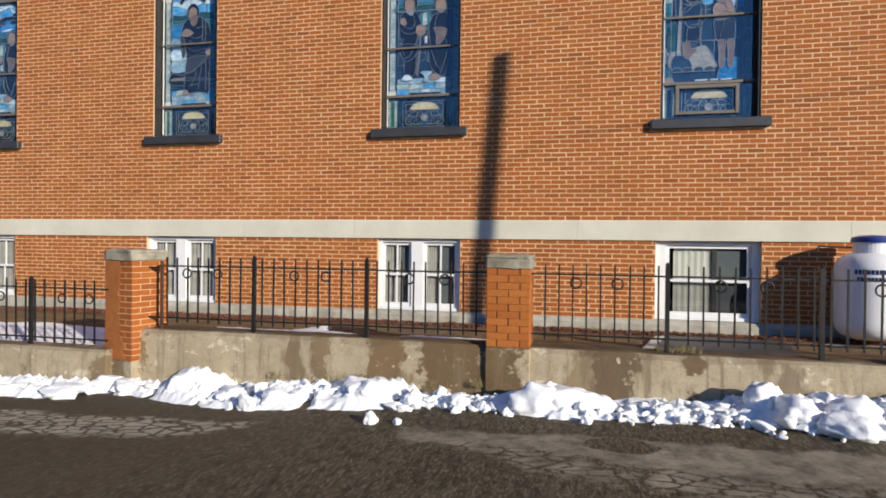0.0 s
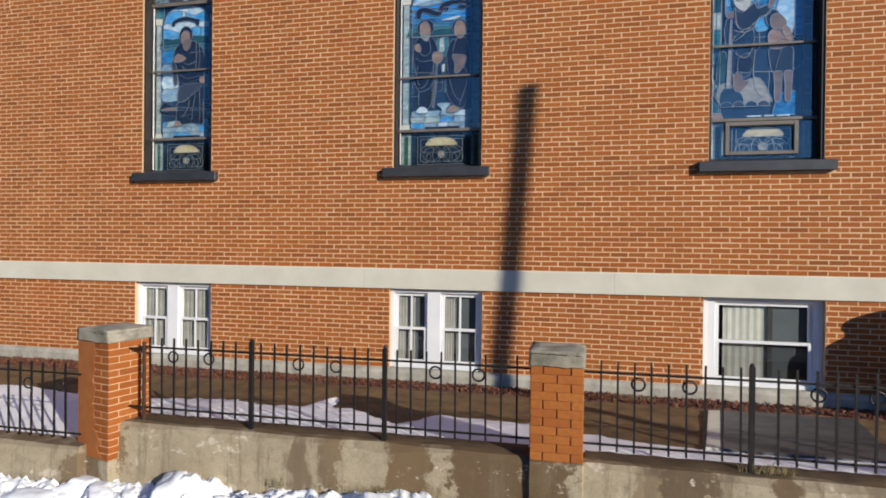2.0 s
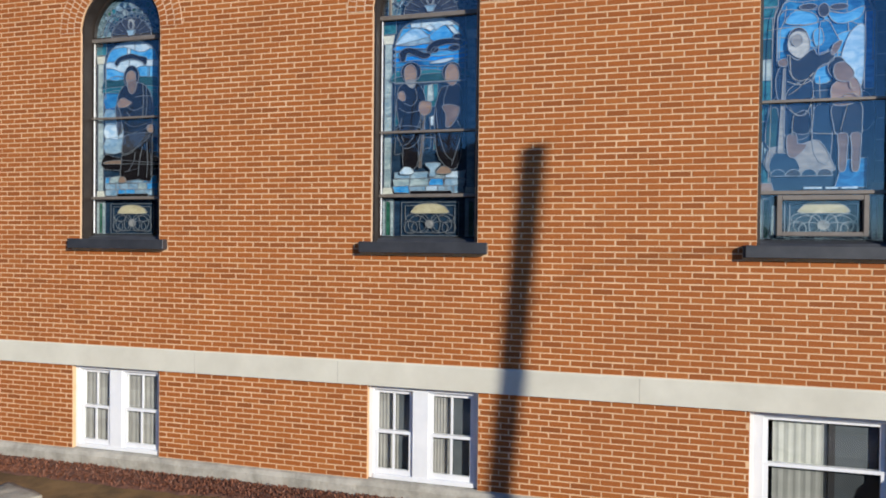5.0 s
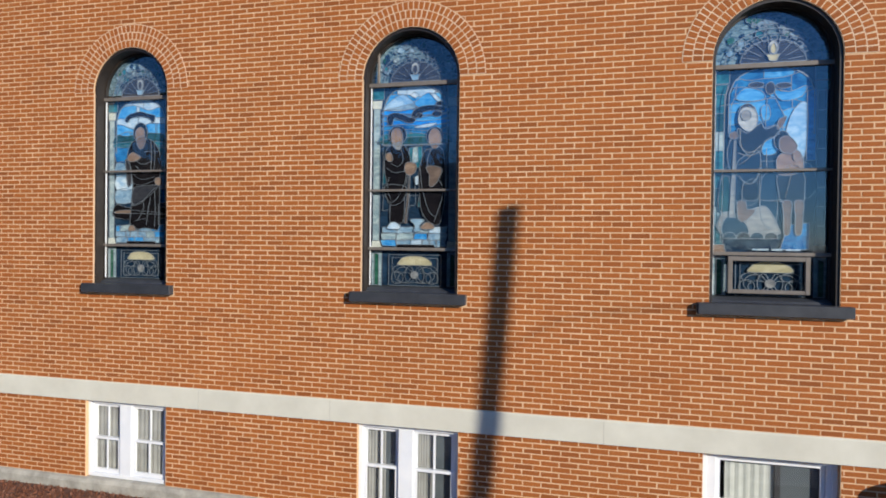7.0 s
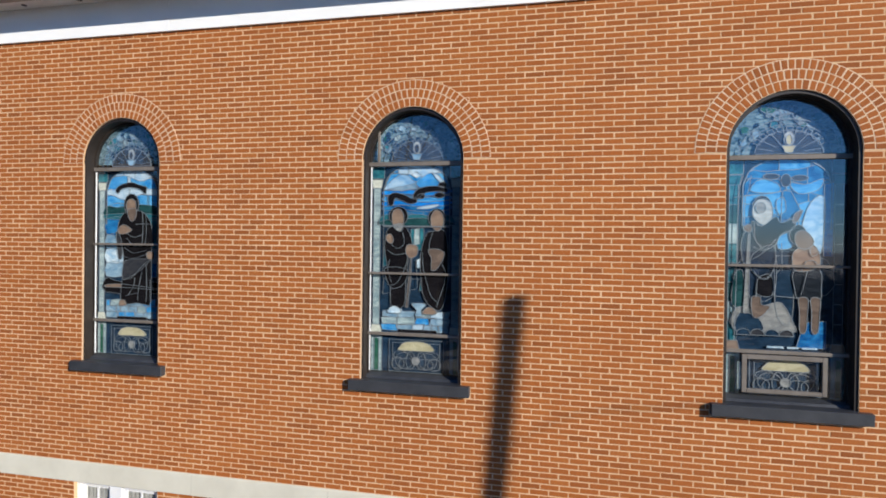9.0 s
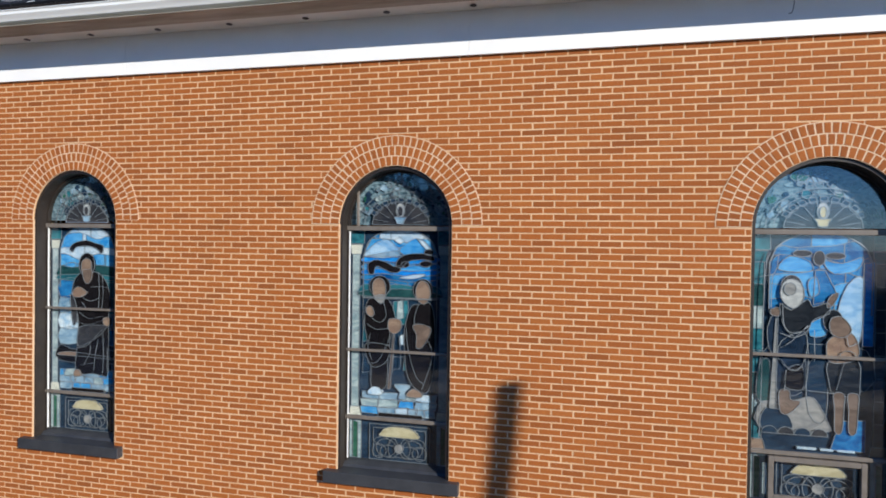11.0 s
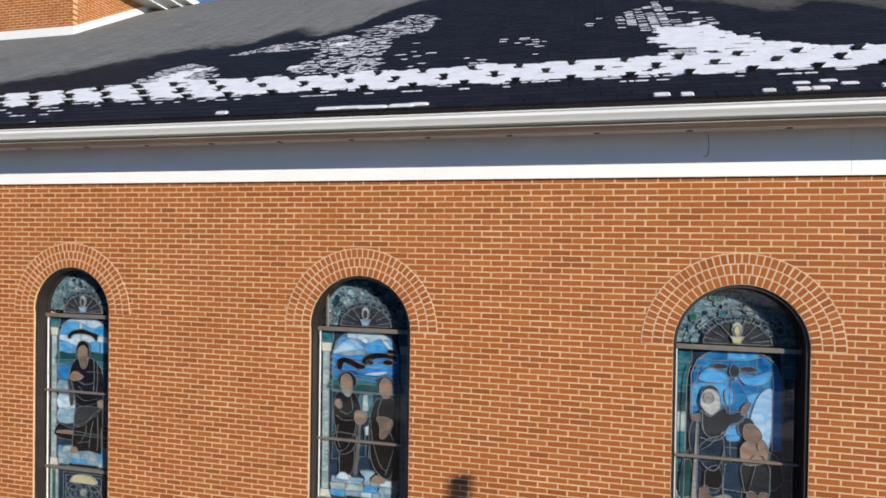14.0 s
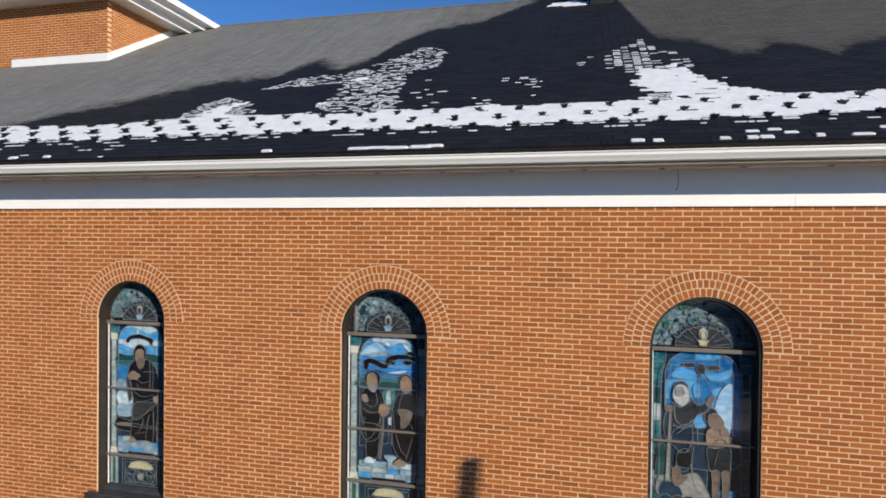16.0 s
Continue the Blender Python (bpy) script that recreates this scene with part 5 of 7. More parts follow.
for i, (a, b) in enumerate(LOW):
    win = thing("window_%d" % (i + 5), "white vinyl double-hung basement window in a brick wall", "window", kind="structure")
    z0, z1 = LOW_Z0 + 0.003, BAND_Z0 - 0.004
    F = 0.072 if i == 3 else 0.055
    for bx in ((a, a + 0.055, z0, z1), (b - 0.055, b, z0, z1)):
        part("jamb", eased(bx[0], bx[1], F, 0.20, bx[2], bx[3], w=0.004), WHITE_VINYL, win)
    part("head", eased(a + 0.055, b - 0.055, F, 0.20, z1 - 0.055, z1, w=0.004), WHITE_VINYL, win)
    part("window_sill", eased(a + 0.055, b - 0.055, F - 0.012, 0.20, z0, z0 + 0.05, w=0.004), WHITE_VINYL, win)
    if i < 3:
        m0, m1 = a + 0.54, a + 0.735
        part("mullion", eased(m0, m1, F, 0.20, z0 + 0.05, z1 - 0.055, w=0.004), WHITE_VINYL, win, "wide white centre post")
        sash(win, a + 0.06, m0 - 0.004, z0 + 0.052, z1 - 0.058, F + 0.025)
        sash(win, m1 + 0.004, b - 0.06, z0 + 0.052, z1 - 0.058, F + 0.025)
        curtain(win, a + 0.08, a + (0.34 if i == 2 else 0.50), z0 + 0.06, z1, F + 0.10)
        curtain(win, m1 + 0.03, m1 + (0.25 if i == 2 else 0.48), z0 + 0.06, z1, F + 0.10)
        if i == 2:
            # grey panels behind these panes paint in their bluish reflection
            for xa, xb in ((a + 0.34, a + 0.52), (m1 + 0.25, b - 0.05)):
                part("blind", bm_box(xa, xb, F + 0.107, F + 0.112, z0 + 0.06, z1), SLATE_REFLECTION, win, "slate grey panel standing in for the pane's sky reflection")
    else:
        part("inner_stile", eased(a + 0.055, a + 0.155, F + 0.01, 0.20, z0 + 0.05, z1 - 0.055, w=0.004), WHITE_VINYL, win)
        part("inner_stile", eased(b - 0.105, b - 0.055, F + 0.01, 0.20, z0 + 0.05, z1 - 0.055, w=0.004), WHITE_VINYL, win)
        sash(win, a + 0.16, b - 0.11, z0 + 0.052, z1 - 0.058, F + 0.025, False)
        curtain(win, a + 0.27, a + 0.79, z0 + 0.05, z1, F + 0.12)
        # slate panel imitates the sky mirrored in the right half
        part("blind", bm_box(a + 0.845, b - 0.06, F + 0.11, F + 0.115, z0 + 0.05, z1), SLATE_REFLECTION, win, "slate grey panel standing in for the pane's sky reflection")
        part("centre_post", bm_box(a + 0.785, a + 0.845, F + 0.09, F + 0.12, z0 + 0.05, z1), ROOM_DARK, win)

# ---- retaining wall and gate pillars ----


def rough_wall(name, x0, x1, y0, y1, zb, zt, label, tilt=0.0):
    """Poured wall with a worn, chipped top edge."""
    bm = bmesh.new()
    xs = steps(x0, x1, 0.07)
    n = 8

    def ring_at(x):
        chip = max(0.0, wavy(x, 1.0, 1.6, 9.0)) * 0.07 + max(0.0, wavy(x, 2.0, 6.0, 4.0)) * 0.03
        zt2 = zt + tilt * (x - x0) + 0.008 * wavy(x, 0.0, 2.0, 2.0)
        pts = [(y0, zb), (y0 + 0.01 * wavy(x, 0.4, 3.0, 1.0), zb + (zt2 - zb) * 0.35), (y0 + 0.012 * wavy(x, 0.8, 4.0, 6.0), zb + (zt2 - zb) * 0.7),
               (y0 + 0.01, zt2 - 0.03 - chip), (y0 + 0.03 + chip * 0.8, zt2 - 0.004), (y0 + 0.12 + chip, zt2 + 0.004 * wavy(x, 3.0, 8.0)), (y1, zt2), (y1, zb)]
        return [bm.verts.new((x, y, z)) for y, z in pts]

    rings = [ring_at(x) for x in xs]
    for a, b in zip(rings, rings[1:]):
        for i in range(n):
            bm.faces.new((a[i], b[i], b[(i + 1) % n], a[(i + 1) % n]))
    bm.faces.new(rings[0])
    bm.faces.new(rings[-1][::-1])
    return thing(name, label, "retaining wall", kind="structure", bm=bm, material=CONCRETE, smooth=False)


rough_wall("retaining_wall", -1.56, 2.225, -3.385, -3.12, -0.5, 0.432, "low stained concrete retaining wall with a chipped top")
rough_wall("retaining_wall", 2.635, 12.0, -3.385, -3.12, -0.5, 0.425, "low stained concrete retaining wall with a chipped top")
rough_wall("retaining_wall", -14.0, -1.86, -3.52, -3.28, -0.8, 0.16, "lower stained concrete retaining wall stepped down from the next", 0.004)


pillar_bricks = {}


def pillar(cx, cy, turn, z_base, z0, z1, cap_z, side, label, face):
    ob = thing("gate_pillar", label, "pillar", group="brick pillars of the fence", at=(cx, cy, 0))
    ob.rotation_euler = (0, 0, radians(turn))
    s = side / 2
    g = 0.012 if face is PAINTED_BRICK else 0.005
    core = bm_box(-s + g, s - g, -s + g, s - g, z0 - 0.02, z1)
    o = new("mortar_core", mesh_of("mortar_core", core, ORANGE_JOINT if face is PAINTED_BRICK else MORTAR))
    o.parent = ob
    base = bm_box(-s - 0.004, s + 0.004, -s - 0.004, s + 0.02, z_base, z0)
    bevel_all(base, 0.008)
    bmesh.ops.subdivide_edges(base, edges=base.edges[:], cuts=4, use_grid_fill=True)
    for v in base.verts:
        v.co += v.normal * 0.01 * noise.noise(v.co * 9.0)
    o = new("base_block", mesh_of("base_block", base, CONCRETE))
    o.parent = ob
    o["label"] = "stained concrete base"
    n = round((z1 - z0) / 0.0645)
    h = (z1 - z0) / n
    smeared = face is PAINTED_BRICK
    joint = 0.0015 if smeared else 0.009
    deep = 0.09
    for k in range(n):
        cuts = (0.0, 0.235, 0.765, 1.0) if k % 2 == 0 else (0.0, 0.5, 1.0)
        for q in range(4):
            m = pose(0, 0, z0 + k * h + 0.004, 0, 0, 90 * q)
            for c0, c1 in zip(cuts, cuts[1:]):
                xa, xb = -s + 0.003 + c0 * (side - 0.006), -s + 0.003 + c1 * (side - 0.006)
                xa, xb = xa + (0.0055 if c0 > 0 else 0.0), xb - (0.0055 if c1 < 1 else 0.0)
                key = (round((xb - xa) * 1000), round(h * 1e4), joint)
                if key not in pillar_bricks:
                    pillar_bricks[key] = mesh_of("brick", eased(0.0, xb - xa, 0, deep, 0, h - joint, w=0.003), face)
                b = new("brick", pillar_bricks[key])
                b.parent = ob
                b.matrix_basis = m @ pose(xa, -s + random.uniform(-0.0025, 0.0015), 0, 0, 0, random.uniform(-0.5, 0.5) if smeared else 0)
    if not smeared:                                # a thin orange render smeared over most of the front
        bm = bmesh.new()
        rim = [(-s + 0.002, z0 + 0.004)] + [(-s + 0.24 + 0.05 * wavy(z, 0, 9.0, 3.0) + 0.03 * wavy(z, 1, 31.0, 2.0) + 0.10 * max(0.0, 1 - (z - z0) / 0.3), z) for z in steps(z0 + 0.004, z1 - 0.004, 0.02)] + [(-s + 0.002, z1 - 0.004)]
        slab(bm, rim, -s - 0.004, -s + 0.01)
        o = new("smeared_render", mesh_of("smeared_render", bm, SMEAR))
        o.parent = ob
        o["label"] = "orange render smeared over the joints"
    o = s + 0.012
    cap = bm_box(-o, o, -o, o, z1 + 0.002, cap_z)
    bmesh.ops.subdivide_edges(cap, edges=cap.edges[:], cuts=14, use_grid_fill=True)
    for v in cap.verts:
        v.co += Vector((noise.noise(v.co * 7), noise.noise(v.co * 7 + Vector((5, 0, 0))), noise.noise(v.co * 9 + Vector((0, 5, 0))))) * 0.010
        if v.co.z > cap_z - 0.03 and (abs(v.co.x) > o - 0.04 or abs(v.co.y) > o - 0.04):
            v.co.z -= 0.012
    for v in cap.verts:
        v.co += Vector((0, 0, 0.004 * noise.noise(v.co * 30)))
    c = new("capstone", mesh_of("capstone", cap, CAPSTONE, True))
    c.parent = ob
    c["label"] = "weathered grey concrete cap"
    return ob


pillar(2.43, -3.215, 0, -0.4, 0.425, 1.16, 1.29, 0.405, "square brick pillar with smeared orange joints and a grey cap", PAINTED_BRICK)
pillar(-1.715, -3.22, -14, -0.6, 0.09, 1.165, 1.285, 0.44, "turned square brick pillar with pale joints and a grey cap", BRICK_PIECE)

# ---- iron fence ----
bm = bmesh.new()
box(bm, -0.0072, 0.0072, -0.0072, 0.0072, 0.0, 0.70)
PICKET = mesh_of("picket", bm, IRON)
bm = bmesh.new()
ring_of(bm, (0, 0, 0), (0, 1, 0), 0.049, 0.0085)
RINGLET = mesh_of("ring", bm, IRON, True)


def post_mesh(h):
    bm = bm_box(-0.018, 0.018, -0.018, 0.018, 0.0, h)
    lathe(bm, [(0.014, h), (0.02, h + 0.008), (0.014, h + 0.02), (0.004, h + 0.028)], 0, 0, 10)
    return mesh_of("post", bm, IRON)


POST = post_mesh(0.80)


def fence(x0, y0, x1, y1, z, posts, rings, gap=0.1315, ring_z=0.612, label="black wrought-iron fence with ring ornaments on a low concrete wall"):
    """A run of fence from (x0, y0) to (x1, y1); z is the top of the wall. posts and rings are distances along it."""
    run = math.hypot(x1 - x0, y1 - y0)
    ang = math.degrees(math.atan2(y1 - y0, x1 - x0))
    ob = thing("iron_fence", label, "fence", group="iron fence panels", at=(x0, y0, z))
    ob.rotation_euler = (0, 0, radians(ang))

    def add(name, me, m):
        o = new(name, me)
        o.parent = ob
        o.matrix_basis = m

    for zr in (0.13, 0.69):
        add("rail", mesh_of("rail", bm_box(0.0, run, -0.007, 0.007, zr - 0.008, zr + 0.008), IRON), Matrix())
    for p in posts:
        add("post", POST, pose(p, 0, -0.01))
    n = int(run / gap)
    for i in range(1, n + 1):
        x = i * gap
        if x < run - 0.03 and all(abs(x - p) > 0.05 for p in posts):
            add("picket", PICKET, pose(x, -0.013, 0.085 + random.uniform(-0.004, 0.004), random.uniform(-0.4, 0.4), random.uniform(-0.5, 0.5), 0))
    for q in rings:
        add("ring", RINGLET, pose(q, -0.004, ring_z))
    return ob


fence(-1.40, -3.28, 2.225, -3.28, 0.42, (1.155, 2.40), (0.36, 0.73, 1.61, 1.96, 2.84, 3.20), gap=0.1255)
fence(2.635, -3.28, 12.0, -3.28, 0.42, (1.205, 2.445, 3.69, 4.93, 6.17, 7.41), (0.405, 0.775, 1.645, 2.02, 2.89, 3.26, 4.13, 4.50, 5.37, 5.75), gap=0.1255)
fence(-13.4, -3.40, -1.93, -3.40, 0.155, (0.05, 1.35, 2.65, 3.95, 5.25, 6.55, 7.85, 9.15, 10.45), (5.77, 6.13, 7.06, 7.42, 8.37, 8.73, 9.67, 10.03, 10.868, 11.225), ring_z=0.575)
for z in (1.09, 0.55):
    thing("fence_bracket", "black iron bracket fixing the fence to a pillar", "bracket", group="fence brackets",
          bm=eased(-1.53, -1.33, -3.295, -3.27, z - 0.010, z + 0.010, w=0.003), material=IRON)

thing("end_bar", "rusty brown flat bar at the end of the fence", "iron bar", bm=eased(-1.365, -1.335, -3.296, -3.270, 0.43, 1.16, w=0.003), material=RUST)

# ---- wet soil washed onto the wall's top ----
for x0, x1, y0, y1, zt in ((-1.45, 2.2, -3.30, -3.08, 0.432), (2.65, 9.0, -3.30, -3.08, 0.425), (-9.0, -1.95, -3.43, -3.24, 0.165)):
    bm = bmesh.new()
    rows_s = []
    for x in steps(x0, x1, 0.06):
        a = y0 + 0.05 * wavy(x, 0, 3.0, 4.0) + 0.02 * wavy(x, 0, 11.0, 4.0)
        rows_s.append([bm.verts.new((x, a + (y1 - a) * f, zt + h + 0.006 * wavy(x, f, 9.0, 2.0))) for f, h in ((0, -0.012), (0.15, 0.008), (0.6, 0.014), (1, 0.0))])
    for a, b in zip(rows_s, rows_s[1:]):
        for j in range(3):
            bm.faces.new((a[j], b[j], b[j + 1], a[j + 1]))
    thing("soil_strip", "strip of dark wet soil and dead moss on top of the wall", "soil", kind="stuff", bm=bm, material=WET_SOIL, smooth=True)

# ---- gas tank ----
TX, TY, TZ = 6.66, -0.455, 0.17
tank = thing("propane_tank", "white upright propane tank with a blue lid beside the wall", "gas tank", at=(TX, TY, TZ))
R = 0.40
bm = bmesh.new()
lathe(bm, [(0.30, 0.0), (0.30, 0.06)], TX, TY)
part("foot_ring", bm, TANK_WHITE, tank)
bm = bmesh.new()
prof = [(0.10, 0.075), (0.24, 0.085), (0.33, 0.12), (0.385, 0.19), (R, 0.26), (R, 0.30), (R, 0.60), (R, 0.92), (R, 0.96), (0.388, 1.03), (0.33, 1.10), (0.26, 1.145), (0.19, 1.16)]
lathe(bm, [(r, z + TZ) for r, z in prof], TX, TY, 48)
part("body", bm, TANK_WHITE, tank, smooth=True)
bm = bmesh.new()
lathe(bm, [(0.205, 1.12 + TZ), (0.205, 1.30 + TZ)], TX, TY, 32)
part("collar", bm, TANK_WHITE, tank, smooth=False)
bm = bmesh.new()
lathe(bm, [(0.225, 1.29 + TZ), (0.228, 1.33 + TZ), (0.215, 1.355 + TZ), (0.15, 1.375 + TZ), (0.02, 1.385 + TZ)], TX, TY, 32)
part("lid", bm, TANK_BLUE, tank, "dark blue steel lid")
# two lines of lettering, drawn as plain bars that follow the tank's curve
for z, h, a0, a1, n in ((0.90, 0.055, 222, 276, 9), (0.825, 0.04, 226, 272, 9)):
    bm = bmesh.new()
    for i in range(n):
        s0 = radians(a0 + (a1 - a0) * i / n)
        s1 = radians(a0 + (a1 - a0) * (i + 0.78) / n)
        if n == 9 and z < 0.8 and i == 3:
            continue
        q = [bm.verts.new((TX + (R + 0.002) * math.cos(s), TY + (R + 0.002) * math.sin(s), TZ + zz)) for s, zz in ((s0, z), (s1, z), (s1, z + h), (s0, z + h))]
        bm.faces.new(q)
    part("lettering", bm, INK_BLUE, tank, "dark blue lettering bars")
bm = bmesh.new()
rod(bm, (TX - 0.1, TY + 0.1, TZ + 1.22), (TX - 0.42, -0.01, TZ + 1.24), 0.012)
part("feed_pipe", bm, BAR_PAINT, tank)
thing("tank_pad", "grey concrete pad under the gas tank", "concrete pad", bm=eased(TX - 0.55, TX + 0.55, TY - 0.5, TY + 0.44, 0.0, TZ, w=0.01), material=FOUNDATION)

# the slab's dark colour holds its shade, the pale strip the sunlit end
for x0, x1, nm, mt, lb in ((4.08, 4.20, "path_edge", STONE_BAND, "pale strip coloured as a sunlit edge"), (4.20, 5.6, "path", WET_SHADED_SLAB, "")):
    bm = bmesh.new()
    tops = [[bm.verts.new((x + 0.214 * (y + 0.65), y, yard_z(x, y) + 0.03)) for y in steps(-2.35, -0.65, 0.17)] for x in steps(x0, x1, 0.15)]
    for a, b in zip(tops, tops[1:]):
        for k in range(len(a) - 1):
            bm.faces.new((a[k], b[k], b[k + 1], a[k + 1]))
    geo = bmesh.ops.extrude_face_region(bm, geom=bm.faces[:])
    for v in geo["geom"]:
        if isinstance(v, bmesh.types.BMVert):
            v.co.z -= 0.08
    if nm == "path_edge":
        walkway = thing("walkway", "wet concrete walkway in the yard, darkened as shade, with a sunlit-pale edge", "walkway", kind="structure")
    part(nm, bm, mt, walkway, lb)

# ---- mulch bed along the wall ----
bm = bmesh.new()
rnd = random.Random(5)
xs = steps(-9, 9, 0.06)
ys = steps(-0.52, -0.03, 0.05)
grid = [[bm.verts.new((x, y + (0.06 * wavy(x, 0, 2.5, 7.0) if y < -0.5 else 0), yard_z(x, y) + (0.022 if y > -0.5 else -0.01) + 0.02 * wavy(x, y, 11.0, 2.0))) for y in ys] for x in xs]
for i in range(len(xs) - 1):
    for j in range(len(ys) - 1):
        bm.faces.new((grid[i][j], grid[i + 1][j], grid[i + 1][j + 1], grid[i][j + 1]))
thing("mulch_bed", "strip of red-brown bark mulch at the foot of the wall", "mulch", kind="stuff", bm=bm, material=MULCH)
verts, faces = [], []
for i in range(9000):
    x, y = rnd.uniform(-6.5, 7.2), rnd.uniform(-0.52, -0.06)
    z = yard_z(x, y) + 0.026 + rnd.uniform(0, 0.012)
    a, l, w = rnd.uniform(0, 6.28), rnd.uniform(0.008, 0.02), rnd.uniform(0.004, 0.009)
    t = rnd.uniform(-0.02, 0.02)
    c, s = math.cos(a), math.sin(a)
    n = len(verts)
    for sx, sy, dz in ((-1, -1, -t), (1, -1, t), (1, 1, t + 0.006), (-1, 1, -t + 0.006)):
        verts.append((x + c * l * sx - s * w * sy, y + s * l * sx + c * w * sy, z + dz))
    faces.append((n, n + 1, n + 2, n + 3))
me = bpy.data.meshes.new("mulch_chips")
me.from_pydata(verts, [], faces)
chip_mat = brick_material("bark_chip", True, ((0.07, 0.032, 0.022), (0.15, 0.068, 0.046), (0.26, 0.15, 0.11)))
me.materials.append(chip_mat)
tagged(new("mulch_chips", me), "loose red-brown bark chips", "mulch", kind="stuff")

# ---- snow ----


def snow_sheet(name, x0, x1, y0, y1, cover, thick, label, d=0.06, base=yard_z):
    """Thin lying snow: kept where cover(x, y) is above nought, and tapering to its edge."""
    bm = bmesh.new()
    xs, ys = steps(x0, x1, d), steps(y0, y1, d)
    v = {}
    for i, x in enumerate(xs):
        for j, y in enumerate(ys):
            c = cover(x, y)
            if c > -0.12:
                v[i, j] = bm.verts.new((x, y, base(x, y) + (thick * min(1.0, c * 2.5) if c > 0 else -0.02) + 0.008 * wavy(x, y, 9.0, 8.0)))
    for i in range(len(xs) - 1):
        for j in range(len(ys) - 1):
            q = [(i, j), (i + 1, j), (i + 1, j + 1), (i, j + 1)]
            if all(k in v for k in q):
                bm.faces.new([v[k] for k in q])
    return thing(name, label, "snow", kind="stuff", bm=bm, material=SNOW, smooth=True)


def snow_line(x):
    """How far back the snow behind the fence reaches."""
    reach = ((-3.0, -1.65), (-1.8, -1.6), (-0.95, -1.92), (-0.3, -1.88), (0.1, -1.75), (0.55, -2.12), (0.8, -2.25), (1.15, -1.82), (2.1, -1.86), (2.7, -2.12), (3.2, -2.24), (4.4, -2.35), (5.2, -2.22), (13.0, -2.3))
    for (xa, ya), (xb, yb) in zip(reach, reach[1:]):
        if xa <= x <= xb:
            return ya + (yb - ya) * (x - xa) / (xb - xa) + 0.8 * math.exp(-((x + 0.24) / 0.09) ** 2)
    return -2.3


snow_sheet("lying_snow", -2.0, 12, -3.10, -1.4, lambda x, y: (snow_line(x) - y) * 0.9 + 0.02 + 0.04 * wavy(x, y, 1.3, 2.0) + 0.06 * wavy(x, y, 6.0, 2.0), 0.045, "strip of old snow lying behind the fence", 0.045)
snow_sheet("lying_snow", -9, -1.9, -3.3, -1.5, lambda x, y: (-1.45 - y) * 0.8 + 0.25 * wavy(x, y, 1.1, 5.0), 0.05, "patch of snow in the lower yard behind the fence")


def hump(x, at, half):
    return math.exp(-((x - at) / half) ** 4)


def billow(x, y, s, seed):
    return 1 - 2 * abs(noise.noise(Vector((x * s, y * s, seed))))


def bank_h(x, y):
    """Height of the ploughed bank along the foot of the wall."""
    low = 0.028 + 0.09 * hump(x, -0.74, 0.30) + 0.045 * hump(x, 0.45, 0.5) + 0.085 * hump(x, 1.22, 0.33) + 0.07 * hump(x, 2.85, 0.25) + 0.06 * hump(x, 5.7, 1.1) + 0.05 * hump(x, -3.6, 1.6) - 0.03 * hump(x, 1.98, 0.4) - 0.005 * hump(x, 3.75, 0.6) + 0.02 * wavy(x, 0, 2.3, 1.0)
    front = -3.56 if x < -1.8 else -3.40
    wide = 0.42 if x < -1.8 else 0.34 + 0.20 * hump(x, -0.5, 0.8) + 0.32 * hump(x, 0.6, 1.0) + 0.32 * hump(x, 3.3, 1.0) + 0.60 * hump(x, 5.6, 1.2)
    wide += 0.10 * wavy(x, 3.0, 2.4, 6.0)
    f = (front - y) / wide
    if f < -0.05 or f > 1.25:
        return -0.2
    s = max(0.0, 1 - max(0.0, f) ** 3.0)
    lump = (0.045 * billow(x, y, 4.0, 3.0) + 0.05 * billow(x, y, 8.5, 9.0) + 0.030 * billow(x, y, 17.0, 2.0) + 0.014 * billow(x, y, 34.0, 5.0)) * (0.45 if 3.2 < x < 4.3 else 1.0)
    for at, half in ((-1.06, 0.05), (-0.42, 0.03), (0.03, 0.05), (0.64, 0.06), (1.46, 0.05)):   # breaks between the blocks
        low -= 0.16 * hump(x + 0.05 * wavy(y, 0, 6.0, 4.0), at, half) * min(1.0, max(0.0, f * 5.0 - 0.3))
    return low * s + lump * (0.45 + 0.55 * s) - (0.03 if 3.2 < x < 4.3 else 0.05) - 0.09 * max(0.0, f - 0.85)


bm = bmesh.new()
xs, ys = steps(-7.0, 7.5, 0.022), steps(-4.75, -3.18, 0.022)
v = {}
for i, x in enumerate(xs):
    for j, y in enumerate(ys):
        hgt = bank_h(x, y)
        if hgt > -0.16:
            v[i, j] = bm.verts.new((x + 0.02 * wavy(x, y, 13.0, 1.0), y, road_z(x) + max(hgt, -0.05)))
for i in range(len(xs) - 1):
    for j in range(len(ys) - 1):
        q = [(i, j), (i + 1, j), (i + 1, j + 1), (i, j + 1)]
        if all(k in v for k in q):
            bm.faces.new([v[k] for k in q])
thing("snow_bank", "ploughed bank of lumpy white snow along the foot of the wall", "snow bank", kind="stuff", bm=bm, material=SNOW, smooth=True)


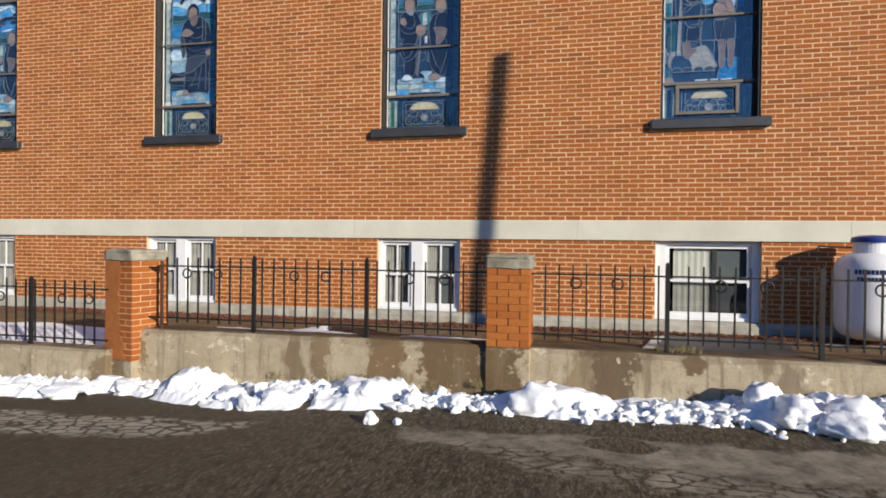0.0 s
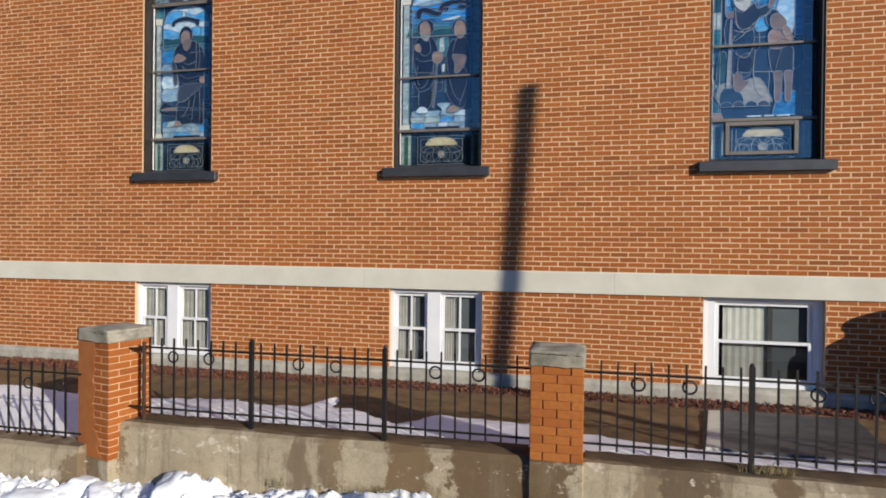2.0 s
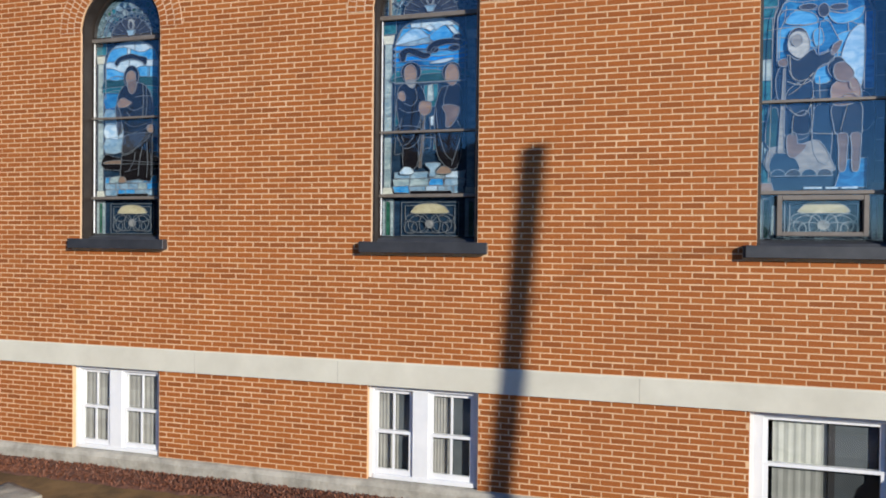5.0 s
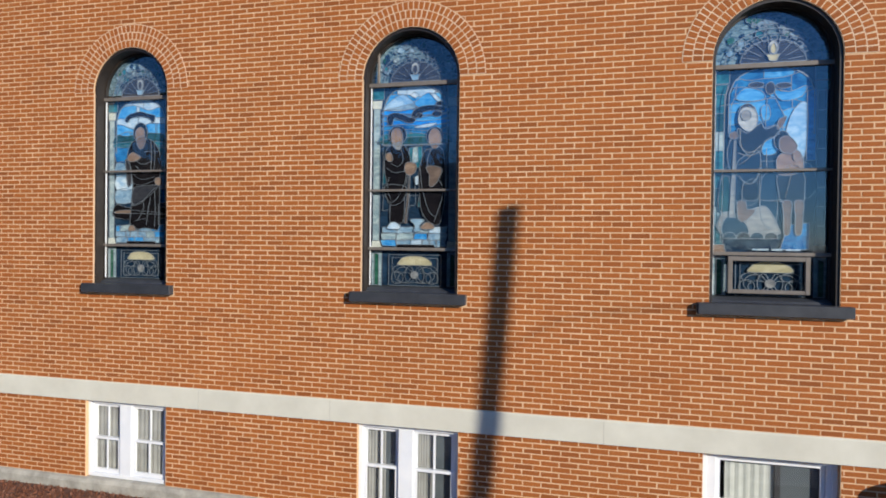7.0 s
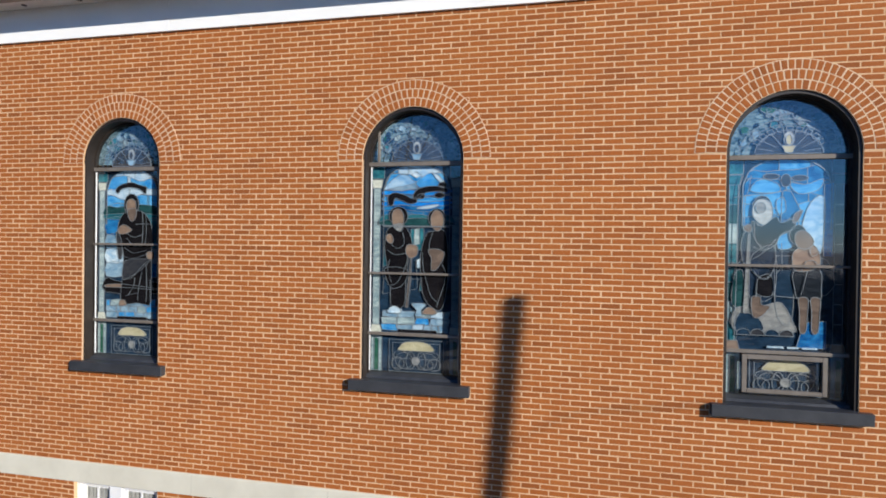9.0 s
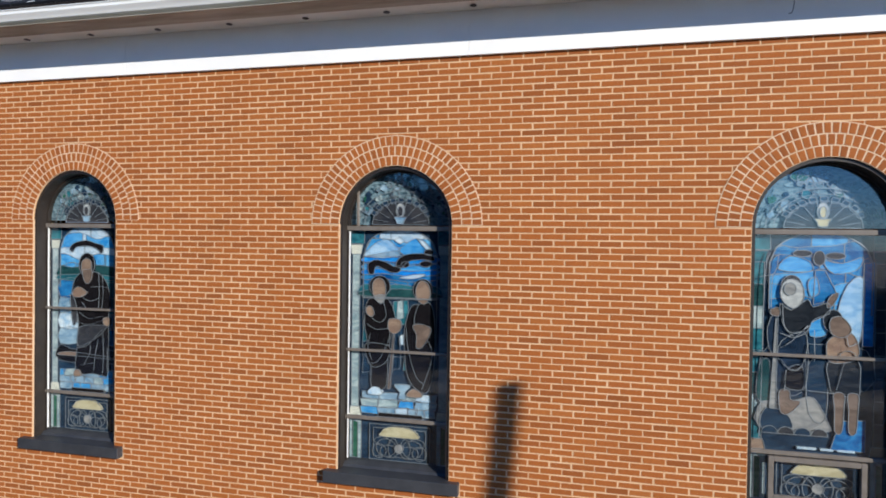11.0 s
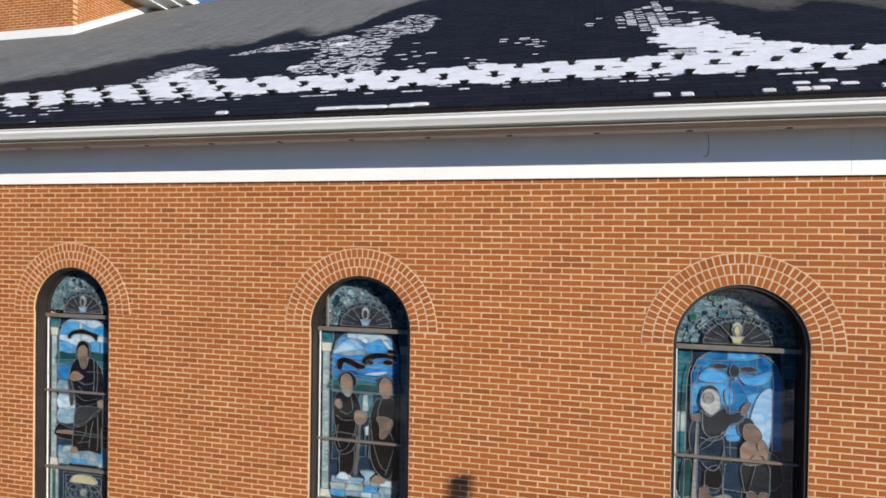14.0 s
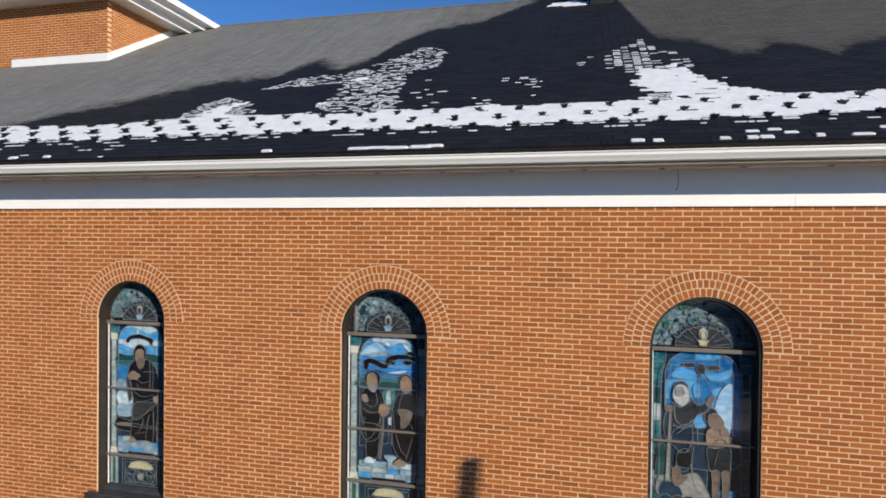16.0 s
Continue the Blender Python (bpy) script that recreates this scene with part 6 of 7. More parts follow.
def lump_mesh(seed, cuts=3, cut=(0.55, 0.85)):
    """A broken chunk of snow: a ball cut by a few planes, then roughened."""
    bm = bmesh.new()
    bmesh.ops.create_icosphere(bm, subdivisions=cuts, radius=1.0)
    r = random.Random(seed)
    flats = [(Vector((r.gauss(0, 1), r.gauss(0, 1), r.gauss(0, 0.8))).normalized(), r.uniform(*cut)) for _ in range(9)]
    for w in bm.verts:
        for n, d in flats:
            over = w.co.dot(n) - d
            if over > 0:
                w.co -= n * over * 0.85
        p = w.co.copy()
        w.co = p * (1 + 0.20 * noise.noise(p * 2.2 + Vector((0, seed * 2.3, 0))) + 0.14 * abs(noise.noise(p * 4.0 + Vector((seed, 0, 0)))) + 0.08 * noise.noise(p * 10.0))
        if w.co.z < -0.55:
            w.co.z = -0.55
    return mesh_of("snow_chunk", bm, SNOW, True)


LUMPS = [lump_mesh(s, 4) for s in range(7)]
CRUMBS = [lump_mesh(s + 20, 3, (0.35, 0.75)) for s in range(8)]
big = [(-1.80, -3.55, 0.22, 0.13), (4.54, -3.50, 0.18, 0.25), (4.70, -3.86, 0.22, 0.19), (4.95, -4.12, 0.2, 0.15), (5.15, -3.85, 0.25, 0.2), (5.5, -3.8, 0.26, 0.2), (6.0, -3.8, 0.25, 0.2), (2.72, -3.78, 0.24, 0.22),
       (3.00, -3.70, 0.28, 0.19), (3.24, -3.68, 0.16, 0.11), (-0.80, -3.55, 0.25, 0.24), (-0.62, -3.60, 0.19, 0.24), (-0.20, -3.74, 0.15, 0.14), (0.36, -3.90, 0.20, 0.15), (1.02, -3.62, 0.27, 0.19), (0.16, -4.08, 0.09, 0.13),
       (1.24, -3.72, 0.19, 0.20), (1.62, -3.75, 0.10, 0.14), (2.05, -3.78, 0.11, 0.12), (1.85, -3.55, 0.07, 0.17), (1.42, -4.32, 0.07, 0.09), (1.64, -4.30, 0.05, 0.04), (-1.5, -3.62, 0.2, 0.12), (-2.1, -3.80, 0.25, 0.10),
       (-2.7, -3.82, 0.25, 0.10), (2.26, -3.80, 0.07, 0.07)]
for k, (x, y, r, h) in enumerate(big):
    y = min(y, -3.60) if x > -1.6 else y
    o = tagged(new("snow_chunk", LUMPS[k % 7]), "rounded chunk of packed white snow on the road's edge", "snow chunk", "snow chunks")
    o.matrix_basis = pose(x, y, road_z(x) + h * 0.34, 0, 0, 47 * k) @ Matrix.Diagonal((r, r * 0.85, h * 0.72, 1))
rnd = random.Random(11)
for k in range(245):
    if k < 170:
        x, y = rnd.uniform(3.05, 4.45), rnd.triangular(-4.12, -3.45, -3.85)
        r = rnd.choice((0.015, 0.02, 0.025, 0.03, 0.04, 0.05))
    elif k < 210:
        x, y = rnd.uniform(1.55, 2.5), rnd.uniform(-3.95, -3.48)
        r = rnd.choice((0.02, 0.03, 0.04, 0.05))
    else:
        x = rnd.choice((rnd.uniform(-1.6, 1.5), rnd.uniform(4.2, 5.8)))
        y = rnd.triangular(-4.08, -3.5, -3.85) + (0.15 if x < -0.2 else 0.0) - (0.25 if x > 4 else 0)
        r = rnd.choice((0.02, 0.03, 0.05, 0.07, 0.09)) if y > -4.1 else 0.025
    o = tagged(new("snow_chunk", CRUMBS[k % 8]), "small crumb of snow on the road's edge", "snow chunk", "snow chunks")
    o.matrix_basis = pose(x, y, road_z(x) + max(0.0, bank_h(x, y)) + r * 0.35, 0, 0, rnd.uniform(0, 360)) @ Matrix.Diagonal((r * rnd.uniform(1.0, 1.7), r * rnd.uniform(0.8, 1.2), r * rnd.uniform(0.7, 1.1), 1))

# ---- roof: snow guards and melting snow ----
bm = bmesh.new()
box(bm, -0.03, 0.03, -0.03, 0.12, 0.0, 0.006)
lo = [bm.verts.new(v) for v in ((-0.022, -0.03, 0.004), (0.022, -0.03, 0.004), (0.022, -0.018, 0.004), (-0.022, -0.018, 0.004))]
hi = [bm.verts.new(v) for v in ((-0.06, -0.038, 0.055), (0.06, -0.038, 0.055), (0.06, -0.028, 0.055), (-0.06, -0.028, 0.055))]
bm.faces.new(lo[::-1])
bm.faces.new(hi)
for k in range(4):
    bm.faces.new((lo[k], lo[(k + 1) % 4], hi[(k + 1) % 4], hi[k]))
box(bm, -0.007, 0.007, -0.02, 0.07, 0.004, 0.035)
GUARD = mesh_of("snow_guard", bm, IRON)
lay = pose(0, 0, 0, math.degrees(slope), 0, 0)
guards = []
for row, (gy, off) in enumerate(((0.08, 0.03), (0.37, 0.335), (0.64, 0.01))):
    for i in range(-18, 14):
        gx = off + 0.61 * i + random.uniform(-0.012, 0.012)
        guards.append((gx, gy))
        o = tagged(new("snow_guard", GUARD), "small dark metal snow guard on the wet roof", "snow guard", "snow guards")
        o.matrix_basis = Matrix.Translation((gx, gy, roof_z(gy) + 0.008)) @ lay


def inside(x, y, poly):
    hit = False
    for (xa, ya), (xb, yb) in zip(poly, poly[1:] + poly[:1]):
        if (ya > y) != (yb > y) and x < xa + (y - ya) * (xb - xa) / (yb - ya):
            hit = not hit
    return hit


# where snow still lies: an outline on the slope (x, y), and how much of it is covered
STREAKS = [([(-3.35, 0.8), (-3.3, 1.5), (-3.0, 1.78), (-2.38, 1.5), (-1.8, 0.8)], 0.80),
           ([(-2.5, 2.15), (-2.04, 2.69), (-1.06, 2.9), (-0.41, 3.67), (0.05, 4.75), (0.55, 4.4), (0.66, 2.92), (0.2, 2.6), (-0.54, 2.35), (-1.45, 2.2)], 0.60),
           ([(-0.95, 0.8), (-0.85, 1.74), (-0.98, 2.6), (0.1, 2.7), (0.30, 1.9), (0.56, 0.8)], 0.74),
           ([(3.68, 3.17), (4.40, 3.95), (4.80, 3.1), (4.75, 2.3), (4.05, 2.0), (3.67, 2.6)], 0.57),
           ([(4.08, 1.45), (4.22, 2.1), (4.75, 2.35), (5.05, 1.55), (5.40, 1.13), (5.9, 0.75), (4.0, 0.7), (4.25, 1.06)], 0.95),
           ([(4.7, 2.9), (5.0, 2.4), (5.4, 1.5), (5.0, 1.3)], 0.25),
           ([(1.5, 0.8), (1.69, 1.67), (2.1, 2.1), (2.75, 2.1), (2.6, 0.8)], 0.13),
           ([(3.2, 2.4), (3.6, 3.3), (3.9, 2.7), (3.7, 2.2)], 0.12),
           ([(0.3, 0.9), (0.62, 2.4), (1.2, 2.2), (1.3, 0.9)], 0.14),
           ([(-4.4, 0.6), (-3.6, 1.1), (-3.2, 0.7)], 0.40)]
PATCH = [(2.62, 7.95), (2.85, 7.9), (3.05, 7.75), (3.2, 7.6), (2.75, 7.75), (2.95, 7.6), (3.3, 7.85), (3.1, 7.95), (2.55, 7.75), (3.0, 8.05)]
SLIPS = [(0.45, 0.30), (0.72, 0.36), (0.98, 0.34), (1.30, 0.30), (1.48, 0.24), (-0.87, 0.16), (3.95, 0.17), (4.18, 0.13), (4.9, 0.13), (5.19, 0.13), (5.34, 0.16), (5.88, 0.10), (6.30, 0.24), (-5.14, 0.16), (-4.53, 0.13)]
verts, faces = [], []
rnd = random.Random(3)


def dash(x, y, l, w, h):
    """A flat melting slip of snow, rounded at its ends, lying on the slope."""
    n = len(verts)
    ring = [(-0.5, -0.25), (-0.42, -0.5), (0.42, -0.5), (0.5, -0.2), (0.5, 0.25), (0.40, 0.5), (-0.40, 0.5), (-0.5, 0.2)]
    for lift, k in ((0.006, 1.0), (h, 0.86)):
        for a, b in ring:
            yy = y + b * w * k * math.cos(slope)
            p = Vector((x + a * l * k + 0 * lift, yy, roof_z(yy))) + out * lift
            verts.append(tuple(p))
    for i in range(8):
        j = (i + 1) % 8
        faces.append((n + i, n + j, n + 8 + j, n + 8 + i))
    faces.append(tuple(n + 8 + i for i in range(8)))


for gx, l in SLIPS:                                 # slips hanging at the gutter's edge
    dash(gx, -0.535 + rnd.uniform(-0.015, 0.015), l, rnd.uniform(0.05, 0.075), rnd.uniform(0.018, 0.026))
for gx, gy in ((5.23, -0.36), (5.47, -0.33), (5.62, -0.42), (6.6, -0.35)):
    dash(gx, gy, 0.16, 0.06, 0.015)
for gx, gy in PATCH:                                # a patch left near the ridge
    dash(gx, gy, rnd.uniform(0.25, 0.4), rnd.uniform(0.14, 0.2), rnd.uniform(0.015, 0.03))


def cover(x, y):
    """How much of the slope is covered by snow."""
    d = 0.0
    for poly, p in STREAKS:
        if inside(x, y, poly):
            d = max(d, p + 0.25 * wavy(x, y, 2.0, 1.0))
    top = 0.80 + 0.07 * wavy(x, 0, 1.3, 3.0) + 0.05 * wavy(x, 0, 5.0, 2.0) + 0.10 * hump_at(x, -2.4, 0.9) - 0.10 * hump_at(x, -5.0, 1.0)
    foot = 0.02 + 0.06 * wavy(x, 1.0, 1.7, 5.0)
    if foot - 0.02 < y < top:
        d = max(d, min(0.98, 0.45 + min(3.2 * (y - foot + 0.03), 5.0 * (top - y + 0.03))))
    elif foot - 0.16 < y <= foot:
        d = max(d, 0.30)
    if y < -0.1 and x < -3.5:
        d = max(d, 0.06)
    return d


def hump_at(x, at, half):
    return math.exp(-((x - at) / half) ** 2)


step = EXPOSE * 0.5
for k in range(int(5.0 / (step * math.cos(slope)))):
    y = ROOF_Y0 + 0.03 + k * step * math.cos(slope)
    x = -9.5 + rnd.uniform(0, 0.2)
    while x < 9.0:
        l = rnd.uniform(0.07, 0.20)
        c = x + l / 2
        d = cover(c, y)
        if 0.0 < d < 0.8 and y > 1.9 and c > 2.0:                   # thin snow keeps to the middles of the tabs
            l = TAB / 2
            c = (math.floor(c / l) + 0.5) * l
            d = d if (round(c / l) % 3) else 0.35 * d
        thin = d < 0.86
        west = 0.025 if c < -2.5 else 0.0
        if d > 0 and (not thin or d > 0.5 or k % 2 == 0 or (c > 2.0 and y > 1.9)):
            near = min((((c - gx) / (0.035 + west + 0.36 * l)) ** 2 + ((y - gy + 0.02) / (0.062 + west)) ** 2) for gx, gy in guards) if y < 0.85 else 9.0
            if rnd.random() < d and near > 1.0:
                if thin:
                    dash(c, y, l * rnd.uniform(0.7, 1.05), step * rnd.uniform(0.40, 0.68), rnd.uniform(0.0062, 0.008))
                else:
                    dash(c, y + rnd.uniform(-0.008, 0.008), l * 1.3, step * rnd.uniform(1.1, 1.45), rnd.uniform(0.0095, 0.0125))
        x += l
me = bpy.data.meshes.new("roof_snow")
me.from_pydata(verts, [], faces)
me.materials.append(ROOF_SNOW)
tagged(new("roof_snow", me), "melting snow in broken dashes on the shingles", "snow", kind="stuff")
vent = thing("roof_vent", "dark metal vent box on the roof near its ridge", "roof vent", bm=eased(3.45, 4.0, 7.55, 8.2, roof_z(7.5) - 0.1, roof_z(8.2) + 0.5, w=0.02), material=IRON)

# ---- raised brick block on the roof ----
TWX, TWY, TWZ = -8.82, 5.27, 13.46
tower = thing("tower", "orange brick tower block with white eaves and flashing", "tower", kind="structure")
part("mortar_body", bm_box(-15.5, TWX - 0.0025, TWY + 0.0025, 11.5, 10.0, TWZ + 0.3), MORTAR, tower)
bm = bmesh.new()
sweep(bm, [(TWY - 0.03, roof_z(TWY) - 0.05), (TWY + 0.02, roof_z(TWY) - 0.05), (TWY + 0.02, roof_z(TWY) + 0.20), (TWY - 0.015, roof_z(TWY) + 0.20), (TWY - 0.03, roof_z(TWY) + 0.19)], -11.9, TWX + 0.03)
part("front_flashing", bm, FLASHING, tower, "white metal flashing")
bm = bmesh.new()
a = [bm.verts.new((TWX + dx, y, roof_z(y) + dz)) for y in (TWY - 0.03, RIDGE_Y) for dx, dz in ((-0.02, -0.05), (0.03, -0.05), (0.03, 0.19), (-0.02, 0.20))]
for q in ((0, 1, 2, 3), (7, 6, 5, 4), (0, 4, 5, 1), (1, 5, 6, 2), (2, 6, 7, 3), (3, 7, 4, 0)):
    bm.faces.new([a[i] for i in q])
part("side_flashing", bm, FLASHING, tower, "white metal flashing")
part("flashing_corner", bm_box(TWX - 0.02, TWX + 0.031, TWY - 0.032, TWY + 0.05, roof_z(TWY) - 0.06, roof_z(TWY) + 0.19), FLASHING, tower)
part("soffit", bm_box(-15.9, TWX + 0.42, TWY - 0.42, 12.0, TWZ - 0.0, TWZ + 0.05), SOFFIT_PAINT, tower)
bm = bmesh.new()
for d0, d1, za, zb in ((0.42, 0.48, -0.02, 0.30), (0.48, 0.78, 0.14, 0.36), (0.78, 1.00, 0.27, 0.44)):
    box(bm, -16.0, TWX + d1, TWY - d1, TWY - d0, TWZ + za, TWZ + zb)
    box(bm, TWX + d0, TWX + d1, TWY - d0, 12.0, TWZ + za, TWZ + zb)
part("cornice", bm, WHITE_PAINT, tower, "white stepped cornice")
part("hood", bm_box(-15.9, TWX + 0.5, TWY - 0.5, 12.0, TWZ + 0.36, TWZ + 0.5), SHINGLE, tower)

# ---- utility pole and its wire, across the road ----
pole = thing("utility_pole", "leaning weathered wooden utility pole across the road", "utility pole", at=(10.3, -7.0, road_z(10)))
bm = bmesh.new()
rod(bm, (10.33, -7.0, road_z(10) - 0.3), (11.07, -7.0, 8.15), 0.105, 16, 0.092)
part("shaft", bm, POLE_WOOD, pole)
bm = bmesh.new()
pts = [Vector((10.95, -7, 6.36)), Vector((11.5, -7, 6.72)), Vector((11.9, -7, 6.88)), Vector((13.0, -7, 7.03)), Vector((15.5, -7, 7.37)), Vector((21.4, -7, 8.2)), Vector((36.4, -7, 10.3))]
for a, b in zip(pts, pts[1:]):
    rod(bm, a, b, 0.0085, 6)
part("wire", bm, IRON, pole, "black overhead cable")

# ---- bare woods added across the road, unseen, to darken what the panes mirror ----
bm = bmesh.new()
rnd = random.Random(31)
for k in range(420):
    x = rnd.uniform(-60, 75)
    edge = max(0.0, min(1.0, (4.0 - x) / 7.0))
    y = rnd.uniform(-31, -25)
    tall = (4.2 + 8.5 * edge) * rnd.uniform(0.75, 1.1)
    lean = rnd.uniform(-0.6, 0.6)
    rod(bm, (x, y, -1.0), (x + lean, y, tall * 0.55), 0.16, 5, 0.09)
    for q in range(9):
        h0 = tall * rnd.uniform(0.15, 0.6)
        a, l = rnd.uniform(0, 6.28), tall * rnd.uniform(0.25, 0.45)
        p = (x + lean * h0 / (tall * 0.55), y, h0)
        e = (p[0] + l * 0.6 * math.cos(a), y + l * 0.5 * math.sin(a), min(tall, h0 + l * 0.85))
        rod(bm, p, e, 0.06, 4, 0.02)
        for w in range(2):
            f = (p[0] + (e[0] - p[0]) * 0.6, p[1] + (e[1] - p[1]) * 0.6, p[2] + (e[2] - p[2]) * 0.6)
            rod(bm, f, (f[0] + rnd.uniform(-1.2, 1.2), f[1] + rnd.uniform(-0.8, 0.8), min(tall, f[2] + rnd.uniform(0.3, 1.6))), 0.035, 4, 0.012)
thing("far_woods", "added row of dark bare trees across the road, out of view, darkening the panes' reflections", "woods", kind="stuff", bm=bm, material=FAR_TREES)
bm = bmesh.new()
xs = steps(-70, 80, 1.5)
for xa, xb in zip(xs, xs[1:]):
    hs = [(3.0 + 7.0 * max(0.0, min(1.0, (4.0 - x) / 7.0))) * (1 + 0.25 * wavy(x, 0, 0.35, 4.0)) for x in (xa, xb)]
    vs = [bm.verts.new(p) for p in ((xa, -32, -1.5), (xb, -32, -1.5), (xb, -32, hs[1]), (xa, -32, hs[0]), (xa, -35, -1.5), (xb, -35, -1.5), (xb, -35, hs[1]), (xa, -35, hs[0]))]
    for q in ((0, 1, 2, 3), (5, 4, 7, 6), (3, 2, 6, 7)):
        bm.faces.new([vs[i] for i in q])
thing("thicket", "added dark screen behind the bare trees, keeping low sky out of the panes", "woods", kind="stuff", bm=bm, material=FAR_TREES)

# ---- dead grass at the wall's foot, and litter ----
verts, faces = [], []
rnd = random.Random(8)
for x0, x1, y, z, n in ((0.3, 1.9, -3.405, 0.02, 260), (3.75, 4.15, -3.27, 0.43, 110), (2.05, 2.25, -3.42, 0.05, 60), (3.0, 3.6, -0.35, 0.19, 60), (-0.1, 0.2, -3.405, 0.0, 40)):
    for _ in range(n):
        x = rnd.triangular(x0, x1, (x0 + x1) / 2)
        yy = y + rnd.uniform(-0.03, 0.02)
        hgt, lean, a = rnd.uniform(0.03, 0.10), rnd.uniform(-0.05, 0.05), rnd.uniform(0, 3.14)
        dx, dy = 0.0022 * math.cos(a), 0.0022 * math.sin(a)
        m = len(verts)
        verts += [(x - dx, yy - dy, z), (x + dx, yy + dy, z), (x + lean * 0.5 + dx, yy - 0.01, z + hgt * 0.7), (x + lean * 0.5 - dx, yy - 0.01, z + hgt * 0.7), (x + lean, yy - 0.02, z + hgt)]
        faces += [(m, m + 1, m + 2, m + 3), (m + 3, m + 2, m + 4)]
me = bpy.data.meshes.new("dead_grass")
me.from_pydata(verts, [], faces)
me.materials.append(surface("straw_grass", (0.16, 0.13, 0.05), (0.33, 0.28, 0.13), 0.9, 30.0, 90.0, 0.0))
tagged(new("dead_grass", me), "tufts of dry grass at the foot of the wall", "grass", kind="stuff")

# ---- bricks of the church wall ----


def cuts_at(z):
    """Stretches of a course at height z that openings and arch rings take up."""
    gaps = []
    for (cx, r), (a, b) in zip(TALL, LOW):
        if z < BAND_Z0:
            gaps.append((a, b))
        elif OPEN_LOW - 0.13 < z < OPEN_LOW:
            gaps.append((cx - r - 0.131, cx + r + 0.121))
        elif OPEN_LOW <= z < spring_of(cx):
            gaps.append((cx - r, cx + r))
        elif spring_of(cx) <= z < spring_of(cx) + r + RING - 0.06:
            w = math.sqrt(max(0.0, (r + RING - 0.05) ** 2 - (z - spring_of(cx)) ** 2))
            gaps.append((cx - w, cx + w))
    return sorted(gaps)


def courses():
    n = round((BRICK_TOP - BAND_Z1) / COURSE)
    h = (BRICK_TOP - BAND_Z1) / n
    for k in range(n):
        yield k, BAND_Z1 + k * h, h
    n2 = round((BAND_Z0 - LOW_Z0) / COURSE)
    h2 = (BAND_Z0 - LOW_Z0) / n2
    for k in range(n2):
        yield k + 1, LOW_Z0 + k * h2, h2


rnd = random.Random(21)
bricks = []                                        # x0, x1, z0, z1, proud
for k, z, h in courses():
    gaps = cuts_at(z + h / 2)
    free, x = [], WEST
    for a, b in gaps:
        free.append((x, a))
        x = b
    free.append((x, EAST))
    shift = (k % 2) * LENGTH / 2 + rnd.uniform(-0.012, 0.012)
    for a, b in free:
        x = math.floor((a - shift) / LENGTH) * LENGTH + shift
        while x < b:
            j = rnd.uniform(-0.004, 0.004)
            xa, xb = max(x + JOINT / 2, a + 0.004), min(x + LENGTH - JOINT / 2 + j, b - 0.004)
            if xb - xa > 0.02:
                bricks.append((xa, xb, z + JOINT / 2 + rnd.uniform(-0.0012, 0.0012), z + h - JOINT / 2 + rnd.uniform(-0.0012, 0.0012), rnd.uniform(-0.0014, 0.0008)))
            x += LENGTH


def brick_faces(verts, faces, xa, xb, za, zb, y):
    """Front and four sides of a brick, its arrises eased."""
    e = 0.0028
    n = len(verts)
    wob = [(rnd.uniform(-0.0022, 0.0022), rnd.uniform(-0.0018, 0.0018)) for _ in range(4)]
    verts += [(xa, 0.02, za), (xb, 0.02, za), (xb, 0.02, zb), (xa, 0.02, zb),
              *[(x + w[0], y + e, z + w[1]) for (x, z), w in zip(((xa, za), (xb, za), (xb, zb), (xa, zb)), wob)],
              *[(x + w[0], y, z + w[1]) for (x, z), w in zip(((xa + e, za + e), (xb - e, za + e), (xb - e, zb - e), (xa + e, zb - e)), wob)]]
    faces.append((n + 8, n + 9, n + 10, n + 11))
    for i in range(4):
        j = (i + 1) % 4
        faces += [(n + i, n + j, n + 4 + j, n + 4 + i), (n + 4 + i, n + 4 + j, n + 8 + j, n + 8 + i)]


singles = [b for b in bricks if 1.62 < b[0] < 3.9 and 2.3 < b[2] < 4.25][:300]
chosen = set(singles)
verts, faces = [], []
for b in bricks:
    if b not in chosen:
        brick_faces(verts, faces, *b)
me = bpy.data.meshes.new("brickwork")
me.from_pydata(verts, [], faces)
me.materials.append(BRICK_FIELD)
field = new("brickwork", me)
field.parent = wall_street
tagged(field, kind="stuff")
shared = {}
for xa, xb, za, zb, y in singles:
    key = round((xb - xa) / 0.004)
    if key not in shared:
        vs, fs = [], []
        w, hh = key * 0.004, COURSE - JOINT
        brick_faces(vs, fs, -w / 2, w / 2, -hh / 2, hh / 2, 0.0)
        me = bpy.data.meshes.new("brick")
        me.from_pydata(vs, [], fs)
        me.materials.append(BRICK_PIECE)
        shared[key] = me
    piece("brick", shared[key], wall_street, pose((xa + xb) / 2, y, (za + zb) / 2))

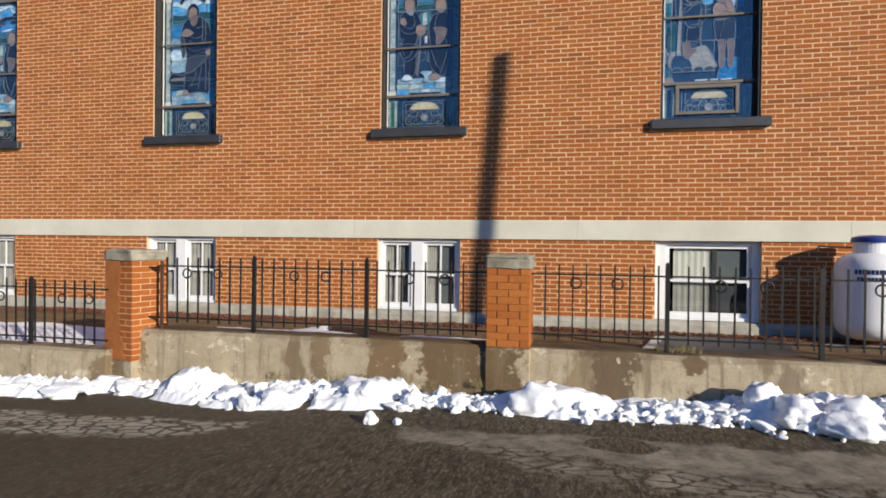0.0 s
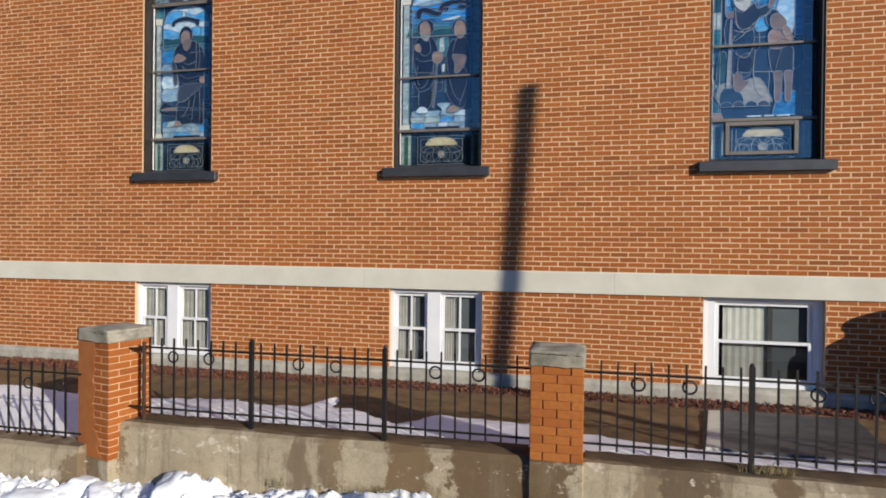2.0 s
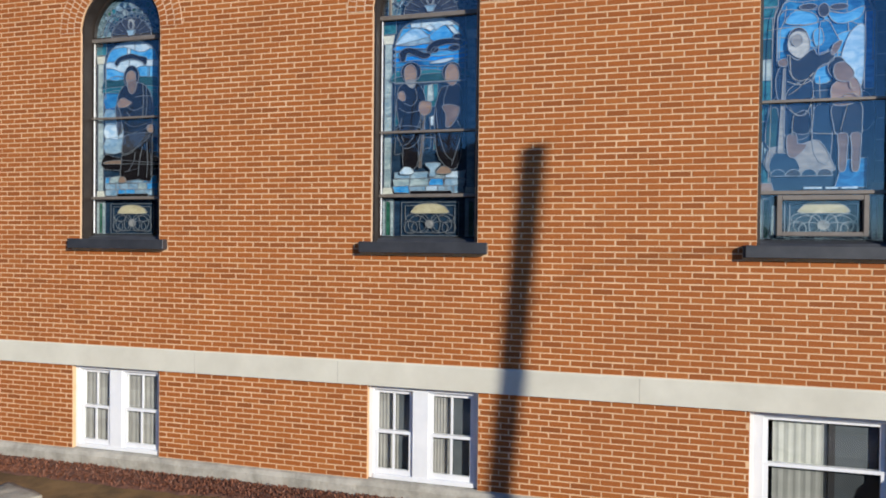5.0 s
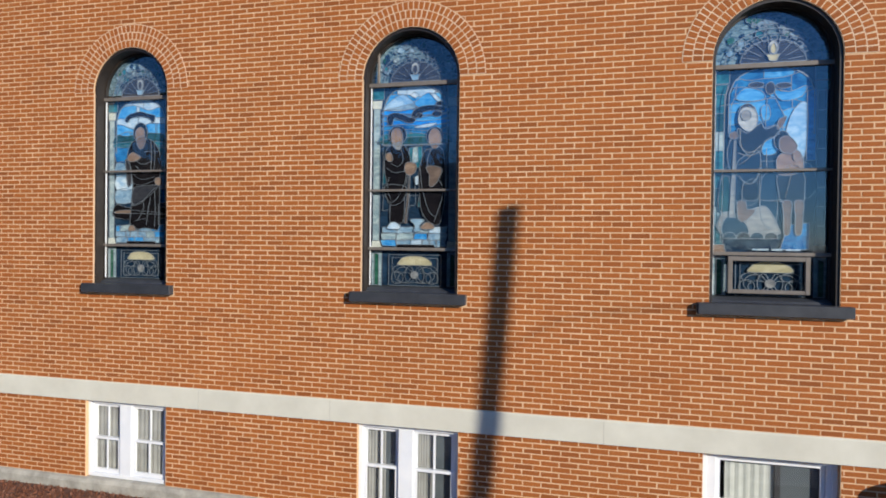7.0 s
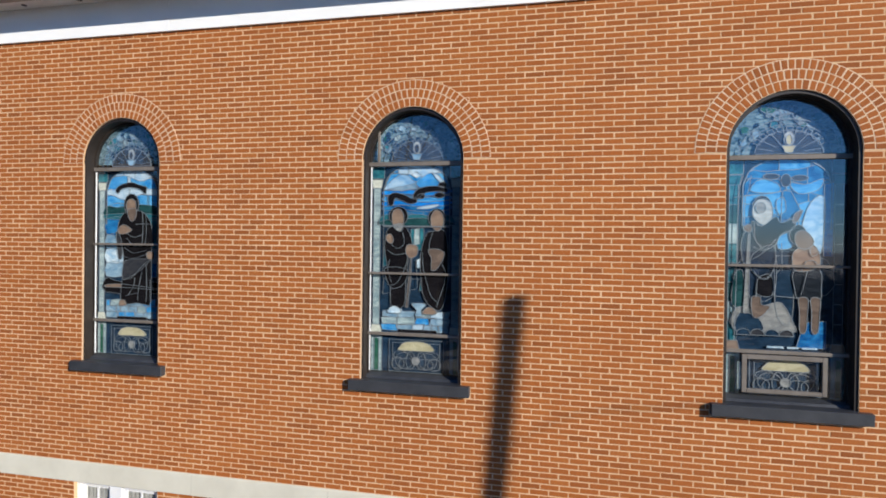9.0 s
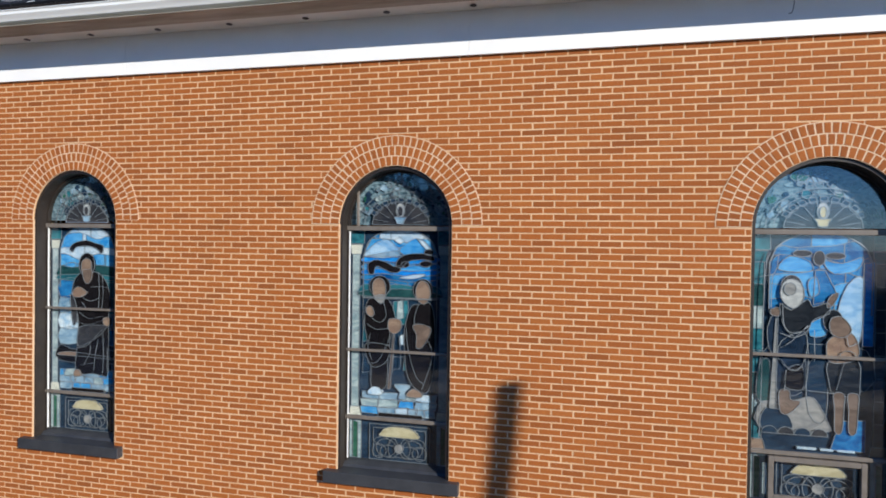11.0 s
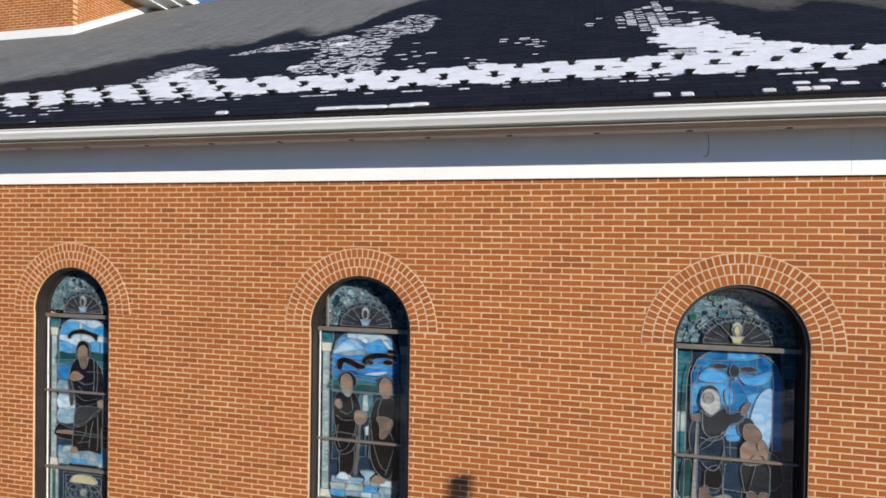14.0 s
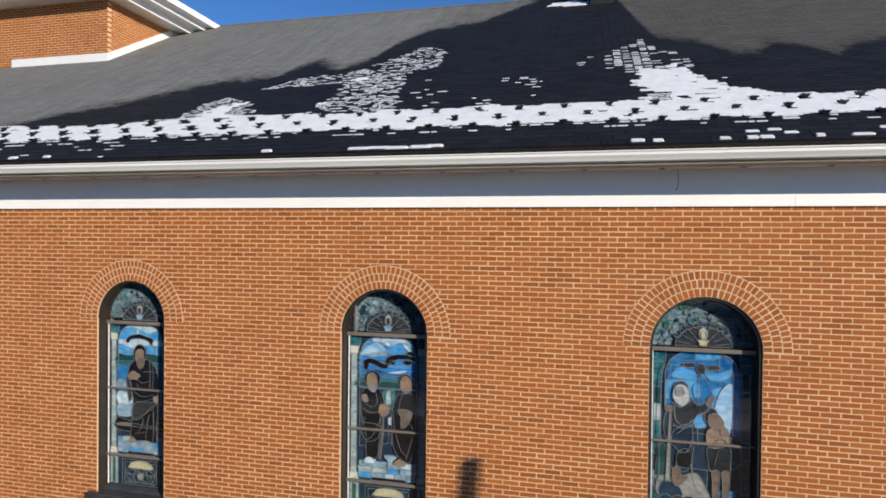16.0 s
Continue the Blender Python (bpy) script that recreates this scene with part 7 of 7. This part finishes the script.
# arch rings: three rows of headers on end
bm = bmesh.new()
for cx, r in TALL:
    inner, outer = arc(cx, spring_of(cx), r + 0.001, 0, 180, 40), arc(cx, spring_of(cx), r + RING + 0.003, 0, 180, 40)
    for k in range(40):
        slab(bm, [inner[k], outer[k], outer[k + 1], inner[k + 1]], -0.0035, 0.018)
part("arch_mortar", bm, PALE_MORTAR, wall_street, "whitish mortar round the arches")
verts, faces = [], []
for cx, r in TALL:
    for row in range(3):
        r0, r1 = r + 0.004 + row * RING / 3, r + (row + 1) * RING / 3 - 0.007
        n = int(math.pi * (r0 + r1) / 2 / 0.069)
        for i in range(n):
            a0 = math.pi * (i + 0.10) / n + rnd.uniform(-0.002, 0.002)
            a1 = math.pi * (i + 0.90) / n + rnd.uniform(-0.003, 0.003)
            y = rnd.uniform(-0.0068, -0.0050)
            m = len(verts)
            q = [(r0, a1), (r0, a0), (r1, a0), (r1, a1)]
            for yy, s in ((0.02, 0.0), (y + 0.0025, 0.0), (y, 0.0025)):
                rm, am = (r0 + r1) / 2, (a0 + a1) / 2
                for rr, aa in q:
                    rr2 = rr + (s if rr < rm else -s)
                    aa2 = aa + (s / rr if aa < am else -s / rr)
                    verts.append((cx + rr2 * math.cos(aa2), yy, spring_of(cx) + rr2 * math.sin(aa2)))
            faces.append((m + 8, m + 9, m + 10, m + 11))
            for e in range(4):
                f = (e + 1) % 4
                faces += [(m + e, m + f, m + 4 + f, m + 4 + e), (m + 4 + e, m + 4 + f, m + 8 + f, m + 8 + e)]
me = bpy.data.meshes.new("arch_bricks")
me.from_pydata(verts, [], faces)
me.materials.append(BRICK_FIELD)
ar = new("arch_bricks", me)
ar.parent = wall_street
tagged(ar, kind="stuff")

# tower bricks, front and side
verts, faces = [], []
k, z = 0, 11.3
while z < TWZ - 0.05:
    x = -12.6 + (k % 2) * LENGTH / 2
    while x < TWX - 0.02:
        xb = min(x + LENGTH - JOINT, TWX)
        n = len(verts)
        brick_faces(verts, faces, x, xb, z + JOINT / 2, z + COURSE - JOINT / 2, rnd.uniform(-0.002, 0.002))
        for i in range(n, len(verts)):
            verts[i] = (verts[i][0], verts[i][1] + TWY, verts[i][2])
        x += LENGTH
    y = TWY + 0.012 + ((k + 1) % 2) * LENGTH / 2
    while y < 9.2:
        n = len(verts)
        brick_faces(verts, faces, y, y + LENGTH - JOINT, z + JOINT / 2, z + COURSE - JOINT / 2, rnd.uniform(-0.002, 0.002))
        for i in range(n, len(verts)):
            verts[i] = (TWX - verts[i][1], verts[i][0], verts[i][2])
        y += LENGTH
    k, z = k + 1, z + COURSE
me = bpy.data.meshes.new("tower_brickwork")
me.from_pydata(verts, [], faces)
me.materials.append(BRICK_FIELD)
tb = new("tower_brickwork", me)
tb.parent = tower
tagged(tb, kind="stuff")
